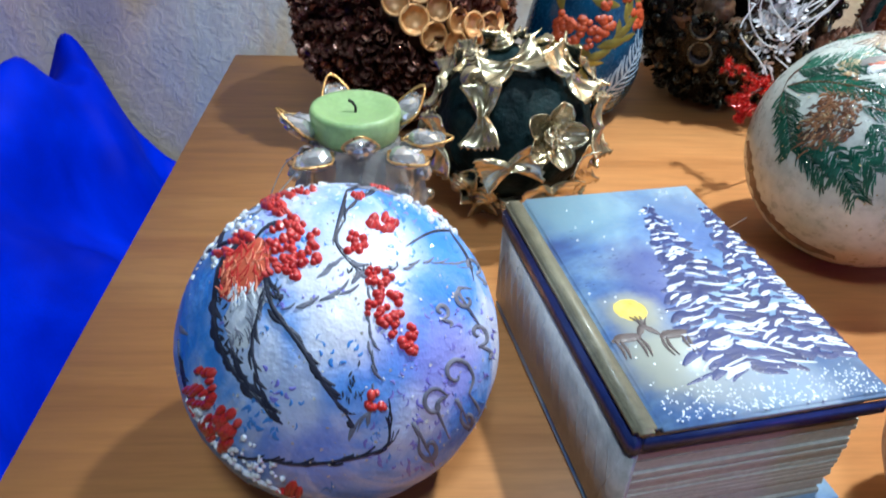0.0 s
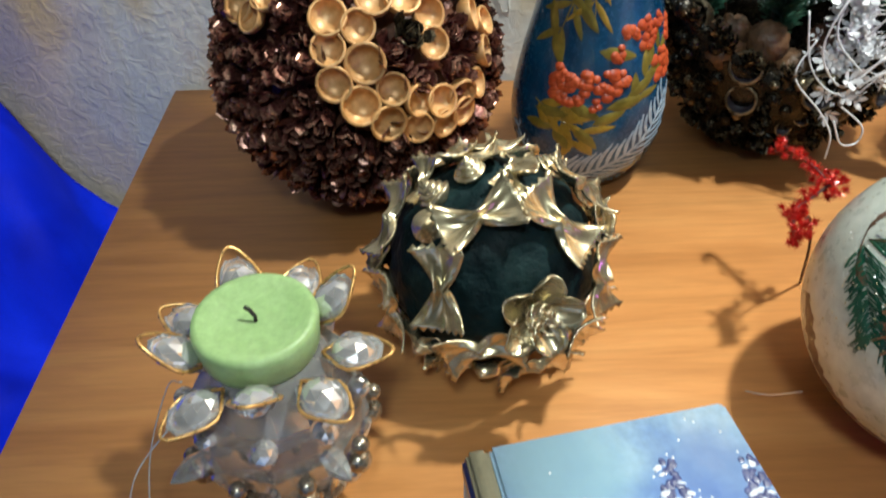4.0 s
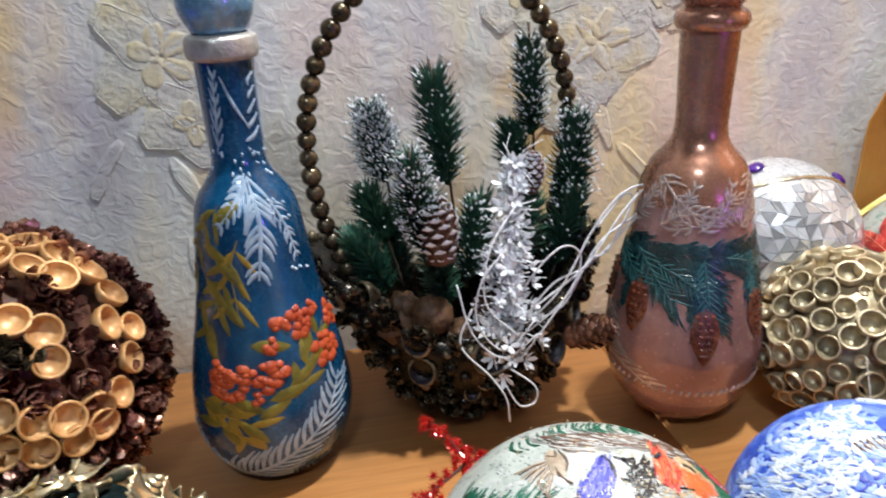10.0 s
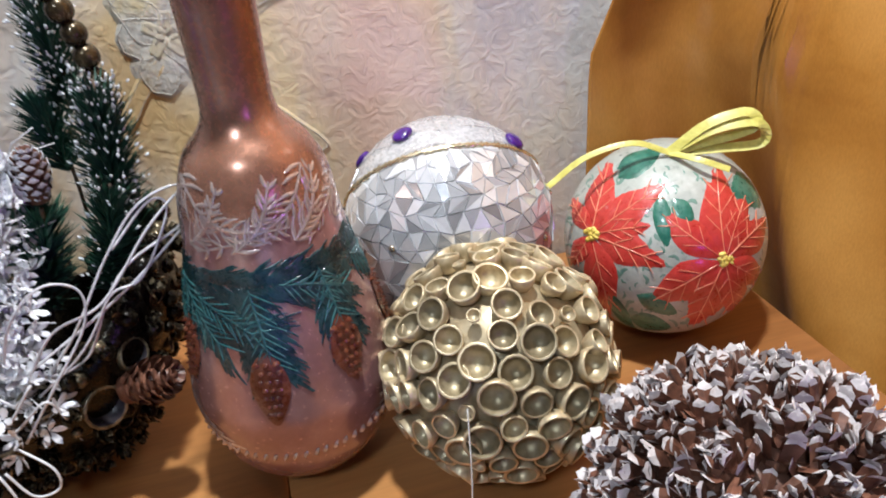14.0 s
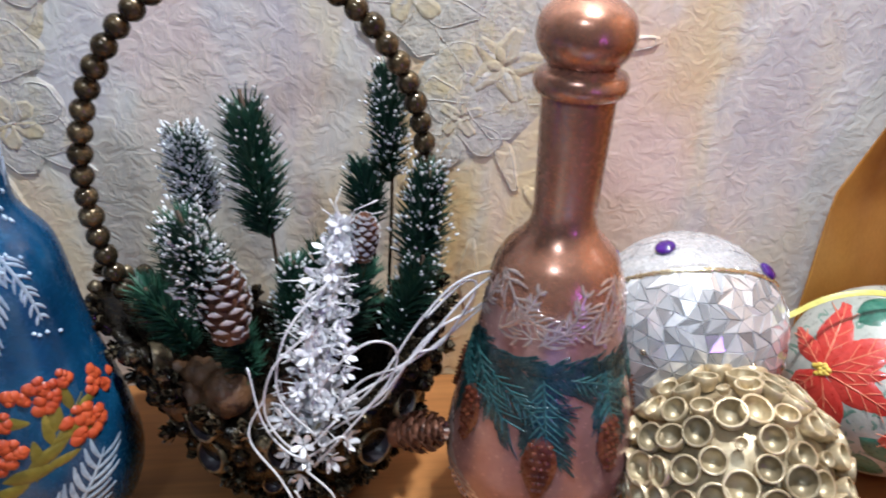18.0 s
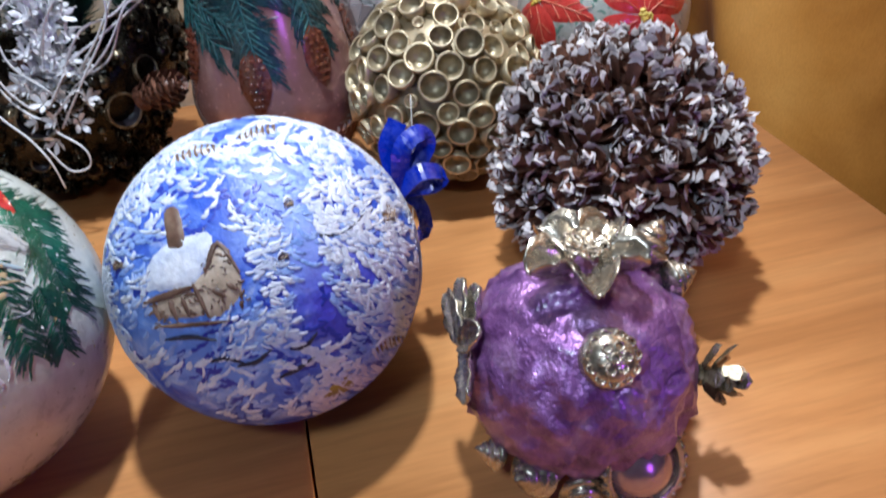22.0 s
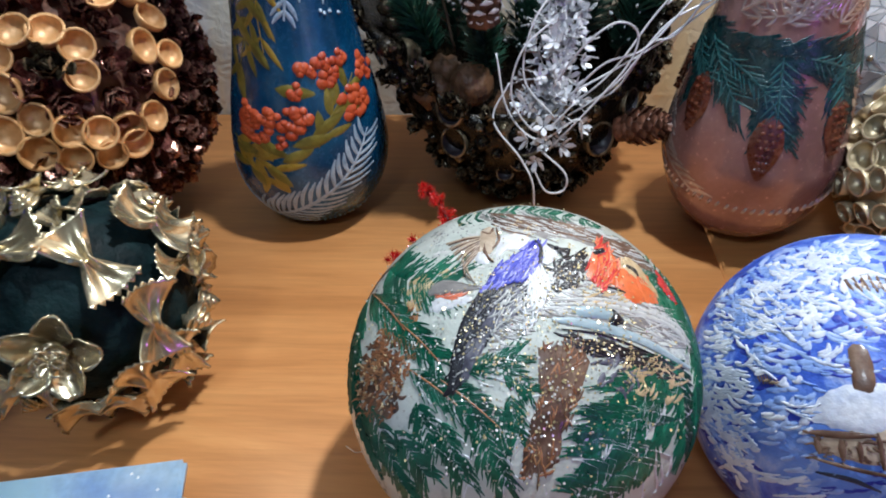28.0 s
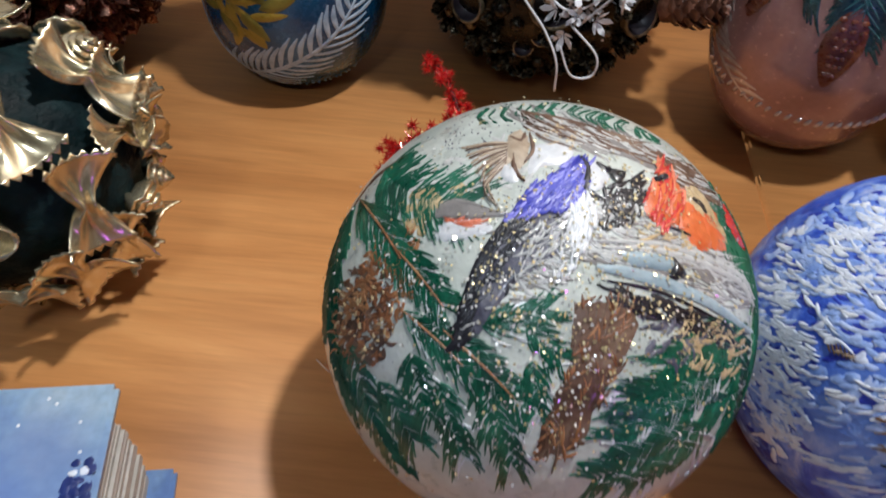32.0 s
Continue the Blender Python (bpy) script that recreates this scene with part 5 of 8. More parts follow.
BOUGHS = ((-0.84, 0.50, -0.62, 0.22, 30, 0.17), (-0.66, 0.28, -0.40, 0.00, 34, 0.16), (-0.60, -0.02, -0.30, -0.26, 30, 0.15), (-0.40, -0.10, -0.05, -0.40, 30, 0.15), (-0.24, -0.08, 0.08, 0.02, 24, 0.13), (-0.02, -0.06, 0.14, -0.20, 18, 0.12), (-0.70, -0.36, -0.52, -0.62, 26, 0.14), (-0.42, -0.34, -0.30, -0.66, 28, 0.14), (-0.12, -0.40, -0.06, -0.70, 24, 0.13),
          (0.96, 0.00, 0.62, -0.20, 30, 0.16), (0.94, -0.16, 0.50, -0.36, 38, 0.16), (0.90, -0.32, 0.40, -0.56, 38, 0.16), (0.74, -0.54, 0.30, -0.74, 30, 0.14), (-0.86, -0.20, -0.74, -0.48, 22, 0.12), (-0.56, -0.22, -0.46, -0.50, 26, 0.15), (-0.22, -0.26, -0.14, -0.54, 26, 0.15), (0.02, -0.22, 0.04, -0.46, 22, 0.13), (0.88, -0.08, 0.66, -0.34, 30, 0.16), (0.70, -0.28, 0.44, -0.46, 30, 0.15), (0.80, -0.44, 0.50, -0.66, 30, 0.15), (-0.74, 0.40, -0.56, 0.16, 18, 0.15))
painted("spruce_picture", jay, GREEN_P, lambda bm: [needles_on(bm, cv, *q, 0.017, 0.75) for q in BOUGHS] + [needles_on(bm, cv, a0, b0, a1, b1, 16, 0.06, 0.012) for a0, b0, a1, b1 in ((-0.30, 0.91, 0.10, 0.955), (0.10, 0.955, 0.56, 0.84))], "dark green painted spruce needles")
painted("spruce_picture", jay, LEAF_P, lambda bm: [needles_on(bm, cv, a0, b0, a1, b1, n // 3, l * 0.8, 0.012, 0.8) for a0, b0, a1, b1, n, l in BOUGHS], "lighter green needles")
painted("spruce_picture", jay, SNOW_P, lambda bm: [needles_on(bm, cv, a0 + 0.04, b0 - 0.06, a1 + 0.04, b1 - 0.06, n // 7, l * 0.8, 0.011, 0.8) for a0, b0, a1, b1, n, l in BOUGHS], "white gaps between the needles")
painted("colour_brushwork", jay, RUST_P, lambda bm: [cv.stroke(bm, [(a0, b0), ((a0 + a1) / 2 + 0.01, (b0 + b1) / 2), (a1, b1)], 0.012, 0.0008) for a0, b0, a1, b1, n, l in BOUGHS[:4]], "brown twig lines")

cv2 = Canvas(C, R, (0.52, 0.24, 0.96), 0)
painted("spruce_picture", jay, GREEN_P, lambda bm: [needles_on(bm, cv2, a0, b0, a1, b1, n, s) for a0, b0, a1, b1, n, s in ((0.55, 0.68, 0.78, 0.35, 60, 0.15), (0.80, 0.45, 0.75, -0.2, 90, 0.16), (0.50, 0.2, 0.45, -0.35, 60, 0.15), (0.65, 0.0, 0.6, -0.4, 50, 0.12))], "dark green painted spruce needles")
painted("cardinal", jay, CARD_P, lambda bm: cv2.blob(bm, [(0.30, 0.72), (0.48, 0.74), (0.60, 0.62), (0.50, 0.58), (0.34, 0.62)], 0.0006, 4, 0, 0.01), "second orange-red cardinal")
cv3 = Canvas(C, R, (0.13, 0.12, 1.0), 0)
painted("spruce_picture", jay, GREEN_P, lambda bm: [needles_on(bm, cv3, a0, b0, a1, b1, n, s) for a0, b0, a1, b1, n, s in ((-0.75, 0.50, -0.2, 0.72, 60, 0.15), (-0.80, 0.30, -0.55, -0.20, 70, 0.16), (-0.5, -0.15, -0.2, -0.35, 50, 0.15), (-0.15, -0.2, 0.1, -0.45, 40, 0.14))], "dark green painted spruce needles")
painted("pine_cone_picture", jay, RUST_P, lambda bm: ball_dabs(bm, cv3, 130, lambda a, b: ((a + 0.30) / 0.17) ** 2 + ((b - 0.34) / 0.2) ** 2 < 1, 0.05, 0.0004), "rust-brown painted pine cone")
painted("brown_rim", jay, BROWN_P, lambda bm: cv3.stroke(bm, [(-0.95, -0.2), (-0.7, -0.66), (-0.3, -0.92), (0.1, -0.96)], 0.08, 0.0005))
flakes("glitter", jay, R + 0.0006, 420, 0.0009, M["glitter_gold"], lambda d: d.z > -0.3)
# Glitter crowds at two spots, so the flakes carry the ball's highlights too.
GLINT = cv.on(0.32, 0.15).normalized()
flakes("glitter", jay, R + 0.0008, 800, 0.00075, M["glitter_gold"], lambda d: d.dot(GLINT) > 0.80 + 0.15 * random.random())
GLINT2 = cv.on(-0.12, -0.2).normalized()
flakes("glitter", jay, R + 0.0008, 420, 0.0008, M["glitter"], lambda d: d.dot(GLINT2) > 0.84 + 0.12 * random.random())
flakes("glitter", jay, R + 0.0006, 240, 0.0008, M["glitter"], lambda d: d.z > 0.2 and d.y < 0.3)

# poinsettia ball
C, R = (0.7046, 0.7240, T + 0.0585), 0.0585
poin = ball_thing("poinsettia_ball", C[:2], R, CREAM_BASE, "glossy ball painted with red poinsettias and a yellow ribbon bow")
cv = Canvas(C, R, (0.483, 0.319, 1.044), -7.0)
TEAL_DAB = paint("grey_green_paint", [(0.10, 0.20, 0.16), (0.22, 0.34, 0.28)], 80, 0.4, coat=0.3)
painted("colour_brushwork", poin, TEAL_DAB, lambda bm: ball_dabs(bm, cv, 200, lambda a, b: b < 0.70, 0.10, 0.00012), "grey-green background dabs")
painted("green_foliage", poin, paint("teal_green_paint", [(0.01, 0.07, 0.05), (0.03, 0.16, 0.11), (0.10, 0.26, 0.19)], 80, 0.35, coat=0.4), lambda bm: [cv.blob(bm, [(a + l * math.cos(t) * x - w * math.sin(t) * y, b + l * math.sin(t) * x + w * math.cos(t) * y) for x, y in ((-1, 0), (-0.4, 0.9), (0.4, 0.8), (1, 0), (0.4, -0.8), (-0.4, -0.9))], 0.0004) for a, b, l, w, t in ((-0.36, 0.70, 0.28, 0.12, 0.81), (0.07, -0.88, 0.23, 0.10, -0.02), (0.10, -0.67, 0.23, 0.10, -0.24), (0.16, 0.31, 0.17, 0.10, -0.76), (0.70, 0.62, 0.23, 0.14, -0.83), (-0.01, 0.19, 0.29, 0.10, -1.22), (-0.43, 0.72, 0.19, 0.08, 0.71), (-0.27, -0.81, 0.34, 0.08, 2.39))], "teal green leaves")


def poin_petal(bm, a, b, t, l, w, veins):
    c, s = math.cos(t), math.sin(t)
    pt = lambda x, y: (a + l * x * c - w * y * s, b + l * x * s + w * y * c)
    w *= 1.4
    if veins:
        cv.stroke(bm, [pt(0.1, 0), pt(0.5, 0.03), pt(0.95, 0)], 0.016, 0.0011)
        for x in (0.3, 0.5, 0.7):
            for y in (1, -1):
                cv.stroke(bm, [pt(x, 0), pt(x + 0.12, 0.4 * y), pt(x + 0.2, 0.65 * y)], 0.013, 0.0010)
    else:
        cv.blob(bm, [pt(0.02, 0), pt(0.22, 0.6), pt(0.45, 0.95), pt(0.72, 0.62), pt(1.02, 0), pt(0.72, -0.62), pt(0.45, -0.95), pt(0.22, -0.6)], 0.0004 + 0.0003 * random.random(), 4, 0, 0.006)


for ca, cb, petals in ((-0.68, -0.10, ((1.54, 0.77, 0.12), (0.81, 0.90, 0.13), (-0.19, 0.81, 0.14), (-1.15, 0.93, 0.13), (2.32, 0.44, 0.08), (-1.95, 0.41, 0.09), (0.36, 0.60, 0.10))), (0.64, -0.09, ((1.87, 0.92, 0.15), (1.02, 0.59, 0.14), (-0.38, 0.43, 0.12), (-1.78, 0.79, 0.15), (-2.39, 0.83, 0.15), (2.68, 0.79, 0.13), (-1.21, 0.60, 0.12), (1.50, 0.68, 0.10)))):
    for t, l, w in petals:
        painted("petal", poin, PINK_P, lambda bm: poin_petal(bm, ca, cb, t, l, w, False), "red painted petal")
        painted("vein_line", poin, CORAL_P, lambda bm: poin_petal(bm, ca, cb, t, l, w, True), "coral vein lines")
    painted("flower_heart", poin, YELLOW_P, lambda bm: cv.berries(bm, ca, cb, 0.07, 16, 0.03), "raised yellow dots")
bm = bmesh.new()
top = Vector((-0.006, -0.012, R + 0.001))
for pts in ([top, top + Vector((0.020, -0.008, 0.013)), top + Vector((0.042, -0.014, 0.016)), top + Vector((0.046, -0.014, 0.004)), top + Vector((0.022, -0.008, 0.002)), top], [top, top + Vector((0.018, -0.006, 0.016)), top + Vector((0.038, -0.010, 0.021)), top + Vector((0.040, -0.012, 0.012)), top],
            [top, top + Vector((-0.020, 0.004, 0.007)), top + Vector((-0.045, 0.008, 0.001)), top + Vector((-0.066, 0.010, -0.014))], [top, top + Vector((0.010, -0.015, 0.0)), top + Vector((0.024, -0.022, -0.005))]):
    ribbon(bm, pts, 0.0055 if len(pts) > 4 else 0.0034, (-0.3, -0.6, 0.75), 0.0002)
part("ribbon_bow", bm, M["ribbon_yellow"], poin, "lime yellow ribbon bow", False)
flakes("glitter", poin, R, 120, 0.0007, M["glitter"])

# ---- cones, cups and other glued pieces ----


def add_scale(bm, m, length, width, curl, thick=0.0007, tip=1):
    """One woody cone scale: a thick blade that bends outwards."""
    rows = []
    for k, (t, w) in enumerate(((0.0, 0.35), (0.42, 0.76), (0.85, 1.0), (0.96, 0.82), (1.0, 0.35))):
        x, z = length * t * math.cos(curl * t), length * t * math.sin(curl * t)
        q = width * w / 2
        rows.append([bm.verts.new(m @ Vector(p)) for p in ((x, q, z), (x + thick, 0, z + thick * 1.6), (x, -q, z), (x - thick, 0, z - thick))])
    for k, (a, b) in enumerate(zip(rows, rows[1:])):
        for i in range(4):
            bm.faces.new((a[i], b[i], b[(i + 1) % 4], a[(i + 1) % 4])).material_index = tip if k > 1 else 0
    bm.faces.new(rows[-1][::-1]).material_index = tip
    return rows[0]


def rosette_mesh(name, mats, size, height, rings=((5, 0.45, 1.15), (6, 0.75, 0.75), (7, 1.0, 0.35)), seed=1, wide=0.5, curl=(0.2, 0.9)):
    random.seed(seed)
    bm = bmesh.new()
    add_lathe(bm, [(size * 0.05, -height * 0.6), (size * 0.34, -height * 0.2), (size * 0.26, height * 0.6), (size * 0.02, height)], 7)
    core = bm.verts[:]
    for j, (n, reach, lift) in enumerate(rings):
        for k in range(n):
            a = 2 * math.pi * k / n + j * 0.5 + random.uniform(-0.12, 0.12)
            m = Matrix.Translation((0, 0, height * (0.75 - 0.3 * j))) @ Matrix.Rotation(a, 4, "Z") @ Matrix.Rotation(-lift * random.uniform(0.8, 1.2), 4, "Y")
            root = add_scale(bm, m, size * reach * random.uniform(0.75, 1.25), size * wide, random.uniform(*curl))
            bm.faces.new((root[0], root[2], min(core, key=lambda v: (v.co - root[1].co).length)))
    return link_mesh(name, bm, mats, False)


def cup_mesh(name, mats, r, deep=0.8, seg=16):
    bm = bmesh.new()
    add_lathe(bm, [(r * 0.12, -r * deep), (r * 0.6, -r * deep * 0.85), (r * 0.95, -r * deep * 0.35), (r * 1.03, r * 0.12), (r * 0.98, r * 0.2), (r * 0.86, r * 0.14)], seg, None, 0)
    add_lathe(bm, [(r * 0.86, r * 0.14), (r * 0.82, -r * 0.1), (r * 0.62, -r * deep * 0.5), (r * 0.12, -r * deep * 0.62), (0.0001, -r * deep * 0.62)], seg, None, 1)
    return link_mesh(name, bm, mats)


def bow_mesh(name, material, length, width):
    """A butterfly-shaped piece of pasta: pinched in the middle, with fanned toothed ends."""
    bm = bmesh.new()
    nu, nv = 20, 14
    top = []
    for i in range(nu + 1):
        u = 2 * i / nu - 1
        e = abs(u)
        row = []
        for j in range(nv + 1):
            v = 2 * j / nv - 1
            w = width * (0.24 + 0.76 * e ** 0.9) / 2
            x = u * length / 2 * (1 - 0.08 * v * v) + ((0.03 * length * (1 if j % 2 else -1)) * (1 if u > 0 else -1) if e == 1 else 0)
            pleat = 0.17 * width * (1 - e) ** 1.3 * (1 - math.cos(2 * math.pi * v)) * 0.5 + 0.12 * width * (1 - e) ** 3
            cup = 0.20 * width * e * abs(v) ** 1.7 + 0.05 * width * e * math.cos(3 * math.pi * v) * (1 - e)
            row.append(Vector((x, v * w, pleat + cup + 0.10 * length * e * e + 0.05 * width)))
        top.append(row)
    th = 0.0010
    a = [[bm.verts.new(p) for p in r] for r in top]
    b = [[bm.verts.new(p - Vector((0, 0, th))) for p in r] for r in top]
    for i in range(nu):
        for j in range(nv):
            bm.faces.new((a[i][j], a[i + 1][j], a[i + 1][j + 1], a[i][j + 1]))
            bm.faces.new((b[i][j], b[i][j + 1], b[i + 1][j + 1], b[i + 1][j]))
    for i in range(nu):
        for j in (0, nv):
            bm.faces.new((a[i][j], b[i][j], b[i + 1][j], a[i + 1][j]))
    for j in range(nv):
        for i in (0, nu):
            bm.faces.new((a[i][j], a[i][j + 1], b[i][j + 1], b[i][j]))
    bmesh.ops.recalc_face_normals(bm, faces=bm.faces[:])
    return link_mesh(name, bm, material)


def petal_shell(name, material, length, width, deep):
    """A cupped half shell with a rolled rim."""
    bm = bmesh.new()
    nu, nv, rows = 9, 8, []
    for i in range(nu + 1):
        t = i / nu
        w = width * math.sin(math.pi * (0.06 + 0.86 * t)) ** 0.7
        rows.append([Vector((length * t, w / 2 * s, deep * (abs(s) ** 2.2) * math.sin(math.pi * (0.1 + 0.8 * t)) + 0.25 * length * t * t + 0.0006 * math.sin(j * 3 + i * 2))) for j in range(nv + 1) for s in (2 * j / nv - 1,)])
    a = [[bm.verts.new(p) for p in r] for r in rows]
    b = [[bm.verts.new(p - Vector((0, 0, 0.001))) for p in r] for r in rows]
    for i in range(nu):
        for j in range(nv):
            bm.faces.new((a[i][j], a[i + 1][j], a[i + 1][j + 1], a[i][j + 1]))
            bm.faces.new((b[i][j], b[i][j + 1], b[i + 1][j + 1], b[i + 1][j]))
        for j in (0, nv):
            bm.faces.new((a[i][j], b[i][j], b[i + 1][j], a[i + 1][j]))
    for j in range(nv):
        for i in (0, nu):
            bm.faces.new((a[i][j], a[i][j + 1], b[i][j + 1], b[i][j]))
    bmesh.ops.recalc_face_normals(bm, faces=bm.faces[:])
    return link_mesh(name, bm, material)


def snail_mesh(name, material, r, length):
    """A blunt spiral shell: rounded whorls that shrink towards the tip."""
    bm = bmesh.new()
    prof, n = [(0.0002, -r * 0.55), (r * 0.5, -r * 0.5), (r * 0.85, -r * 0.25)], 30
    for i in range(n + 1):
        t = i / n
        prof.append((r * (1 - t ** 1.15) ** 0.8 * (0.70 + 0.30 * abs(math.sin(t * math.pi * 3.5 + 1.0)) ** 0.6) + 0.0004, length * t))
    add_lathe(bm, prof, 18)
    for v in bm.verts:
        v.co.z += 0.14 * r * math.atan2(v.co.y, v.co.x) / math.pi
    return link_mesh(name, bm, material)


def stick(name, mesh, parent, place, normal, spin=0.0, size=1.0, label=""):
    """Glues a shared piece on its thing, its z axis along normal."""
    ob = new(name, mesh)
    ob.parent = parent
    ob.matrix_local = Matrix.Translation(place) @ frame_at(normal, spin) @ Matrix.Diagonal((size, size, size, 1))
    return tagged(ob, label)


# wreath ball of cones and acorn cups
random.seed(21)
C, R = (0.0776, 0.6453, T + 0.081), 0.069
wreath = thing("cone_ball", C, "large ball of bronzed pine cones and amber acorn cups", "ornament")
part("core", rough_ball(R, 0.001, 8), M["cone_wood"], wreath)
cups_view = Canvas(C, 0.0795, (0.169, 0.283, 1.055), 0.5)
inner = ((0.12, 0.32), (0.33, 0.31), (0.51, 0.19), (0.52, -0.02), (-0.22, 0.23), (-0.02, 0.14), (-0.25, 0.01), (0.0, -0.12), (-0.24, -0.24), (0.18, -0.32), (-0.07, -0.41), (0.12, -0.55), (0.34, -0.60), (0.37, -0.41), (0.54, -0.43))
outer = ((0.20, 0.80), (-0.09, 0.89), (-0.27, 0.80), (-0.05, 0.79), (-0.47, 0.69), (-0.23, 0.65), (0.0, 0.68), (-0.65, 0.57), (-0.41, 0.55), (-0.79, 0.41), (-0.62, 0.43), (-0.74, 0.31), (0.36, 0.87), (0.57, 0.74), (0.42, 0.69), (0.73, 0.60), (0.85, 0.41), (0.94, 0.14), (0.84, 0.19), (0.92, -0.08), (0.83, -0.31), (0.70, -0.39), (0.55, -0.58), (0.70, -0.50), (0.59, 0.58), (0.14, 0.89))
cup = cup_mesh("acorn_cup", [M["cup_orange"], M["cup_orange"]], 0.0096)
taken = []
for a, b in inner + outer:
    d = cups_view.on(a, b).normalized()
    taken.append(d)
    tilt = (d + 0.22 * Vector((random.uniform(-1, 1), random.uniform(-1, 1), random.uniform(-1, 1)))).normalized()
    stick("acorn_cup", cup, wreath, d * (R + 0.0125), tilt, 0, random.uniform(0.85, 1.12))
cones = [rosette_mesh("pine_cone", [M["cone_brown"], M["cone_tip"]], 0.0148, 0.0115, seed=s) for s in (1, 2, 3)]
heart = cups_view.on(0.33, 0.05).normalized()
stick("dark_cone", rosette_mesh("dark_cone", [M["bronze"], M["ring_bronze"]], 0.0135, 0.011, ((4, 0.35, 1.2), (6, 0.6, 0.95), (8, 0.85, 0.6), (9, 1.0, 0.3)), 7), wreath, heart * (R + 0.009), heart, 0.3, 1.0, "dark gilded larch cone")
taken.append(heart)
for d in fib_dirs(330, 0.4):
    if any(d.dot(q) > 0.9915 for q in taken) or d.z < -0.985:
        continue
    tilt = (d + 0.3 * Vector((random.uniform(-1, 1), random.uniform(-1, 1), random.uniform(-1, 1)))).normalized()
    stick("pine_cone", random.choice(cones), wreath, d * (R + 0.001), tilt, random.uniform(0, 6), random.uniform(0.8, 1.08))

# white-tipped cone ball
C, R = (0.644, 0.528, T + 0.0570), 0.046
frosted = thing("frosted_cone_ball", C, "ball of small brown pine cones with white dabbed tips", "ornament")
part("core", rough_ball(R, 0.001, 8), M["cone_wood"], frosted)
cones = [rosette_mesh("pine_cone", [M["cone_wood"], M["white_tip"]], 0.0130, 0.0115, ((4, 0.42, 1.1), (6, 0.78, 0.75), (7, 1.05, 0.40), (8, 1.08, 0.05)), s, 0.44, (0.15, 1.0)) for s in (4, 5, 6)]
for d in fib_dirs(160, 1.1):
    if d.z < -0.97:
        continue
    tilt = (d + 0.6 * Vector((random.uniform(-1, 1), random.uniform(-1, 1), random.uniform(-1, 1)))).normalized()
    stick("pine_cone", random.choice(cones), frosted, d * (R + 0.001), tilt, random.uniform(0, 6), random.uniform(0.8, 1.1))

# gilded cup ball
random.seed(23)
C, R = (0.580, 0.640, T + 0.0568), 0.0485
gilded = thing("acorn_cup_ball", C, "ball covered with pale gold acorn cups", "ornament")
part("core", rough_ball(R, 0.0008, 8), M["pale_gold"], gilded)
# Same gold as outside; the shade within the cups is put into darker colour.
SHADED_GOLD = paint("dull_gold_inside", [(0.22, 0.16, 0.08), (0.42, 0.34, 0.20), (0.55, 0.46, 0.30)], 80, 0.4, 0.4, 0.2, vary=0.5, grit=0.4)
cups = [cup_mesh("acorn_cup", [M["pale_gold"], SHADED_GOLD], 0.0080 * s, d) for s, d in ((1.0, 1.2), (1.08, 1.15), (0.86, 1.3))]
solid = cup_mesh("acorn_stub", [M["pale_gold"], M["pale_gold"]], 0.0038, 1.2, 12)
for i, d in enumerate(fib_dirs(182, 2.0)):
    if d.z < -0.96:
        continue
    d = (d + 0.03 * Vector((random.uniform(-1, 1), random.uniform(-1, 1), random.uniform(-1, 1)))).normalized()
    tilt = (d + 0.25 * Vector((random.uniform(-1, 1), random.uniform(-1, 1), random.uniform(-1, 1)))).normalized()
    stick("acorn_cup", solid if i % 11 == 3 else random.choice(cups), gilded, d * (R + 0.0068 + random.uniform(-0.0012, 0.0012)), tilt, 0, random.uniform(0.82, 1.02))

# bow pasta ball
C, R = (0.1605, 0.4998, T + 0.0555), 0.0470
pasta = thing("pasta_bow_ball", C, "dark green ball covered with gilded bow-shaped pasta", "ornament")
part("core", rough_ball(R, 0.0025, 7, seed=3), M["velvet"], pasta, "crumpled dark green paper")
bow = bow_mesh("pasta_bow", M["gold"], 0.036, 0.025)
shell = petal_shell("pasta_shell", M["gold"], 0.018, 0.015, 0.006)
whorl = snail_mesh("pasta_snail", M["gold"], 0.0078, 0.0085)
cv = Canvas(C, R, (0.164, 0.211, 1.022), 3.0)
front = ((-0.11, 0.45, 22), (0.55, 0.37, -38), (-0.45, -0.14, 88), (-0.13, -0.69, 20), (0.36, -0.88, -15), (0.90, -0.16, 95), (0.72, -0.66, 100), (-0.85, 0.42, 60), (-0.88, -0.35, 100), (0.80, 0.66, 20))
near = []
for a, b, ang in front:
    d = cv.on(a, b).normalized()
    near.append(d)
    m = frame_at(d)
    right = cv.right - d * cv.right.dot(d)
    x = m.to_3x3().inverted() @ right
    stick("pasta_bow", bow, pasta, d * (R + 0.0025), d, math.atan2(x.y, x.x) + radians(ang), 1.0)
d0 = cv.on(0.34, -0.36).normalized()
near.append(d0)
for k in range(5):
    w = frame_at(d0, k * 1.257)
    ob = new("pasta_petal", shell)
    ob.parent = pasta
    ob.matrix_local = Matrix.Translation(d0 * (R + 0.004)) @ w @ Matrix.Translation((0.003, 0, 0)) @ Matrix.Rotation(-0.3, 4, "Y")
stick("pasta_curl", cup_mesh("pasta_curl", [M["gold"], M["gold"]], 0.0055, 0.9), pasta, d0 * (R + 0.009), d0, 0, 1.0)
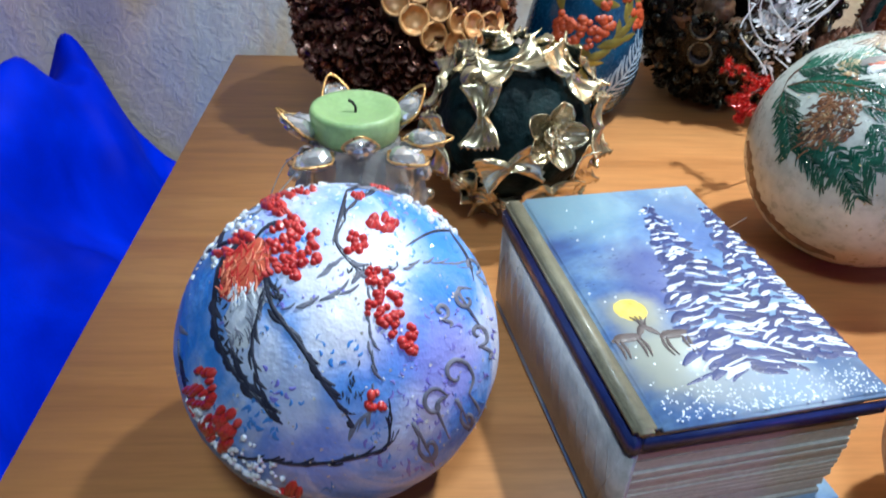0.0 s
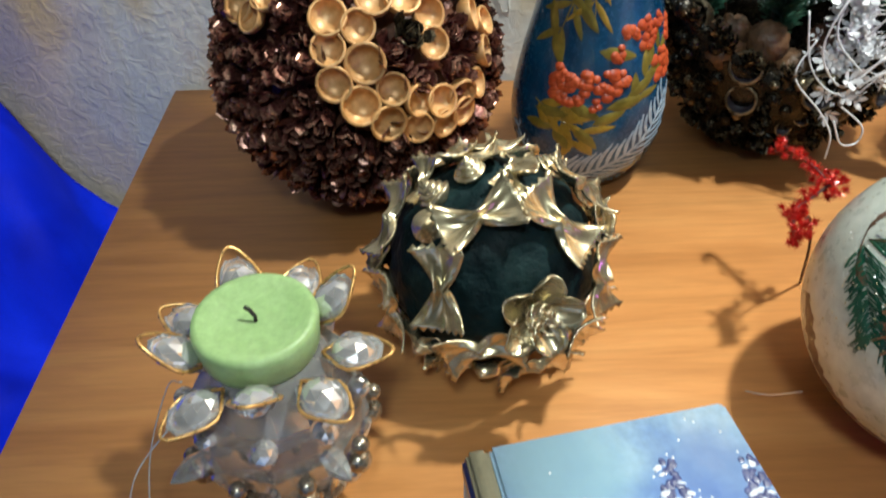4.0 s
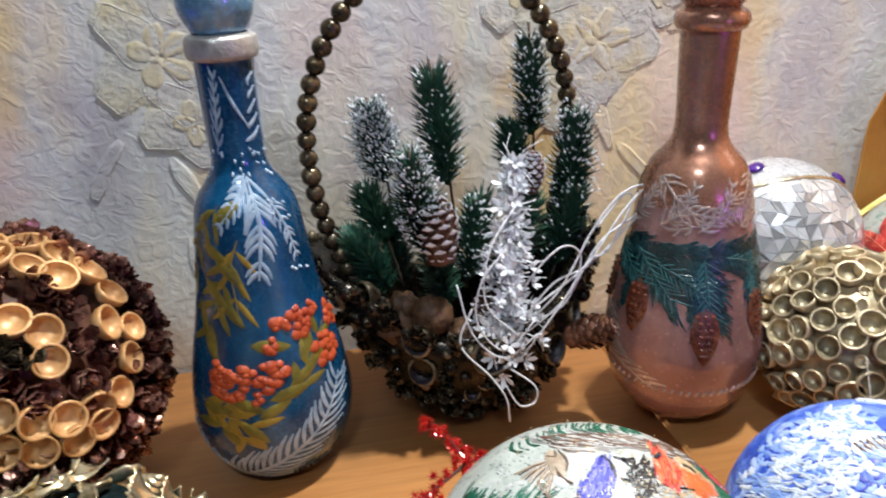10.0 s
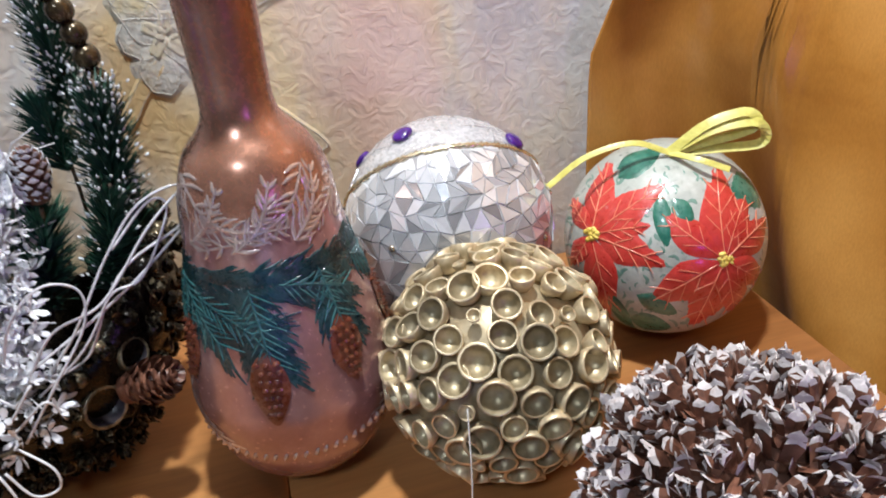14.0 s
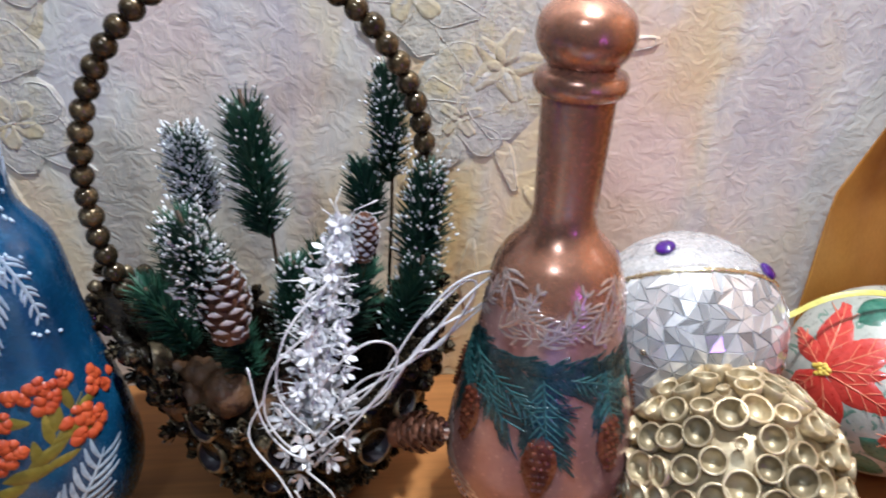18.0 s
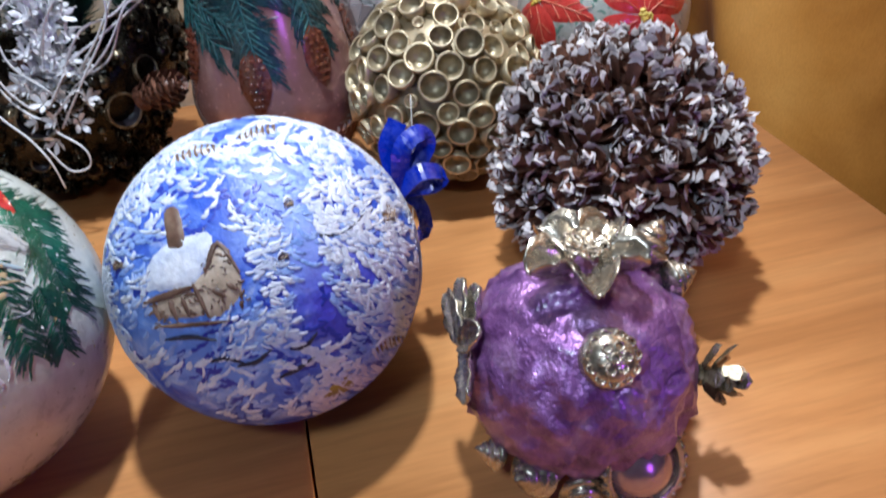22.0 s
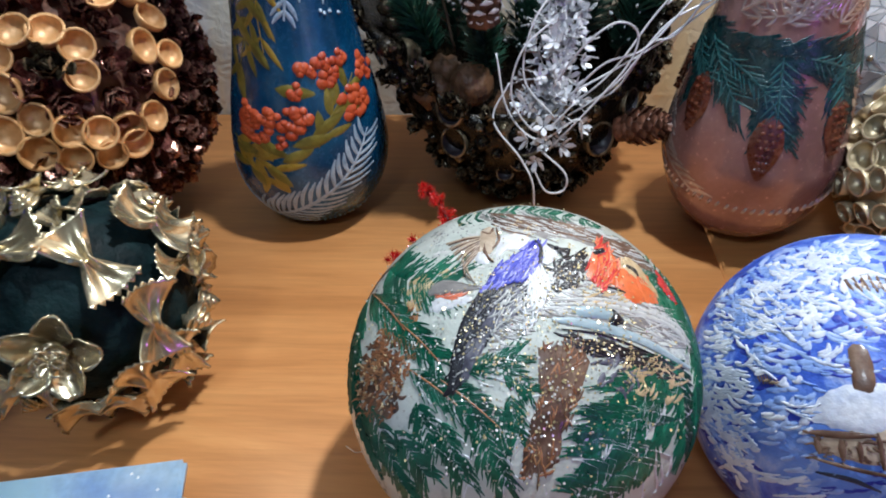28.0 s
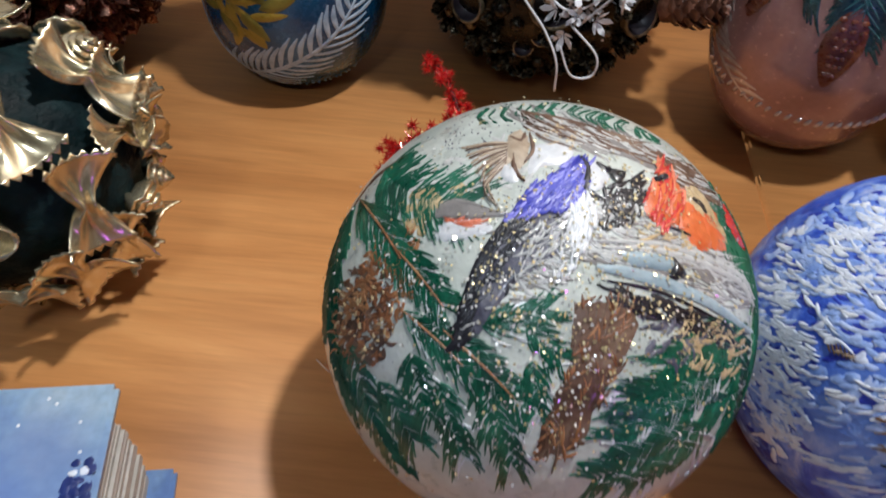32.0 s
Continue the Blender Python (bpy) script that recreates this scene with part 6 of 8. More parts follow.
for k in range(6):
    w = Matrix.Translation(d0 * (R + 0.012)) @ frame_at(d0, k * 1.047) @ Matrix.Translation((0.0035, 0, 0))
    bm = bmesh.new()
    add_tube(bm, [w @ Vector((0.0028 * math.cos(t * 0.7), 0.0028 * math.sin(t * 0.7), 0.0006 * t)) for t in range(10)], 0.0006, 5)
    part("pasta_ring", bm, M["gold"], pasta)
clear = [cv.on(a, b).normalized() for a, b in ((0.2, 0.08), (-0.75, -0.1), (0.75, -0.15), (-0.3, 0.1))]
for i, d in enumerate(fib_dirs(128, 0.7)):
    if d.z < -0.95 or any(d.dot(q) > 0.925 for q in near) or any(d.dot(q) > 0.965 for q in clear):
        continue
    tilt = (d + 0.5 * Vector((random.uniform(-1, 1), random.uniform(-1, 1), random.uniform(-1, 1)))).normalized()
    if i % 4 == 1:
        stick("pasta_snail", whorl, pasta, d * (R + 0.003), tilt, random.uniform(0, 6), random.uniform(0.8, 1.1))
    elif i % 4:
        stick("pasta_bow", bow, pasta, d * (R + 0.0015), tilt, random.uniform(0, 6), random.uniform(0.6, 0.85))
    else:
        stick("pasta_shell", shell, pasta, d * (R + 0.001), tilt, random.uniform(0, 6), random.uniform(0.8, 1.0))

# violet ornament
C, R = (0.590, 0.421, T + 0.0425), 0.0395
violet = thing("violet_ornament", C, "crumpled violet foil ball with gilded shells and an acorn", "ornament")
FOIL = paint("violet_foil_paint", [(0.10, 0.03, 0.14), (0.27, 0.12, 0.34), (0.48, 0.30, 0.56)], 35, 0.34, 0.5, 0.7, 0.002, 260, distort=2.0, coat=0.3, grit=0.4)
bm = bmesh.new()
bmesh.ops.create_icosphere(bm, subdivisions=5, radius=R)
for v in bm.verts:
    d = v.co.normalized()
    w = d + 0.3 * Vector((noise.noise(d * 3), noise.noise(d * 3 + Vector((9, 0, 0))), 0))
    cell = noise.voronoi(Vector((w.x * 5, w.y * 5, w.z * 1.5)))[0]
    fine = noise.voronoi(Vector((w.x * 11, w.y * 11, w.z * 6)))[0]
    v.co += d * (0.0055 * (min(0.6, cell[1] - cell[0]) - 0.3) + 0.0020 * noise.ridged_multi_fractal(Vector((w.x * 3.5, w.y * 3.5, w.z * 1.4)), 1.0, 2.0, 3, 1.0, 2.0) - 0.0012 * (min(0.5, fine[1] - fine[0]) - 0.3))
    v.co.z *= 0.94
part("foil_ball", bm, FOIL, violet)
cv = Canvas(C, R, (0.518, 0.246, 0.966), 3.7)
leaf = petal_shell("gilded_leaf", M["silver"], 0.0215, 0.0110, 0.0030)
d0 = cv.on(-0.90, 0.10).normalized()
for k, ang in enumerate((52, 84, 4, -62, 118)):
    m = frame_at(d0)
    x = m.to_3x3().inverted() @ (cv.right - d0 * cv.right.dot(d0))
    ob = new("gilded_leaf", leaf)
    ob.parent = violet
    ob.matrix_local = Matrix.Translation(d0 * (R + 0.0035 + 0.0012 * (k % 3))) @ frame_at(d0, math.atan2(x.y, x.x) + radians(ang)) @ Matrix.Rotation(0.12, 4, "Y")
d0 = cv.on(0.31, 0.06).normalized()
bm = bmesh.new()
add_lathe(bm, [(0.0118, -0.002), (0.0122, 0.001), (0.0108, 0.0042), (0.0075, 0.0066), (0.0035, 0.0078), (0.0001, 0.0082)], 28)
gem = part("dimpled_dome", bm, M["silver"], violet)
gem.matrix_local = Matrix.Translation(d0 * (R + 0.001)) @ frame_at(d0) @ Matrix.Diagonal((0.78, 0.78, 0.9, 1))
for r, n in ((0.0, 1), (0.0048, 6), (0.0092, 11)):
    for k in range(n):
        bm = bmesh.new()
        a = k * 6.283 / max(1, n)
        z = 0.0084 - 0.55 * (r / 0.0122) ** 2 * 0.0105
        add_tube(bm, [Vector((r * math.cos(a) + 0.0019 * math.cos(t * 0.7), r * math.sin(a) + 0.0019 * math.sin(t * 0.7), z)) for t in range(10)], 0.0006, 5)
        part("dome_ring", bm, M["silver"], gem)
top = cv.on(0.07, 0.80).normalized()
pet = petal_shell("gilded_shell", M["silver"], 0.0160, 0.0150, 0.0105)
for k in range(5):
    ob = new("gilded_shell", pet)
    ob.parent = violet
    ob.matrix_local = Matrix.Translation(top * (R + 0.004)) @ frame_at(top, k * 1.257 + 0.4) @ Matrix.Translation((0.0045, 0, -0.001)) @ Matrix.Rotation(-0.05, 4, "Y")
for k in range(6):
    w = Matrix.Translation(top * (R + 0.0115)) @ frame_at(top, k * 1.047) @ Matrix.Translation((0.0042, 0, 0))
    bm = bmesh.new()
    add_tube(bm, [w @ Vector((0.0034 * math.cos(t * 0.7), 0.0034 * math.sin(t * 0.7), 0.001 * math.sin(t))) for t in range(10)], 0.0007, 5)
    part("wire_loop", bm, M["silver"], violet)
snail = snail_mesh("snail_shell", M["silver"], 0.0086, 0.0112)
for x, y, z, dx, dy, dz, s in ((-0.024, -0.030, -0.022, -0.5, -0.4, 0.4, 1.0), (-0.008, -0.036, -0.028, -0.1, -0.8, -0.1, 0.95), (-0.036, -0.020, -0.020, -0.9, 0.1, 0.4, 0.7), (0.028, 0.014, 0.034, 0.5, 0.2, 0.7, 1.05), (0.038, 0.010, 0.022, 0.9, 0.1, 0.1, 0.9), (0.032, -0.012, -0.034, 0.8, -0.4, 0.2, 0.8), (0.0, 0.034, -0.035, 0.2, 0.9, 0.1, 0.9), (-0.028, 0.024, -0.034, -0.6, 0.6, 0.1, 0.9)):
    stick("snail_shell", snail, violet, (x * 0.93, y * 0.93, z), (dx, dy, dz), 0.5, s)
cap = cup_mesh("acorn_cap", [M["silver"], M["silver"]], 0.0128, 0.7, 24)
cap_ob = stick("acorn_cap", cap, violet, (0.012, -0.036, -0.018), (0.15, -0.85, 0.35), 0, 1.15, "gilded acorn cap")
bm = bmesh.new()
add_lathe(bm, [(0.0104, -0.002), (0.0096, 0.0015), (0.0068, 0.0042), (0.003, 0.0056), (0.0001, 0.006)], 24)
part("acorn_nut", bm, paint("rose_silver_paint", [(0.36, 0.22, 0.28), (0.55, 0.42, 0.44)], 60, 0.22, 0.7, 0, coat=0.4, grit=0.2), cap_ob, "rose-silver painted acorn")
for k in range(26):
    a = k * 6.283 / 26
    bm = bmesh.new()
    add_tube(bm, [Vector((0.0129 * math.cos(a), 0.0129 * math.sin(a), 0.0024)), Vector((0.0132 * math.cos(a + 0.12), 0.0132 * math.sin(a + 0.12), -0.001))], 0.0009, 5)
    part("cap_ridge", bm, M["silver"], cap_ob)
d0 = Vector((0.92, -0.35, -0.05)).normalized()
stick("small_cone", rosette_mesh("small_cone", [M["ring_bronze"], M["silver"]], 0.0115, 0.008, ((4, 0.5, 1.1), (6, 0.9, 0.75), (7, 1.05, 0.35), (7, 0.95, 0.0)), 9), violet, d0 * (R + 0.004), d0, 0, 1.0, "small gilded cone")
flakes("glitter", violet, R, 60, 0.0008, M["glitter"])

# mosaic jar
C = (0.5765, 0.732, T)
jar = thing("mosaic_jar", C, "round jar with mirror mosaic, gold band and violet gems", "jar")
ZC, RJ = 0.0877, 0.0585


def jar_r(z):
    if z >= ZC:
        return math.sqrt(max(0.0, RJ ** 2 - (z - ZC) ** 2))
    return RJ * math.sqrt(max(0.0, 1 - ((ZC - z) / 0.098) ** 2.2))


GROUT = paint("white_silver_grout", [(0.58, 0.59, 0.60), (0.72, 0.73, 0.75)], 120, 0.4, 0.1, 0.5)
LEAN_AXIS = Vector((0, 0.755, 0.655))  # the lid leans back towards the wall
CAP = radians(73)
LID = Matrix.Translation((0, 0, ZC)) @ frame_at(LEAN_AXIS)
bm = bmesh.new()
add_lathe(bm, [(jar_r(ZC * k / 16), ZC * k / 16) for k in range(17)] + [(RJ * math.cos(k * 0.15), ZC + RJ * math.sin(k * 0.15)) for k in range(1, 11)], 48, None, 0, True)
part("jar_body", bm, GROUT, jar)
bm = bmesh.new()
add_lathe(bm, [((RJ + 0.0005) * math.sin(CAP * (1 - k / 12) + 0.0005), (RJ + 0.0005) * math.cos(CAP * (1 - k / 12) + 0.0005)) for k in range(13)], 48, LID)
lid = part("lid", bm, paint("frosted_silver_lid", [(0.50, 0.50, 0.52), (0.64, 0.64, 0.66)], 90, 0.28, 0.25, 0.6, coat=0.4), jar, "frosted glittering dome lid")
bm = bmesh.new()
for q in (0.0, math.pi):
    add_tube(bm, [LID @ Vector((RJ * math.sin(CAP) * 1.012 * math.cos(t * 0.0436), RJ * math.sin(CAP) * 1.012 * math.sin(t * 0.0436), RJ * math.cos(CAP) + 0.0009 * math.sin(t * 2.1 + q))) for t in range(145)], 0.0011, 5)
part("gold_band", bm, M["gold"], jar, "narrow twisted gold cord band")
# Pale tile colour that varies by tile stands in for a bright room's reflection.
MIRROR = paint("mirror_tile", [(0.68, 0.70, 0.74), (0.86, 0.87, 0.90)], 60, 0.16, 0.45, 0.0, vary=0.55, grit=0.2)
levels = [ZC + RJ * math.sin(radians(e)) for e in (80, 71, 62, 53, 45, 37, 29, 21, 13, 5)] + [ZC - 0.0085 * k for k in range(1, 9)]
rows, around = len(levels) - 1, 40
spot = {}
for i in range(rows + 1):
    for k in range(around):
        z = levels[i] + (random.uniform(-0.0016, 0.0016) if 0 < i < rows else 0)
        a = 6.2832 * (k + 0.5 * (i % 2) + random.uniform(-0.28, 0.28)) / around
        spot[i, k] = Vector((jar_r(z) * math.cos(a), jar_r(z) * math.sin(a), z))


def tile_into(bm, corners):
    """A thin flat tile with bevelled rim between its corners."""
    mid = sum(corners, Vector()) / len(corners)
    nrm = (corners[1] - corners[0]).cross(corners[2] - corners[0]).normalized()
    if nrm.dot(Vector((mid.x, mid.y, (mid.z - ZC)))) < 0:
        nrm, corners = -nrm, corners[::-1]
    nrm = (nrm + 0.05 * Vector((random.uniform(-1, 1), random.uniform(-1, 1), random.uniform(-1, 1)))).normalized()
    flat = [mid + (p - mid) - nrm * (p - mid).dot(nrm) for p in corners]
    lo = [bm.verts.new(mid + (p - mid) * 0.95 - nrm * 0.0006) for p in flat]
    hi = [bm.verts.new(mid + (p - mid) * 0.91 + nrm * 0.0009) for p in flat]
    bm.faces.new(hi)
    for q in range(len(lo)):
        bm.faces.new((lo[q], lo[(q + 1) % len(lo)], hi[(q + 1) % len(lo)], hi[q]))


rest = bmesh.new()
for i in range(rows):
    for k in range(around):
        k2 = (k + 1) % around
        a, b, c, d = spot[i, k], spot[i, k2], spot[i + 1, k2], spot[i + 1, k]
        mid = (a + b + c + d) / 4 - Vector((0, 0, ZC))
        if mid.normalized().dot(LEAN_AXIS) > 0.262 and mid.z > -0.02:
            continue
        q = random.random()
        sets = [[a, b, c], [a, c, d]] if q < 0.38 else ([[a, b, d], [b, c, d]] if q < 0.76 else [[a, b, c, d]])
        for cs in sets:
            if (a + b + c + d).y < -0.06 and (a + c).z > 0.12:
                bm = bmesh.new()
                tile_into(bm, cs)
                part("mirror_tile", bm, MIRROR, jar, "", False)
            else:
                tile_into(rest, cs)
top_spot = {}
for i in range(6):
    for k in range(22):
        e = radians(19 + 13 * i + (random.uniform(-3, 3) if 0 < i < 5 else 0))
        a = 6.2832 * (k + 0.5 * (i % 2) + random.uniform(-0.3, 0.3)) / 22
        top_spot[i, k] = LID @ Vector((RJ * math.cos(e) * math.cos(a), RJ * math.cos(e) * math.sin(a), RJ * math.sin(e)))
facets = bmesh.new()
for i in range(5):
    for k in range(22):
        a, b, c, d = top_spot[i, k], top_spot[i, (k + 1) % 22], top_spot[i + 1, (k + 1) % 22], top_spot[i + 1, k]
        tile_into(facets, [a, b, c])
        tile_into(facets, [a, c, d])
FACET = paint("frosted_glass_facet", [(0.44, 0.44, 0.46), (0.64, 0.64, 0.66)], 90, 0.14, 0.3, 0.0, grit=0.3, coat=0.5)
tagged(part("glass_facet_cover", facets, FACET, jar, "frosted glass facets", False), kind="stuff")
tagged(part("mirror_tiling", rest, MIRROR, jar, "", False), kind="stuff")
gemm = link_mesh("violet_gem", rough_ball(0.0052, 0.0, 1, 20, 0.45), M["purple_gem"])
for x, y, z in ((-0.35, -0.05, 0.93), (0.62, -0.16, 0.76), (0.15, 0.80, 0.58), (-0.70, 0.45, 0.55)):
    d = Vector((x, y, z)).normalized()
    stick("violet_gem", gemm, lid, Vector((0, 0, ZC)) + d * (RJ + 0.0018), d, 0, 1.15)
stud = link_mesh("steel_stud", rough_ball(0.0020, 0.0, 1, 12), M["silver"])
for k in range(12):
    a = radians(-100 + k * 30)
    z = 0.088 + 0.012 * (k % 2)
    stick("steel_stud", stud, jar, (jar_r(z) * math.cos(a), jar_r(z) * math.sin(a), z), (math.cos(a), math.sin(a), 0), 0, 1.0)
flakes("glitter", jar, RJ, 240, 0.0010, M["glitter"], lambda d: d.z > 0.5, (0, 0, ZC))

# ---- candle in a glass holder ----
random.seed(31)
HX, HY = 0.077, 0.420
holder = thing("candle_holder", (HX, HY, T), "faceted glass candle holder with beads and gold wire petals", "candle holder")
bm = bmesh.new()
VASE = [(0.018, 0.002), (0.023, 0.006), (0.0310, 0.026), (0.0360, 0.046), (0.0335, 0.060), (0.0260, 0.073), (0.021, 0.0798)]
add_lathe(bm, VASE + [(0.018, 0.0798), (0.018, 0.052), (0.0001, 0.050)], 9)
part("glass_body", bm, M["glass"], holder, "grey faceted glass body", False)
bm = bmesh.new()
add_lathe(bm, [(0.0, 0.0), (0.025, 0.0), (0.026, 0.004), (0.020, 0.006), (0.0, 0.006)], 24)
part("foot", bm, M["silver"], holder)
bm = bmesh.new()
bmesh.ops.create_icosphere(bm, subdivisions=2, radius=0.0044)
GLINT_GLASS = paint("cut_crystal", [(0.62, 0.62, 0.64), (0.86, 0.86, 0.88)], 90, 0.08, 0.75, 0, grit=0.2)
bead = link_mesh("glass_bead", bm, GLINT_GLASS, False)
steel = link_mesh("steel_bead", rough_ball(0.0046, 0.0002, 6, 16), M["silver"])
def vase_at(a, z, out=0.0):
    """A place on the outside of the glass body, at an angle and a height."""
    for (r0, z0), (r1, z1) in zip(VASE, VASE[1:]):
        if z0 <= z <= z1:
            r = r0 + (r1 - r0) * (z - z0) / (z1 - z0) + out
            return Vector((r * math.cos(a), r * math.sin(a), z))


bm = bmesh.new()
add_lathe(bm, [(0.0001, 0.0), (0.0040, 0.004), (0.0050, 0.009), (0.0030, 0.015), (0.0001, 0.019)], 6)
shard = link_mesh("glass_shard", bm, M["glass"], False)
for k in range(9):
    a = k * 6.283 / 9 + 0.3
    d = (math.cos(a), math.sin(a), 0)
    stick("steel_bead", steel, holder, vase_at(a, 0.030, 0.003), d, 0, 1.15)
    stick("glass_bead", bead, holder, vase_at(a, 0.018, 0.002), d, 0, random.uniform(0.8, 1.1))
    stick("steel_bead", steel, holder, vase_at(a, 0.042, 0.002), d, 0, 0.8)
    if k % 2:
        stick("glass_shard", shard, holder, vase_at(a + 0.3, 0.050, -0.004), (math.cos(a + 0.3), math.sin(a + 0.3), 0.15), random.uniform(0, 3), 1.0)
    stick("glass_bead", bead, holder, vase_at(a + 0.35, 0.062, 0.001), (math.cos(a), math.sin(a), 0.4), random.uniform(0, 3), random.uniform(0.9, 1.3))
    bm = bmesh.new()
    add_tube(bm, [vase_at(a + 0.35, z, 0.0006) for z in (0.010, 0.020, 0.030, 0.040)], 0.0018, 6)
    part("glass_rod", bm, M["glass"], holder)
drop = petal_shell("glass_drop", M["glass"], 0.017, 0.011, 0.003)
for k in range(9):
    a = k * 6.283 / 9
    m = Matrix.Rotation(a, 4, "Z") @ Matrix.Translation((0.021, 0, 0.078)) @ Matrix.Diagonal((1.3, 1.4, 1.4, 1)) @ Matrix.Rotation(0.15 - 0.65 * (k % 2), 4, "Y")
    ob = new("glass_drop", drop)
    ob.parent, ob.matrix_local = holder, m
    gem = new("glass_bead", bead)
    gem.parent, gem.matrix_local = holder, m @ Matrix.Translation((0.009, 0, 0.003)) @ Matrix.Diagonal((1.5, 1.2, 0.8, 1))
    bm = bmesh.new()
    w = 0.0062
    add_tube(bm, [m @ Vector(p) for p in curve_pts([(0, 0, 0.001), (0.008, w, 0.003), (0.016, w * 0.6, 0.005), (0.020, 0, 0.006), (0.016, -w * 0.6, 0.005), (0.008, -w, 0.003), (0, 0, 0.001)], 3)], 0.0007, 5)
    part("wire_petal", bm, M["gold_wire"], holder, "copper-gold wire petal")
candle = thing("tealight_candle", (0.075, 0.4225, T + 0.0800), "pale green round candle with a short black wick", "candle")
bm = bmesh.new()
add_lathe(bm, [(0.0001, 0), (0.0212, 0), (0.0220, 0.002), (0.0230, 0.0125), (0.0222, 0.0150), (0.0200, 0.0152), (0.0160, 0.0132), (0.008, 0.0122), (0.0001, 0.0120)], 48)
part("wax_body", bm, M["wax"], candle)
bm = bmesh.new()
add_tube(bm, [(0, 0, 0.010), (0.0002, 0.0004, 0.0145), (-0.0015, 0.001, 0.017), (-0.0035, 0.0018, 0.0175)], 0.0008, 6)
part("wick", bm, M["wick"], candle)

# ---- book-shaped box ----
class Flat(Canvas):
    """Paint in relief on a level top, in metres."""

    def __init__(self, z):
        self.z = z

    def on(self, a, b, lift=0.0):
        return Vector((a, b, self.z + lift))


book = thing("book_box", (0.2185, 0.332, T), "blue book-shaped box painted with snowy spruces and a moonlit sky", "box", "", 15.4)
SKY = paint("misty_blue_paint", [(0.09, 0.14, 0.42), (0.17, 0.29, 0.60), (0.36, 0.53, 0.73), (0.56, 0.67, 0.76)], 17, 0.4, 0, 0.15, distort=0.5, coat=0.25)
NAVY = paint("navy_edge_paint", [(0.008, 0.016, 0.10), (0.02, 0.04, 0.20)], 60, 0.4, coat=0.2)
KHAKI = paint("khaki_hinge_paint", [(0.15, 0.14, 0.095), (0.26, 0.245, 0.17)], 60, 0.45, coat=0.2)
SPINE = paint("grey_lattice_paint", [(0.36, 0.37, 0.40), (0.54, 0.54, 0.56)], 70, 0.45, 0, 0.4)
PAGE = paint("aged_page_edge", [(0.42, 0.40, 0.36), (0.58, 0.56, 0.52)], 40, 0.7, 0, 0.2, stretch=(1, 1, 30))
HW, HD = 0.0488, 0.074
bm = bmesh.new()
rbox(bm, (-HW + 0.0085, -HD, 0.0600), (HW, HD, 0.0650), 0.0016)
cover = part("top_cover", bm, SKY, book)
bm = bmesh.new()
rbox(bm, (-HW, -HD, 0.0600), (-HW + 0.0083, HD, 0.0648), 0.0016)
part("hinge_strip", bm, KHAKI, book, "khaki strip along the hinge")
bm = bmesh.new()
rbox(bm, (-HW - 0.001, -HD, 0.0520), (-HW + 0.004, HD, 0.0598), 0.001)
part("navy_band", bm, NAVY, book)
bm = bmesh.new()
rbox(bm, (-HW - 0.0005, -HD, 0.0052), (-HW + 0.004, HD, 0.0518), 0.0016)
spine = part("spine", bm, SPINE, book, "grey spine with a raised lattice")
bm = bmesh.new()
rbox(bm, (-HW, -HD, 0.0), (HW + 0.003, HD, 0.0050), 0.0016)
part("bottom_cover", bm, SKY, book)
bm = bmesh.new()
rbox(bm, (-HW + 0.004, -HD - 0.0003, 0.0540), (HW, -HD + 0.0012, 0.0599), 0.0004)
part("navy_edge", bm, NAVY, book)
bm = bmesh.new()
for k in range(26):
    z0 = 0.0052 + k * 0.0021
    q = random.uniform(0, 0.0014)
    rbox(bm, (-HW + 0.0042, -HD + 0.004 + q, z0), (HW - 0.006 + random.uniform(-0.0008, 0.0008) + 0.003 * math.sin(k * 0.12), HD - 0.004 - q, z0 + 0.00185), 0)
tagged(part("page_block", bm, PAGE, book, "grooved cream page block", False), kind="stuff")
fl = Flat(0.0650)
COVER_PAINT = paint("misty_sky_paint", [(0.09, 0.14, 0.42), (0.17, 0.29, 0.60), (0.36, 0.53, 0.73), (0.50, 0.62, 0.74)], 17, 0.4, 0, 0.15, distort=0.5, coat=0.25)
wash(COVER_PAINT, [((x, y, 0.065), r, c, q) for x, y, r, c, q in ((-0.002, 0.006, 0.032, (0.09, 0.09, 0.30), 0.75), (0.03, 0.045, 0.03, (0.12, 0.20, 0.48), 0.7), (-0.018, 0.058, 0.034, (0.34, 0.54, 0.66), 0.8), (0.036, -0.062, 0.022, (0.08, 0.11, 0.28), 0.6), (-0.0245, -0.018, 0.018, (0.66, 0.62, 0.42), 0.75), (-0.022, -0.046, 0.026, (0.66, 0.66, 0.54), 0.95), (-0.006, -0.058, 0.022, (0.56, 0.60, 0.62), 0.8), (0.016, -0.066, 0.02, (0.45, 0.54, 0.66), 0.7))], 0.005, 120)
cover.data.materials[0] = COVER_PAINT
painted("moon", cover, YELLOW_P, lambda bm: (fl.blob(bm, [(-0.0245 + 0.0074 * math.cos(k * 0.524), -0.0160 + 0.0074 * math.sin(k * 0.524)) for k in range(12)], 0.0001, 4, 0, 0.0003),), "yellow moon and its glow")
painted("mist", cover, NAVY, lambda bm: [fl.stroke(bm, [(x, y), (x + q, y + q * 0.4), (x + 2 * q, y)], q * 0.7, 0.00005) for x, y, q in [(random.gauss(-0.012, 0.013), random.gauss(0.008, 0.013), random.uniform(0.0005, 0.0014)) for _ in range(60)] if x > -0.038], "dark blue cloud marks")
DEER_P = paint("grey_brown_deer_paint", [(0.07, 0.05, 0.05), (0.13, 0.10, 0.10)], 120, 0.5)
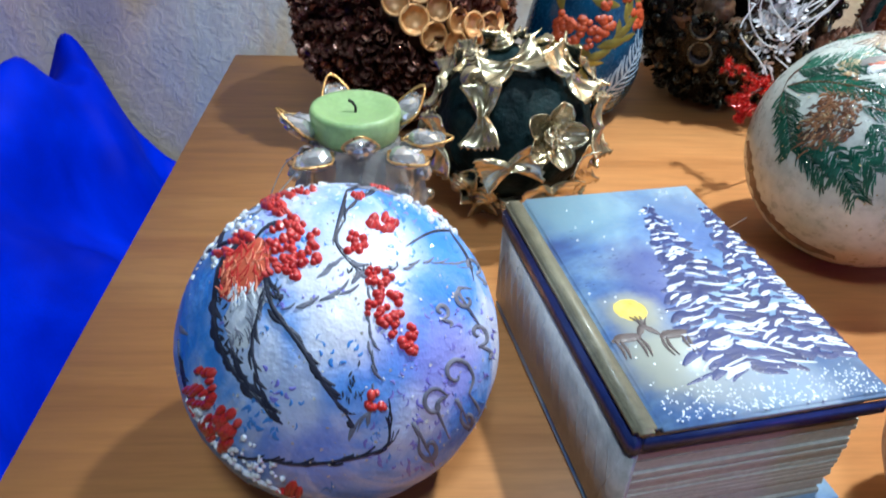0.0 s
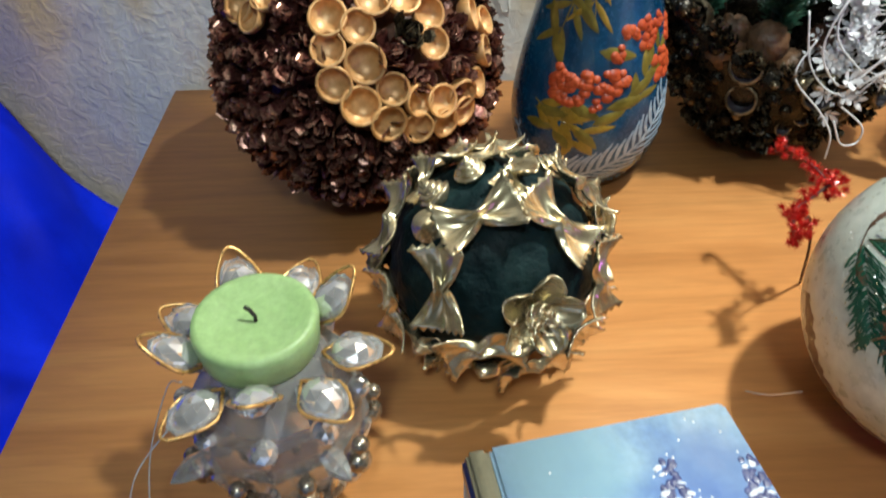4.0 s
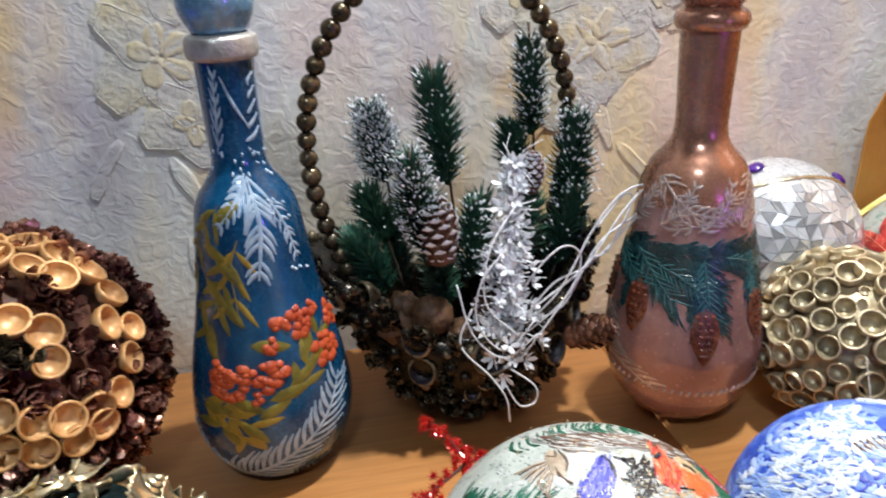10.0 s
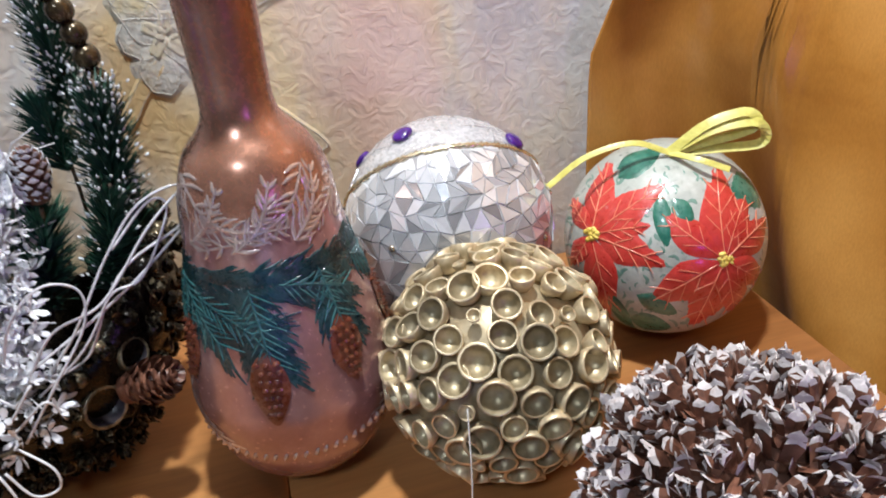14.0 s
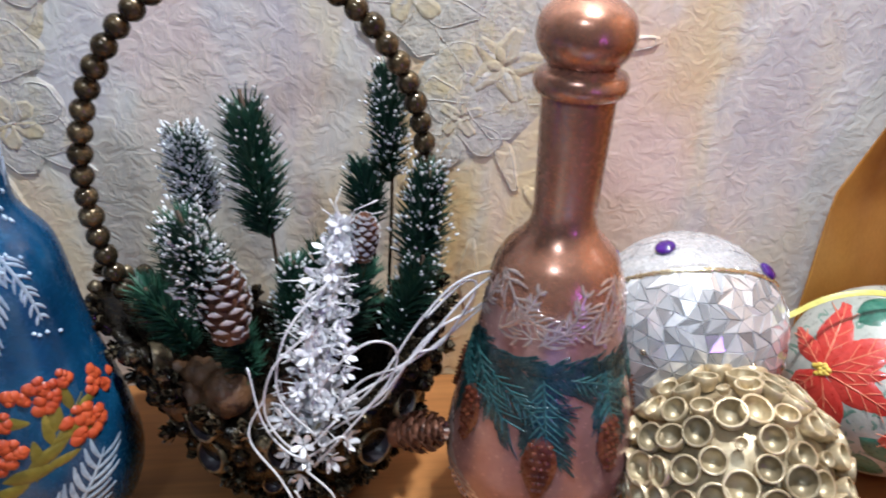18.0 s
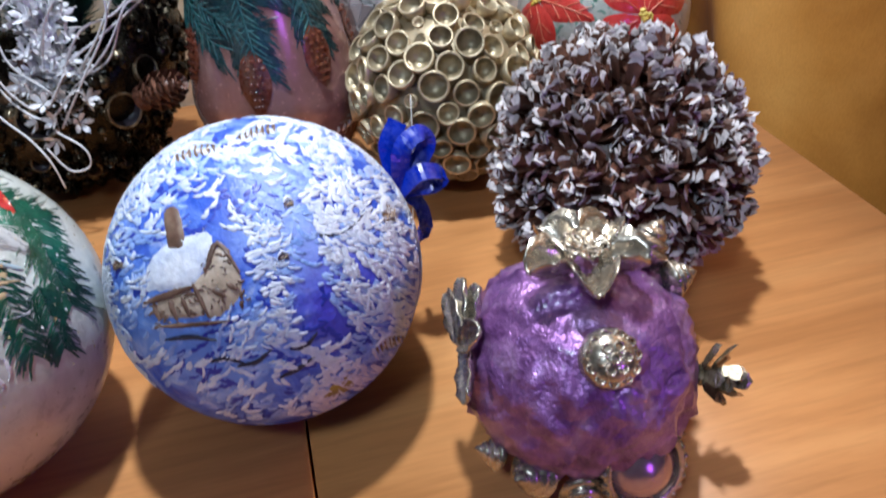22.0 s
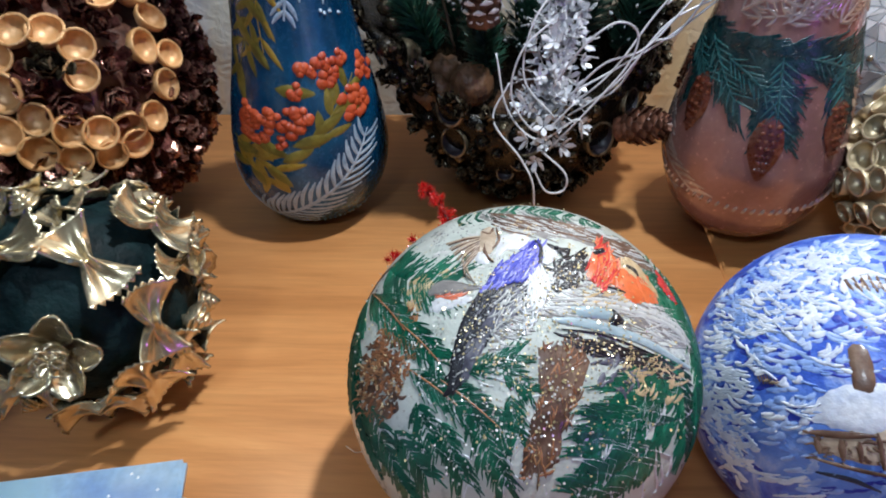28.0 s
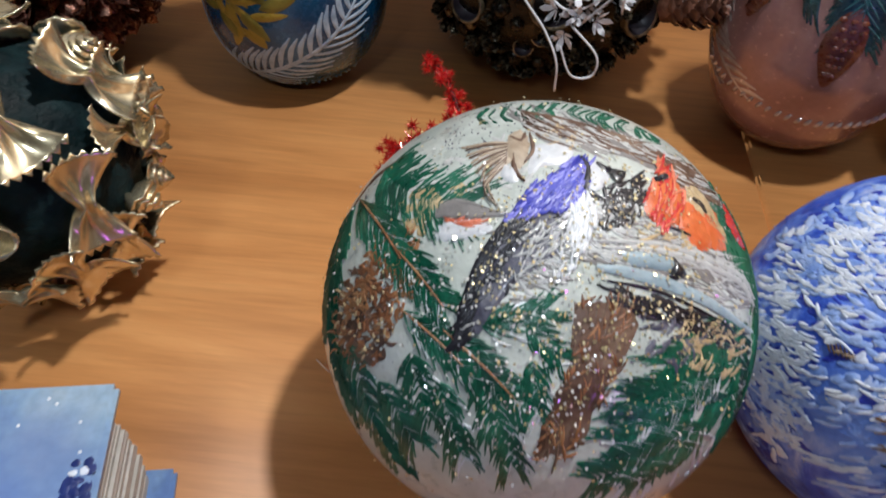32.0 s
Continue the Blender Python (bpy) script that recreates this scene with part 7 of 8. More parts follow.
for a, b, s in ((-0.0330, -0.0310, 1), (-0.0145, -0.0320, -1)):
    painted("deer_shape", cover, DEER_P, lambda bm: (fl.blob(bm, [(a - 0.0065, b - 0.001), (a - 0.003, b + 0.0022), (a + 0.004, b + 0.0020), (a + 0.0065, b + 0.0005), (a + 0.004, b - 0.0026), (a - 0.005, b - 0.0026)], 0.0004, 3), [fl.stroke(bm, [(a + x, b - 0.001), (a + x + 0.0008 * s, b - 0.006), (a + x + 0.0002, b - 0.0115)], 0.0015, 0.0006) for x in (-0.0052, -0.0034, 0.0032, 0.0050)], fl.stroke(bm, [(a + 0.005 * s, b), (a + 0.0085 * s, b + 0.0045), (a + 0.0105 * s, b + 0.0042)], 0.0030, 0.0006), [fl.stroke(bm, [(a + 0.0085 * s, b + 0.0045), (a + (0.0078 + 0.001 * k) * s, b + 0.008), (a + (0.0060 + 0.002 * k) * s, b + 0.0105)], 0.0008, 0.0007) for k in (0, 1, 2)]), "small brown deer shape")
painted("frost_dotting", cover, M["snow"], lambda bm: [fl.blob(bm, [(x + q * math.cos(k), y + q * math.sin(k)) for k in range(6)], 0.0003, 1) for x, y, q in [(random.uniform(-0.036, 0.046), -0.073 + abs(random.gauss(0, 0.008)), random.uniform(0.0002, 0.0006)) for _ in range(420)]], "glittering frost on the ground")

def spruce_dabs(bm, tip, base, half, n, mat):
    for k in range(n):
        t = (k + 0.5) / n
        t = t ** 0.75
        y = tip[1] + (base[1] - tip[1]) * t
        w = half * (0.12 + 0.88 * t)
        for s in (1, -1):
            if mat and random.random() < 0.5:
                continue
            x = tip[0] + (base[0] - tip[0]) * t + s * w * random.uniform(0.05, 1.0)
            x = min(0.047, max(-0.04, x))
            l = w * random.uniform(0.12, 0.26) + 0.0007
            g, y2 = random.uniform(-0.2, 0.9), y + random.uniform(-0.0025, 0.0025)
            fl.stroke(bm, [(x - s * l, y2 + l * 0.35), (x, y2), (min(0.0475, x + s * l), y2 - l * g)], random.uniform(0.0010, 0.0030) * (1.0 if mat else 2.2), 0.0003 + 0.0003 * mat)


for tip, base, half in (((0.0167, 0.0546), (0.006, -0.056), 0.023), ((0.0440, 0.050), (0.034, -0.054), 0.019)):
    painted("spruce_shadow", cover, NAVY, lambda bm: spruce_dabs(bm, tip, base, half, 130, 0), "dark blue spruce boughs")
    painted("spruce_snow", cover, WHITE_P, lambda bm: spruce_dabs(bm, tip, base, half, 80, 1), "white snow dabs on the spruce")
bm = bmesh.new()
for k in range(15):
    y0 = -HD + 0.004 + k * 0.0096
    for s in (1, -1):
        z0, z1 = (0.012, 0.046) if s > 0 else (0.046, 0.012)
        add_tube(bm, [(-HW - 0.0004, y0, z0), (-HW - 0.0006, y0 + 0.005, (z0 + z1) / 2), (-HW - 0.0004, min(HD - 0.002, y0 + 0.0095), z1)], 0.00022, 5)
part("lattice", bm, SPINE, spine, "raised grey lattice lines")
painted("frost_dotting", cover, M["snow"], lambda bm: [fl.blob(bm, [(x + 0.0006 * math.cos(k), y + 0.0006 * math.sin(k)) for k in range(6)], 0.0004, 1) for x, y in [(random.uniform(-0.038, 0.046), random.uniform(-0.07, 0.07)) for _ in range(60)]])

# ---- bottles ----


class Turned(Canvas):
    """Paint in relief on a turned body: a runs round the front in metres, b is the height."""

    def __init__(self, prof, toward, mean=0.036):
        self.prof, self.front, self.mean = prof, math.atan2(toward[1], toward[0]), mean

    def radius(self, z):
        for (r0, z0), (r1, z1) in zip(self.prof, self.prof[1:]):
            if z0 <= z <= z1 and z1 > z0:
                return r0 + (r1 - r0) * (z - z0) / (z1 - z0)
        return self.prof[-1][0]

    def on(self, a, b, lift=0.0):
        r = self.radius(b) + lift + 0.00012
        t = self.front + a / self.mean
        return Vector((r * math.cos(t), r * math.sin(t), b))


def smooth_profile(ctrl, steps=6):
    return [(max(0.0001, p.x), p.y) for p in curve_pts([(r, z, 0) for r, z in ctrl], steps)]


PEARL_BLUE = paint("pearly_blue_paint", [(0.004, 0.036, 0.10), (0.007, 0.066, 0.17), (0.016, 0.12, 0.27)], 30, 0.26, 0.25, 0.06, coat=0.5, grit=0.3)
PEARL_LIGHT = paint("pale_pearl_blue", [(0.08, 0.20, 0.40), (0.16, 0.33, 0.52), (0.3, 0.45, 0.6)], 45, 0.24, 0.3, 0.2, coat=0.5)
SILVER_BAND = paint("silver_grey_glitter_paint", [(0.40, 0.38, 0.36), (0.62, 0.60, 0.57)], 140, 0.4, 0.5, 0.7, 0.0012, 300)
FROST_P = paint("frosty_blue_white", [(0.22, 0.32, 0.46), (0.44, 0.54, 0.66)], 100, 0.35, 0, 0.2, coat=0.4)
ORANGE_P = paint("rowan_orange_paint", [(0.36, 0.040, 0.012), (0.56, 0.10, 0.03)], 100, 0.45, coat=0.1)

body = smooth_profile([(0.004, 0.0012), (0.022, 0.001), (0.0335, 0.008), (0.0440, 0.024), (0.0478, 0.046), (0.0440, 0.076), (0.0375, 0.105), (0.0330, 0.130), (0.0300, 0.155), (0.0265, 0.172), (0.0190, 0.184), (0.0148, 0.192), (0.0140, 0.205), (0.0143, 0.240), (0.0150, 0.247)])
blue = thing("blue_bottle", (0.2195, 0.66, T), "pearly blue bell-shaped bottle painted with rowan berries and ferns", "bottle")
bm = bmesh.new()
add_lathe(bm, body, 64)
part("bottle_body", bm, PEARL_BLUE, blue)
bm = bmesh.new()
add_lathe(bm, smooth_profile([(0.0140, 0.246), (0.0178, 0.248), (0.0185, 0.253), (0.0176, 0.258), (0.0140, 0.2595)]), 40)
part("collar", bm, SILVER_BAND, blue, "rough silver-grey collar")
bm = bmesh.new()
add_lathe(bm, smooth_profile([(0.0130, 0.259), (0.0150, 0.262), (0.0186, 0.270), (0.0192, 0.277), (0.0170, 0.286), (0.0110, 0.2905), (0.0080, 0.2910)]), 40)
stopper = part("stopper", bm, PEARL_LIGHT, blue, "pale pearl blue ball stopper")
bm = bmesh.new()
add_lathe(bm, [(0.0092, 0.2895), (0.0098, 0.2925), (0.0080, 0.2960), (0.0040, 0.2978), (0.0001, 0.2982)], 28)
part("stopper_cap", bm, M["satin_blue"], stopper, "royal blue stopper cap")
tv = Turned(body, (0.255 - 0.2195, 0.267 - 0.66))


def leaf_shape(bm, cvs, a, b, l, w, t, lift=0.00025):
    c, s = math.cos(t), math.sin(t)
    cvs.blob(bm, [(a + l * x * c - w * y * s, b + l * x * s + w * y * c) for x, y in ((-0.5, 0), (-0.2, 0.5), (0.2, 0.45), (0.55, 0), (0.2, -0.45), (-0.2, -0.5))], lift, 3)


def fern(bm, cvs, pts, frond, n, width, side=(1, -1)):
    p = curve_pts([(*q, 0) for q in pts], 6)
    cvs.stroke(bm, pts, width * 1.2, 0.0006)
    for k in range(n):
        t = (k + 0.6) / n
        i = min(int(t * (len(p) - 1)), len(p) - 2)
        q, d = p[i], (p[i + 1] - p[i]).normalized()
        g = math.atan2(d.y, d.x)
        l = frond * (1 - 0.55 * t) * random.uniform(0.85, 1.1)
        for s in side:
            h = g + s * 0.8
            cvs.stroke(bm, [(q.x, q.y), (q.x + 0.55 * l * math.cos(h), q.y + 0.55 * l * math.sin(h)), (q.x + l * math.cos(h - 0.12 * s), q.y + l * math.sin(h - 0.12 * s))], width, 0.0004)


painted("white_fern", blue, FROST_P, lambda bm: (fern(bm, tv, [(-0.028, 0.009), (-0.004, 0.022), (0.020, 0.042), (0.038, 0.068)], 0.027, 20, 0.0021), fern(bm, tv, [(-0.020, 0.010), (-0.034, 0.022), (-0.046, 0.044)], 0.013, 8, 0.0016)), "large white fern frond")
painted("white_fern", blue, FROST_P, lambda bm: (fern(bm, tv, [(0.008, 0.188), (0.010, 0.165), (0.004, 0.135)], 0.022, 9, 0.0028), fern(bm, tv, [(0.006, 0.190), (-0.004, 0.178), (-0.018, 0.164)], 0.014, 6, 0.0026), fern(bm, tv, [(0.020, 0.178), (0.028, 0.160), (0.032, 0.142)], 0.012, 7, 0.0018)), "white fern on the shoulder")
painted("neck_brushwork", blue, FROST_P, lambda bm: [fern(bm, tv, [(a, 0.200), (a + 0.006, 0.222), (a + 0.010, 0.242)], 0.016, 6, 0.0026) for a in (-0.024, -0.062, 0.055, 0.1, -0.1)] + [tv.stroke(bm, [(0.016 + 0.004 * k, 0.206 + 0.007 * k), (0.030, 0.208 + 0.007 * k), (0.042, 0.212 + 0.007 * k)], 0.003) for k in range(5)] + [tv.stroke(bm, [(-0.006, 0.240), (0.006, 0.226), (0.024, 0.212)], 0.0032)], "white strokes round the neck")
painted("white_dotting", blue, FROST_P, lambda bm: [tv.blob(bm, [(a + s * math.cos(k), b + s * 0.8 * math.sin(k)) for k in range(6)], 0.0008, 2) for a, b, s in [(random.uniform(-0.05, 0.05), random.uniform(0.186, 0.202), 0.0017) for _ in range(22)] + [(0.0035 * k - 0.06, 0.0075 + 0.001 * (k % 2), 0.0009) for k in range(36)] + [(random.uniform(0.02, 0.04), random.uniform(0.128, 0.176), 0.0013) for _ in range(10)]])
def compound(bm, pts, n, l, w):
    p = curve_pts([(*q, 0) for q in pts], 6)
    tv.stroke(bm, pts, 0.0012, 0.0004)
    for k in range(n):
        q = p[int((k + 0.5) / n * (len(p) - 1))]
        d = (p[-1] - p[0]).normalized()
        g = math.atan2(d.y, d.x)
        for sd in (1, -1):
            h = g + sd * random.uniform(0.5, 0.8)
            leaf_shape(bm, tv, q.x + 0.5 * l * math.cos(h), q.y + 0.5 * l * math.sin(h), l * random.uniform(0.85, 1.1), w * 0.8, h, 0.0001)


DULL_OLIVE = paint("dull_olive_paint", [(0.10, 0.085, 0.012), (0.24, 0.19, 0.03)], 100, 0.4, coat=0.3)
GOLD_LEAF_P = paint("gold_leaf_paint", [(0.22, 0.14, 0.015), (0.40, 0.27, 0.035)], 100, 0.35, coat=0.4)
painted("olive_foliage", blue, DULL_OLIVE, lambda bm: (compound(bm, [(-0.010, 0.150), (-0.022, 0.128), (-0.030, 0.100)], 4, 0.021, 0.0052), compound(bm, [(-0.018, 0.176), (-0.034, 0.160), (-0.050, 0.130)], 4, 0.018, 0.005), compound(bm, [(0.012, 0.066), (0.020, 0.082), (0.038, 0.100)], 3, 0.016, 0.0055)), "olive compound leaves")
painted("olive_foliage", blue, GOLD_LEAF_P, lambda bm: (compound(bm, [(-0.006, 0.158), (-0.012, 0.142), (-0.010, 0.118)], 3, 0.019, 0.0042), compound(bm, [(-0.034, 0.066), (-0.022, 0.060), (-0.004, 0.050)], 4, 0.016, 0.0055), compound(bm, [(-0.020, 0.072), (-0.016, 0.058), (-0.012, 0.042)], 3, 0.013, 0.005)), "golden compound leaves")
painted("olive_foliage", blue, DULL_OLIVE, lambda bm: [leaf_shape(bm, tv, *q) for q in ((-0.012, 0.172, 0.022, 0.008, 0.5), (-0.022, 0.150, 0.020, 0.0065, -0.5), (-0.014, 0.140, 0.022, 0.006, -0.7), (-0.024, 0.128, 0.022, 0.0065, -0.8), (-0.014, 0.118, 0.020, 0.006, -0.9), (-0.034, 0.112, 0.024, 0.006, -1.2), (-0.028, 0.098, 0.018, 0.006, -1.1), (0.004, 0.098, 0.020, 0.007, -0.2), (0.010, 0.070, 0.020, 0.007, 0.2), (0.018, 0.078, 0.018, 0.006, 0.5), (-0.010, 0.066, 0.018, 0.0065, -0.5), (-0.024, 0.062, 0.020, 0.007, 0.1), (-0.030, 0.052, 0.016, 0.006, 0.1), (-0.018, 0.046, 0.016, 0.006, -1.0), (-0.008, 0.050, 0.018, 0.006, -0.9), (0.024, 0.094, 0.014, 0.006, 1.3), (0.030, 0.086, 0.018, 0.006, -0.7), (0.002, 0.062, 0.016, 0.006, 0.5))], "olive and gold leaves")
for a, b, s, n in ((-0.012, 0.077, 0.0125, 26), (-0.022, 0.083, 0.007, 9), (0.002, 0.083, 0.007, 9), (0.024, 0.108, 0.010, 16), (0.010, 0.108, 0.004, 4), (0.007, 0.098, 0.004, 4), (0.034, 0.086, 0.009, 14), (0.05, 0.10, 0.008, 10)):
    painted("rowan_relief", blue, ORANGE_P, lambda bm: tv.berries(bm, a, b, s * 1.15, int(n * 1.6), 0.0029, 0, 0.8), "raised orange-red rowan berries")

body = smooth_profile([(0.003, 0.0010), (0.018, 0.001), (0.0300, 0.008), (0.0425, 0.024), (0.0495, 0.052), (0.0478, 0.072), (0.0430, 0.100), (0.0375, 0.125), (0.0345, 0.142), (0.0320, 0.158), (0.0270, 0.172), (0.0185, 0.182), (0.0152, 0.190), (0.0150, 0.205), (0.0162, 0.243), (0.0160, 0.247)])
COPPER = paint("pearly_copper_paint", [(0.30, 0.135, 0.085), (0.42, 0.205, 0.135), (0.50, 0.28, 0.20)], 24, 0.27, 0.55, 0.05, coat=0.45, grit=0.25)
ROSE = paint("rose_pearl_glaze", [(0.27, 0.14, 0.125), (0.37, 0.20, 0.185), (0.47, 0.29, 0.27)], 22, 0.24, 0.35, 0.05, coat=0.5, grit=0.25)
TEAL_P = paint("teal_spruce_paint", [(0.004, 0.020, 0.027), (0.010, 0.050, 0.058), (0.026, 0.10, 0.105)], 110, 0.3, 0, 0.2, coat=0.5)
CONE_P = paint("red_brown_cone_paint", [(0.06, 0.014, 0.008), (0.14, 0.035, 0.018), (0.22, 0.075, 0.035)], 140, 0.3, 0, 0.3, coat=0.5)
EMBOSS = paint("pale_pearl_relief", [(0.52, 0.40, 0.37), (0.70, 0.58, 0.54)], 80, 0.18, 0.5, 0.05, coat=0.6)
copper = thing("copper_bottle", (0.483, 0.668, T), "pearly copper-rose bell-shaped bottle painted with spruce and cones", "bottle")
bm = bmesh.new()
cut = [i for i, (r, z) in enumerate(body) if z > 0.150][0]
add_lathe(bm, body[:cut + 1], 64)
part("bottle_body", bm, ROSE, copper, "rose pearl lower body")
bm = bmesh.new()
add_lathe(bm, body[cut:], 64)
part("bottle_neck", bm, COPPER, copper, "copper neck and shoulder")
bm = bmesh.new()
add_lathe(bm, smooth_profile([(0.0152, 0.2465), (0.0185, 0.2475), (0.0205, 0.2515), (0.0195, 0.256), (0.0160, 0.2585), (0.0142, 0.2600)]), 40)
part("collar", bm, COPPER, copper)
bm = bmesh.new()
add_lathe(bm, smooth_profile([(0.0135, 0.2590), (0.0165, 0.2610), (0.0200, 0.2665), (0.0210, 0.2730), (0.0190, 0.2805), (0.0120, 0.2860), (0.0040, 0.2880), (0.0005, 0.2882)]), 40)
part("stopper", bm, COPPER, copper, "copper ball stopper")
tv = Turned(body, (0.255 - 0.483, 0.267 - 0.668))
tv.front += 0.25


def garland(bm):
    for a0, b0, a1, b1, n, l in ((-0.05, 0.126, -0.02, 0.122, 40, 0.016), (-0.02, 0.126, 0.01, 0.124, 40, 0.016), (0.01, 0.126, 0.04, 0.124, 40, 0.016), (0.04, 0.126, 0.07, 0.122, 40, 0.016), (-0.032, 0.118, -0.034, 0.092, 40, 0.015), (0.002, 0.118, 0.006, 0.084, 46, 0.016), (0.034, 0.118, 0.036, 0.090, 40, 0.015), (-0.062, 0.122, -0.030, 0.106, 34, 0.016), (-0.040, 0.128, -0.010, 0.098, 44, 0.018), (-0.026, 0.120, 0.004, 0.104, 40, 0.018), (0.0, 0.126, 0.006, 0.092, 46, 0.017), (0.010, 0.126, 0.040, 0.116, 44, 0.017), (0.030, 0.128, 0.034, 0.100, 36, 0.016), (0.050, 0.124, 0.075, 0.104, 40, 0.016), (-0.09, 0.118, -0.06, 0.110, 34, 0.016), (0.08, 0.12, 0.11, 0.11, 34, 0.016)):
        needles_on(bm, tv, a0, b0, a1, b1, n, l * 0.9, 0.0014, 0.75)


painted("spruce_garland", copper, TEAL_P, garland, "dark teal spruce garland")
TEAL_LIGHT = paint("light_teal_paint", [(0.02, 0.09, 0.10), (0.055, 0.18, 0.18)], 110, 0.3, 0, 0.2, coat=0.5)


def garland_light(bm):
    for a0, b0, a1, b1 in ((-0.055, 0.122, -0.030, 0.104), (-0.036, 0.124, -0.012, 0.098), (-0.022, 0.118, 0.002, 0.104), (0.002, 0.124, 0.006, 0.090), (0.014, 0.124, 0.040, 0.112), (0.031, 0.126, 0.034, 0.098), (0.050, 0.122, 0.072, 0.104)):
        tv.stroke(bm, [(a0, b0), ((a0 + a1) / 2, (b0 + b1) / 2 + 0.002), (a1, b1)], 0.0012, 0.0010)
        for k in range(9):
            t = (k + 0.5) / 9
            g = math.atan2(b1 - b0, a1 - a0)
            for sd in (1, -1):
                h = g + sd * random.uniform(0.5, 0.9)
                x, y, l = a0 + (a1 - a0) * t, b0 + (b1 - b0) * t, 0.011 * random.uniform(0.7, 1.1)
                tv.stroke(bm, [(x, y), (x + 0.5 * l * math.cos(h), y + 0.5 * l * math.sin(h)), (x + l * math.cos(h), y + l * math.sin(h))], 0.0009, 0.0009)


painted("spruce_garland", copper, TEAL_LIGHT, garland_light, "lighter teal needles")
for a, b, l in ((-0.030, 0.090, 0.034), (0.004, 0.078, 0.036), (0.033, 0.086, 0.034), (-0.058, 0.096, 0.030), (0.066, 0.088, 0.034)):
    painted("painted_cone", copper, CONE_P, lambda bm: (tv.blob(bm, [(a + 0.0066 * math.sin(k * 0.785) * (1 if math.cos(k * 0.785) > -0.2 else 0.62), b + l * 0.5 * math.cos(k * 0.785)) for k in range(8)], 0.0010, 4), [tv.blob(bm, [(a + x + 0.0018 * math.cos(k), y + 0.0016 * math.sin(k)) for k in range(6)], 0.0021, 1) for x, y in [((0.0034 * (i % 3 - 1) + 0.0010 * (i // 3 % 2)) * (1.0 - 0.10 * (i // 3)), b + l * 0.34 - 0.0040 * (i // 3)) for i in range(21)]]), "red-brown painted cone")
painted("raised_fern", copper, EMBOSS, lambda bm: (fern(bm, tv, [(-0.060, 0.082), (-0.044, 0.056), (-0.016, 0.038)], 0.022, 12, 0.0027, (1,)), fern(bm, tv, [(0.085, 0.070), (0.065, 0.050), (0.040, 0.040)], 0.016, 9, 0.0022, (1, -1)), fern(bm, tv, [(-0.060, 0.060), (-0.048, 0.044), (-0.030, 0.034)], 0.012, 7, 0.0018, (1,)), fern(bm, tv, [(-0.030, 0.168), (-0.006, 0.150), (0.024, 0.146)], 0.014, 10, 0.0018), fern(bm, tv, [(0.04, 0.168), (0.02, 0.15), (-0.02, 0.138)], 0.012, 10, 0.0018), fern(bm, tv, [(0.075, 0.165), (0.05, 0.15), (0.03, 0.14)], 0.012, 8, 0.0018)), "pale raised fern lines")
painted("raised_dotting", copper, EMBOSS, lambda bm: [tv.blob(bm, [(a + 0.0009 * math.cos(k) + 0.0007 * math.sin(k), b + 0.0026 * math.sin(k)) for k in range(6)], 0.0010, 2) for a, b in [(0.0036 * k - 0.040 + random.uniform(-0.0004, 0.0004), 0.041 - 0.003 * math.sin(k * 0.13)) for k in range(26)]], "row of raised pearl dots")
painted("raised_fern", copper, EMBOSS, lambda bm: [fern(bm, tv, [(a, 0.140), (a + 0.012, 0.150), (a + 0.020, 0.166)], 0.012, 8, 0.0020) for a in (-0.075, -0.05, -0.025, 0.0, 0.025, 0.05)], "raised leaf relief on the shoulder")

# ---- basket of bronzed nuts and cones ----
random.seed(41)
BX, BY = 0.347, 0.708
basket = thing("basket", (BX, BY, T), "dark bronzed basket of glued nuts and cones with a beaded handle", "basket")


def basket_wall(phi, h):
    """The outside of the basket at an angle and a share of its height."""
    rim = 0.066 + 0.052 * abs(math.cos(phi)) ** 2.2
    r = 0.036 + 0.042 * math.sin(min(1.0, h * 1.3) * 1.5)
    r += 0.026 * max(0.0, -math.cos(phi)) ** 5 * h ** 3
    return Vector((1.04 * r * math.cos(phi), 0.84 * r * math.sin(phi), 0.004 + rim * h))


bm = bmesh.new()
n = 48
for k in range(2):
    shrink = 1.0 if k == 0 else 0.86
    rows = [[bm.verts.new(basket_wall(6.2832 * i / n, j / 8) * shrink + Vector((0, 0, 0.012 * k))) for i in range(n)] for j in range(9)]
    for a, b in zip(rows, rows[1:]):
        for i in range(n):
            f = (a[i], a[(i + 1) % n], b[(i + 1) % n], b[i])
            bm.faces.new(f if k == 0 else f[::-1])
    bm.faces.new(rows[0][::-1] if k == 0 else rows[0])
    if k == 0:
        outer_rim = rows[-1]
    else:
        for i in range(n):
            bm.faces.new((outer_rim[i], outer_rim[(i + 1) % n], rows[-1][(i + 1) % n], rows[-1][i]))
part("shell", bm, M["bronze"], basket)
ring = cup_mesh("bronze_cup", [M["ring_bronze"], M["dark_hole"]], 0.0075, 0.9)
small = rosette_mesh("bronze_cone", [M["bronze"], M["ring_bronze"]], 0.0085, 0.009, ((4, 0.5, 1.1), (5, 0.8, 0.7), (6, 1.0, 0.2)), 12)
nut = link_mesh("bronze_nut", rough_ball(0.0055, 0.0012, 3, 16), M["bronze"])
nut2 = link_mesh("brass_nut", rough_ball(0.0040, 0.001, 4, 14), M["ring_bronze"])
known = ((-0.036, 0.077, 1.35), (-0.034, 0.056, 1.25), (0.005, 0.066, 1.55), (0.045, 0.060, 1.4), (0.024, 0.076, 1.1), (-0.064, 0.098, 1.4), (0.060, 0.078, 1.1))
spots = []
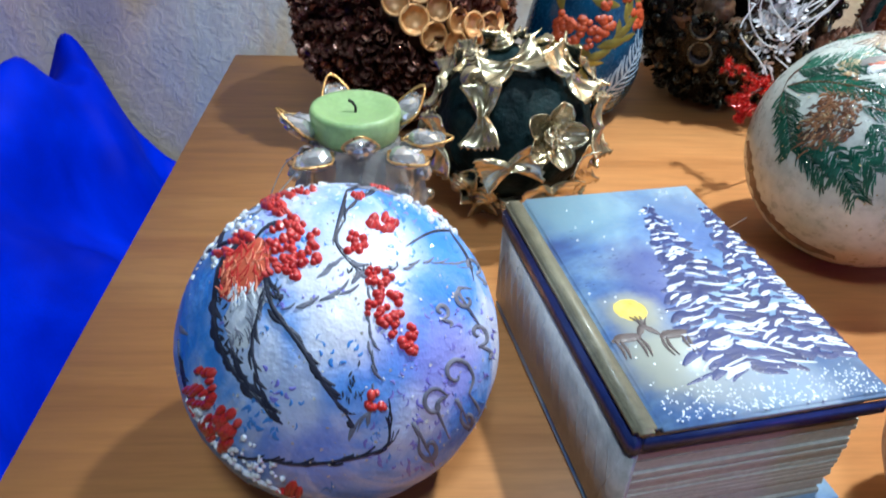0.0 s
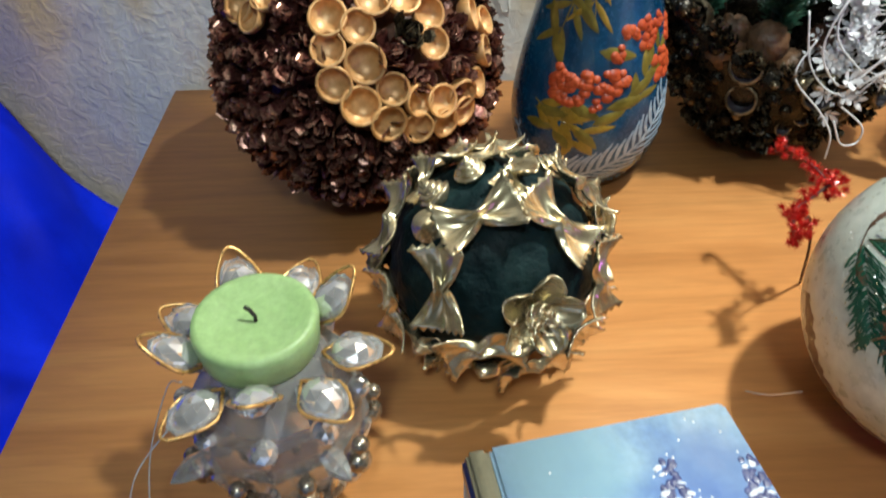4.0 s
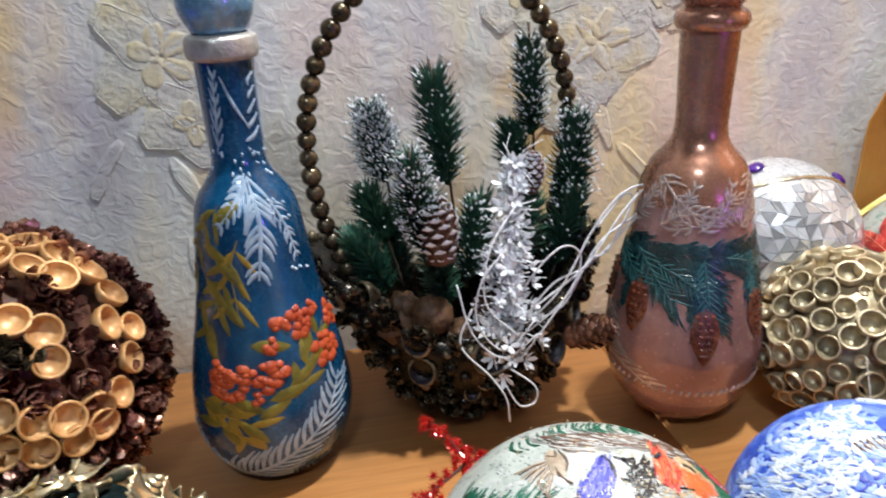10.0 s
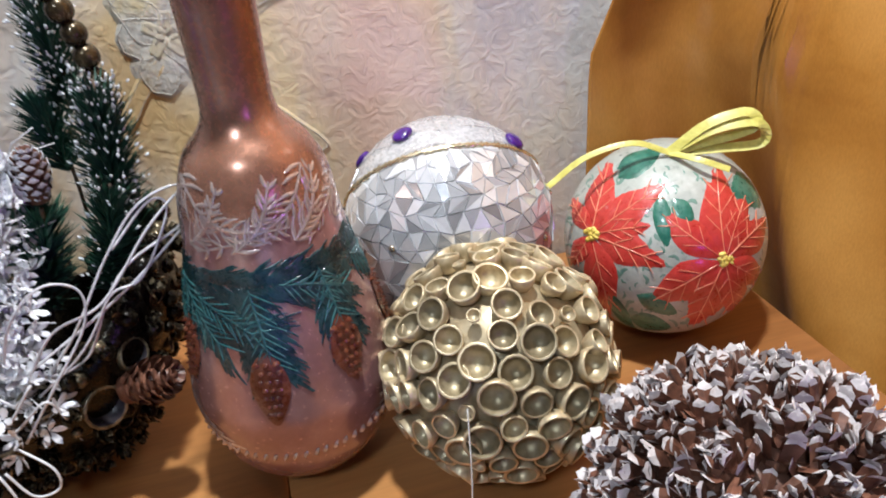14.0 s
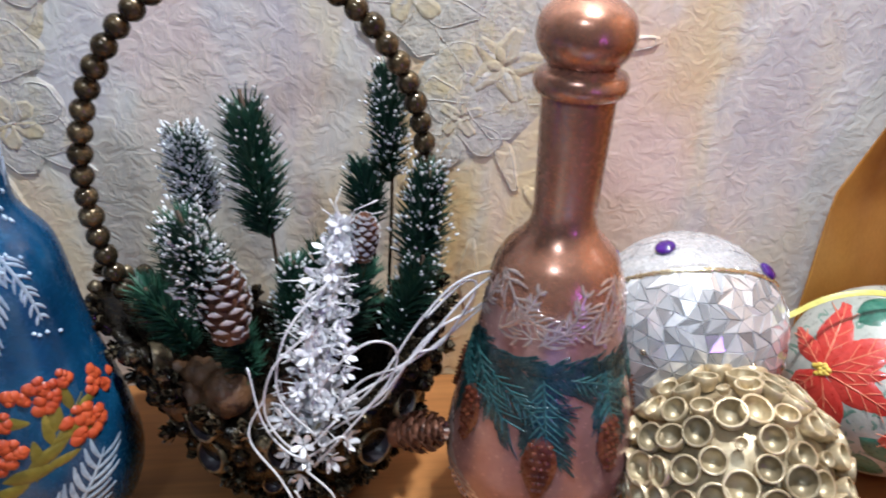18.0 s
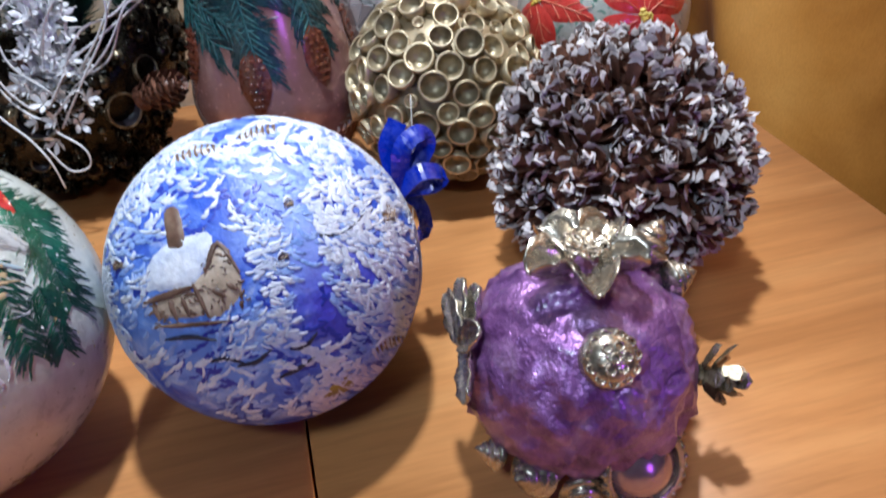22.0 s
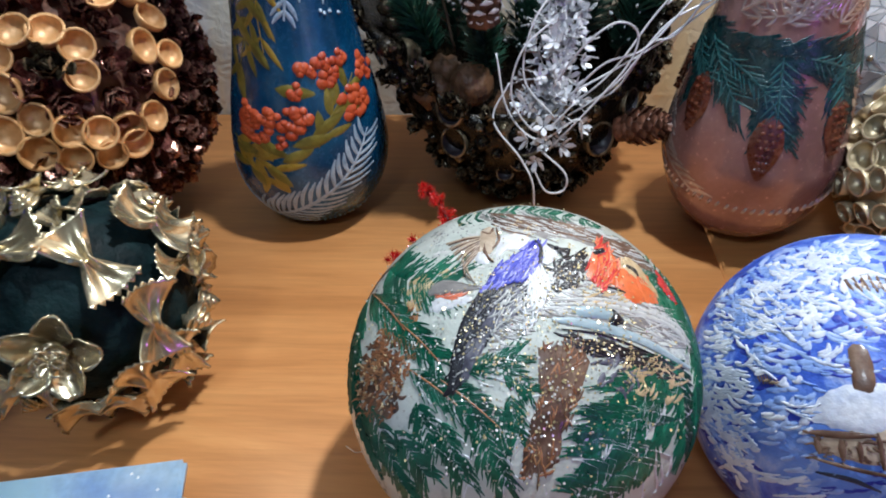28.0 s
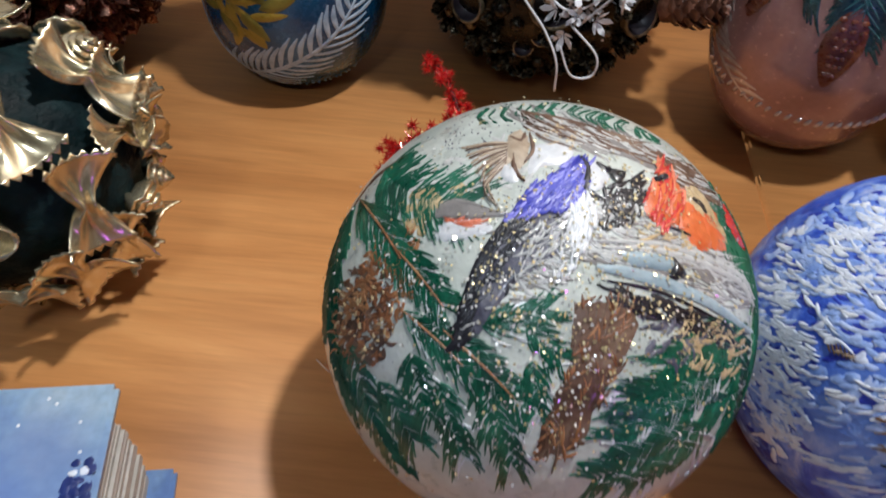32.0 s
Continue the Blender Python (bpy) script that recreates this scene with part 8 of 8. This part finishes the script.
for x, z, s in known:
    y = -0.84 * math.sqrt(max(0.0, 0.074 ** 2 - (x / 1.04) ** 2))
    p = Vector((x, y, z))
    spots.append(p)
    stick("bronze_cup", ring, basket, p + Vector((x, y, 0)).normalized() * 0.004, (x, y, 0.012), 0, s, "worn brass-rimmed cup")
for j in range(9):
    for i in range(30):
        phi = 6.2832 * (i + 0.5 * (j % 2)) / 30 + random.uniform(-0.06, 0.06)
        h = (j + 0.5) / 9 + random.uniform(-0.03, 0.03)
        p = basket_wall(phi, h)
        if p.y > 0.045 or any((p - q).length < 0.013 for q in spots):
            continue
        nrm = Vector((p.x, p.y * 1.3, 0.004 - 0.02 * (1 - h)))
        tilt = (nrm.normalized() + 0.4 * Vector((random.uniform(-1, 1), random.uniform(-1, 1), random.uniform(-1, 1)))).normalized()
        kind = random.choice((small, small, nut, nut2, ring, small, nut))
        stick(kind.name.split(".")[0], kind, basket, p, tilt, random.uniform(0, 6), random.uniform(0.6, 1.0) if kind is not ring else random.uniform(0.5, 0.8))
for k in range(46):
    phi = 6.2832 * k / 46 + random.uniform(-0.04, 0.04)
    p = basket_wall(phi, 1.0)
    tilt = Vector((p.x * 4, p.y * 4, 1)).normalized() + 0.3 * Vector((random.uniform(-1, 1), random.uniform(-1, 1), random.uniform(-1, 1)))
    kind = random.choice((small, nut, small, nut2, small))
    stick(kind.name.split(".")[0], kind, basket, p, tilt, random.uniform(0, 6), random.uniform(0.8, 1.2))
bm_pts = []
for k in range(61):
    t = -0.64 + (math.pi + 1.28) * k / 60
    bm_pts.append(Vector((-0.011 - 0.082 * math.cos(t), -0.004 - 0.016 * math.cos(t), 0.188 + (0.103 if math.sin(t) > 0 else 0.130) * math.sin(t))))
bm = bmesh.new()
add_tube(bm, bm_pts, 0.0016, 6)
part("handle_wire", bm, M["bronze"], basket)
hb = link_mesh("handle_bead", rough_ball(0.0060, 0.0002, 5, 18), M["bead"])
length, last = 0.0, None
for k in range(1, len(bm_pts)):
    seg = (bm_pts[k] - bm_pts[k - 1]).length
    while length <= seg:
        stick("handle_bead", hb, basket, bm_pts[k - 1].lerp(bm_pts[k], length / seg), (bm_pts[k] - bm_pts[k - 1]), random.uniform(0, 6), random.uniform(0.94, 1.05))
        length += 0.0108
    length -= seg

# ---- what the basket holds ----


def sprig(name, base, tip, width, snowy, n, label, bush=0.056):
    """A spruce sprig: a stem with needles all round it."""
    ob = thing(name, base, label, "sprig", "spruce sprigs in the basket")
    axis = Vector(tip) - Vector(base)
    bm = bmesh.new()
    add_tube(bm, curve_pts([(0, 0, 0), axis * 0.5 + Vector((0.002, 0.001, 0)), axis], 4), 0.0010, 5)
    part("stem", bm, M["twig"], ob)
    bare = max(0.06, 1 - bush / axis.length)
    side, fwd = axis.orthogonal().normalized(), axis.normalized()
    for kind, count in ((0, int(n * 1.15)), (1, int(n * snowy * 2.4))):
        bm = bmesh.new()
        for _ in range(count):
            t = bare + (1 - bare) * random.random() ** 0.9
            q = (t - bare) / (1 - bare)
            p = axis * t * 0.87
            out = (Matrix.Rotation(random.uniform(0, 6.2832), 3, axis) @ side) + fwd * random.uniform(0.45, 0.95) * (1 + 1.6 * q * q)
            l = width * 1.4 * (0.62 + 0.9 * q - 0.75 * q * q) * random.uniform(0.8, 1.15)
            e = p + out.normalized() * l
            if kind == 0:
                s = out.cross(axis).normalized() * 0.0007
                u = out.normalized().cross(s.normalized()) * 0.0007
                a = [bm.verts.new(p + w) for w in (s, u, -s)]
                m = [bm.verts.new(p.lerp(e, 0.6) + w * 0.9 + Vector((0, 0, 0.0006))) for w in (s, u, -s)]
                b = bm.verts.new(e)
                for i in range(3):
                    bm.faces.new((a[i], a[(i + 1) % 3], m[(i + 1) % 3], m[i]))
                    bm.faces.new((m[i], m[(i + 1) % 3], b))
            else:
                w = p.lerp(e, random.uniform(0.55, 1.0))
                r = random.uniform(0.0004, 0.0010)
                bmesh.ops.create_icosphere(bm, subdivisions=1, radius=r, matrix=Matrix.Translation(w) @ frame_at(out) @ Matrix.Diagonal((0.9, 0.9, 1.7, 1)))
        if count:
            tagged(part("needle_mass" if kind == 0 else "frost", bm, M["needle"] if kind == 0 else M["snow"], ob, "", False), kind="stuff")
    return ob


for base, tip, w, snow, n, bush in (((0.306, 0.712, 0.845), (0.2905, 0.727, 0.960), 0.017, 1.3, 380, 0.046), ((0.343, 0.702, 0.85), (0.3285, 0.705, 0.984), 0.019, 0.12, 560, 0.070), ((0.398, 0.730, 0.86), (0.397, 0.742, 0.998), 0.015, 0.35, 460, 0.062),
                              ((0.412, 0.700, 0.855), (0.420, 0.7065, 0.948), 0.018, 0.30, 460, 0.062), ((0.390, 0.730, 0.87), (0.3836, 0.738, 0.936), 0.016, 0.05, 320, 0.034), ((0.305, 0.700, 0.84), (0.284, 0.708, 0.908), 0.017, 0.05, 340, 0.036), ((0.322, 0.668, 0.842), (0.3105, 0.652, 0.944), 0.017, 0.55, 440, 0.060),
                              ((0.295, 0.690, 0.84), (0.276, 0.684, 0.885), 0.016, 0.0, 300, 0.056), ((0.330, 0.672, 0.835), (0.322, 0.662, 0.885), 0.016, 0.0, 300, 0.056), ((0.372, 0.690, 0.84), (0.388, 0.686, 0.900), 0.017, 0.0, 340, 0.056), ((0.400, 0.690, 0.84), (0.418, 0.690, 0.905), 0.015, 0.1, 300, 0.056), ((0.345, 0.690, 0.84), (0.352, 0.690, 0.90), 0.014, 0.3, 260, 0.056), ((0.290, 0.700, 0.83), (0.272, 0.698, 0.880), 0.016, 0.0, 260, 0.056), ((0.305, 0.715, 0.83), (0.300, 0.720, 0.890), 0.017, 0.0, 260, 0.056), ((0.36, 0.72, 0.83), (0.36, 0.722, 0.892), 0.017, 0.0, 260, 0.056), ((0.405, 0.712, 0.83), (0.420, 0.712, 0.888), 0.016, 0.0, 260, 0.056)):
    sprig("spruce_sprig", base, tip, w, snow, n, "artificial green spruce sprig dusted with frost" if snow >= 0.2 else "artificial dark green spruce sprig", bush)


def pine_cone(loc, axis, length, width, tipped, label):
    ob = thing("pine_cone", loc, label, "pine cone", "loose cones in the basket")
    m = frame_at(axis)
    bm = bmesh.new()
    add_lathe(bm, [(0.0001, 0), (width * 0.32, length * 0.1), (width * 0.34, length * 0.5), (width * 0.1, length * 0.98), (0.0001, length)], 10, m)
    part("core", bm, M["cone_wood"], ob)
    bm = bmesh.new()
    rows = 9
    for j in range(rows):
        t = (j + 0.5) / rows
        r = width * 0.5 * math.sin(math.pi * (0.16 + 0.78 * t)) ** 0.8
        for k in range(8):
            a = 6.2832 * k / 8 + j * 0.39
            add_scale(bm, m @ Matrix.Translation((0, 0, length * t)) @ Matrix.Rotation(a, 4, "Z") @ Matrix.Translation((r * 0.45, 0, 0)) @ Matrix.Rotation(-0.55, 4, "Y"), r * 0.75, width * 0.26, 0.3)
    part("scale_layer", link_mesh("scale_layer", bm, [M["cone_wood"], M["snow"] if tipped else M["cone_wood"]], False), None, ob)
    return ob


pine_cone((0.327, 0.655, 0.872), (-0.1, 0.05, 1), 0.042, 0.028, True, "brown pine cone with frosted scales among the sprigs")
pine_cone((0.402, 0.662, 0.812), (0.9, -0.3, 0.35), 0.032, 0.024, False, "plain brown pine cone on the basket rim")
pine_cone((0.386, 0.690, 0.900), (0.1, 0.0, 1), 0.026, 0.018, True, "small pine cone with frosted tips")
pine_cone((0.366, 0.676, 0.832), (-0.5, -0.6, 0.3), 0.028, 0.022, False, "plain brown pine cone inside the basket")
wal = thing("walnut", (0.320, 0.660, 0.838), "round brown walnut on the basket rim", "walnut")
bm = rough_ball(0.0125, 0.0016, 6, 40)
for v in bm.verts:
    if abs(v.co.x) < 0.0012:
        v.co *= 1.05
part("shell", bm, M["walnut"], wal)
for x, y, z, r in ((0.298, 0.664, 0.832, 0.012), (0.303, 0.672, 0.840, 0.010), (0.340, 0.664, 0.822, 0.010), (0.287, 0.676, 0.838, 0.009)):
    t = thing("bark_chunk", (x, y, z), "rough brown bark chunk in the basket", "bark", "bark chunks")
    part("chunk", rough_ball(r, 0.005, 2.5, 18, 0.8, x * 90), M["walnut"], t)

spray = thing("white_spray", (0.364, 0.650, 0.812), "white spray of small blossoms with looping pearly cords", "artificial flowers")
blossom = bmesh.new()
for k in range(5):
    m = Matrix.Rotation(k * 1.2566, 4, "Z") @ Matrix.Rotation(-0.35, 4, "Y")
    pts = [m @ Vector(p) for p in ((0.0003, 0, 0), (0.0030, 0.0015, 0.0008), (0.0062, 0.0019, 0.0022), (0.0084, 0, 0.0030), (0.0062, -0.0016, 0.0014), (0.0030, -0.0015, 0.0004))]
    top, low = [blossom.verts.new(p) for p in pts], [blossom.verts.new(p - Vector((0, 0, 0.0004))) for p in pts]
    blossom.faces.new(top)
    blossom.faces.new(low[::-1])
    for i in range(6):
        blossom.faces.new((top[i], low[i], low[(i + 1) % 6], top[(i + 1) % 6]))
WHITE_BLOOM = paint("white_translucent_bloom", [(0.74, 0.75, 0.80), (0.88, 0.88, 0.92)], 120, 0.3, 0, 0.1, coat=0.3, grit=0.2)
WHITE_BLOOM.node_tree.nodes["Principled BSDF"].inputs["Transmission Weight"].default_value = 0.25
blossom = link_mesh("blossom", blossom, WHITE_BLOOM, False)
stem_pts = curve_pts([(0, 0, 0), (0.000, 0.006, 0.03), (0.006, 0.022, 0.07), (0.014, 0.046, 0.112)], 8)
bm = bmesh.new()
add_tube(bm, stem_pts, 0.0011, 5)
part("stem", bm, M["white_cord"], spray)
for k in range(210):
    t = random.random() ** 0.85
    p = stem_pts[int(t * (len(stem_pts) - 1))]
    r = 0.020 * (1.12 - t) ** 0.8 + 0.003
    d = Vector((random.gauss(0, 1), random.gauss(-0.5, 0.8), random.gauss(0.2, 0.8))).normalized()
    stick("blossom", blossom, spray, p + d * r * random.uniform(0.2, 1.0), d + Vector((random.gauss(0, 0.6), -0.3, 0.5)), random.uniform(0, 6), random.uniform(0.5, 1.0))
bm = bmesh.new()
for k in range(110):
    p = stem_pts[int(random.random() * (len(stem_pts) - 1))]
    d = Vector((random.gauss(0, 1), random.gauss(-0.4, 0.8), random.gauss(0.9, 0.7))).normalized()
    l = random.uniform(0.010, 0.026)
    add_tube(bm, [p, p + d * l * 0.5 + Vector((0, 0, 0.001)), p + d * l + Vector((random.gauss(0, 0.003), 0, -0.002))], 0.00034, 4)
tagged(part("filament_mass", bm, WHITE_BLOOM, spray, "fine white filaments"), kind="stuff")
for ctrl in ([(0, 0, 0.01), (0.030, -0.002, 0.040), (0.052, 0.008, 0.072), (0.070, 0.014, 0.092), (0.088, 0.020, 0.096), (0.091, 0.022, 0.084), (0.076, 0.016, 0.070), (0.050, 0.006, 0.052), (0.010, -0.006, 0.030)],
             [(0.005, -0.004, 0.02), (0.026, -0.006, 0.048), (0.048, 0.0, 0.056), (0.072, 0.012, 0.082), (0.089, 0.020, 0.094), (0.084, 0.020, 0.078), (0.058, 0.008, 0.066), (0.035, -0.002, 0.036), (0.008, -0.006, 0.015)],
             [(0, -0.004, 0.03), (0.014, -0.010, 0.058), (0.030, -0.008, 0.072), (0.042, -0.004, 0.066), (0.040, -0.006, 0.050), (0.022, -0.012, 0.026), (0.002, -0.014, 0.0)],
             [(0.010, 0.0, 0.02), (0.034, 0.0, 0.030), (0.050, 0.004, 0.056), (0.064, 0.010, 0.060), (0.080, 0.018, 0.086), (0.074, 0.016, 0.092), (0.056, 0.008, 0.076)],
             [(-0.022, -0.004, 0.035), (-0.030, -0.010, 0.015), (-0.014, -0.020, -0.002), (-0.006, -0.026, -0.014), (-0.004, -0.027, -0.030)], [(-0.002, -0.016, 0.0), (0.012, -0.022, -0.010), (0.012, -0.024, -0.020), (0.002, -0.026, -0.020), (-0.006, -0.024, -0.006)],
             [(-0.03, 0.0, 0.05), (-0.022, -0.008, 0.020), (-0.004, -0.014, 0.006), (0.016, -0.014, 0.020), (0.020, -0.010, 0.006)], [(0, 0, 0.07), (-0.016, -0.008, 0.055), (-0.020, -0.012, 0.03), (-0.004, -0.016, 0.012), (0.014, -0.014, 0.030)], [(0.010, 0.020, 0.09), (-0.010, 0.0, 0.07), (-0.014, -0.008, 0.04), (0.004, -0.014, 0.02)]):
    bm = bmesh.new()
    add_tube(bm, curve_pts(ctrl, 8), 0.00062, 6)
    part("pearly_cord", bm, M["white_cord"], spray)

# ---- red bead twig ----
twig = thing("red_bead_twig", (0.300, 0.505, T), "branched twig of sparkling red tinsel stars beside the painted ball", "bead twig")
limbs = [curve_pts(c, 6) for c in ([(0.032, 0.042, 0.001), (0.024, 0.034, 0.035), (0.012, 0.024, 0.062), (0.000, 0.007, 0.064), (0.002, 0.020, 0.069)], [(0.002, 0.020, 0.069), (0.014, 0.030, 0.070), (0.024, 0.038, 0.071), (0.034, 0.043, 0.070)], [(0.024, 0.038, 0.071), (0.018, 0.050, 0.074), (0.011, 0.065, 0.074), (0.005, 0.068, 0.073)])]
for br in limbs:
    bm = bmesh.new()
    add_tube(bm, br, 0.0008, 5)
    part("wire", bm, M["black_red"], twig)
line = limbs[0][15:] * 2 + limbs[1] + limbs[2]
bm = bmesh.new()
for d in fib_dirs(22, 0.3):
    m = frame_at(d)
    a = [bm.verts.new(m @ Vector((0.00055 * math.cos(q * 2.094), 0.00055 * math.sin(q * 2.094), 0))) for q in range(3)]
    b = bm.verts.new(d * 0.0042 * random.uniform(0.75, 1.1))
    for q in range(3):
        bm.faces.new((a[q], a[(q + 1) % 3], b))
rb = link_mesh("red_tinsel", bm, M["red_bead"], False)
for k in range(100):
    p = random.choice(line)
    d = Vector((random.gauss(0, 1), random.gauss(0, 1), random.gauss(0, 1))).normalized()
    q = p + d * random.uniform(0.001, 0.0065)
    stick("red_tinsel", rb, twig, (q.x, q.y, max(0.0024, q.z)), d, 0, random.uniform(0.6, 1.0))
# ---- ornament with a silver bow ----
GAUZE = paint("silver_organza", [(0.60, 0.62, 0.66), (0.78, 0.80, 0.83), (0.92, 0.93, 0.95)], 55, 0.24, 0.3, 0.12, 0.0006, 420, stretch=(0.25, 0.25, 14), coat=0.6, grit=0.25)
sil = thing("silver_bow_ornament", (0.334, 0.262, T + 0.044), "brown ball with a large silver organza bow", "ornament")
part("ball", rough_ball(0.044, 0.0008, 9, 64), RUST_P, sil)


def gauze_leaf(height, width, bend):
    def fn(u, v):
        w = width * (0.55 + 0.45 * math.sin(math.pi * min(1, v * 1.1))) * math.sqrt(max(0.0, 1 - v ** 3.5)) + 0.001
        x = (u - 0.5) * 2 * w
        return (x, bend * v * v + 0.35 * w * (1 - 4 * (u - 0.5) ** 2) + 0.0012 * math.sin(u * 14), height * v)
    return sheet(12, 16, fn, 0.0006)


for x, y, z, spin, h, w, b in ((-0.008, 0.032, 0.036, 8, 0.066, 0.022, 0.022), (0.022, 0.016, 0.040, -18, 0.062, 0.018, 0.016), (0.030, 0.012, 0.038, -40, 0.056, 0.017, 0.018), (-0.026, 0.006, 0.036, 60, 0.050, 0.016, 0.02), (0.02, -0.02, 0.036, 200, 0.05, 0.016, 0.02), (-0.015, -0.02, 0.036, 150, 0.05, 0.016, 0.02)):
    ob = part("organza_loop", gauze_leaf(h, w, b), GAUZE, sil, "pointed silver organza loop")
    ob.matrix_local = pose(x, y, z, 0, 0, spin)

# ---- nylon threads ----
for name, pts in (("nylon_thread", [(0.052, 0.392, T + 0.075), (0.034, 0.380, T + 0.052), (0.028, 0.366, T + 0.020), (0.022, 0.350, T + 0.002)]), ("nylon_thread", [(0.050, 0.405, T + 0.078), (0.036, 0.415, T + 0.060), (0.026, 0.400, T + 0.030), (0.030, 0.372, T + 0.0015)]), ("nylon_thread", [(0.283, 0.470, T + 0.002), (0.290, 0.462, T + 0.010), (0.297, 0.452, T + 0.026)])):
    bm = bmesh.new()
    add_tube(bm, curve_pts(pts, 6), 0.00035, 5)
    ob = new(name, link_mesh(name, bm, M["thread"]))
    tagged(ob, "thin clear nylon hanging thread on the table", "thread", "loose nylon threads")
bm = bmesh.new()
add_tube(bm, curve_pts([(0.555, 0.590, T + 0.075), (0.552, 0.575, T + 0.050), (0.548, 0.566, T + 0.020), (0.545, 0.560, T + 0.001)], 6), 0.00035, 5)
tagged(new("nylon_thread", link_mesh("nylon_thread", bm, M["thread"])), "thin clear nylon hanging thread on the table", "thread", "loose nylon threads")
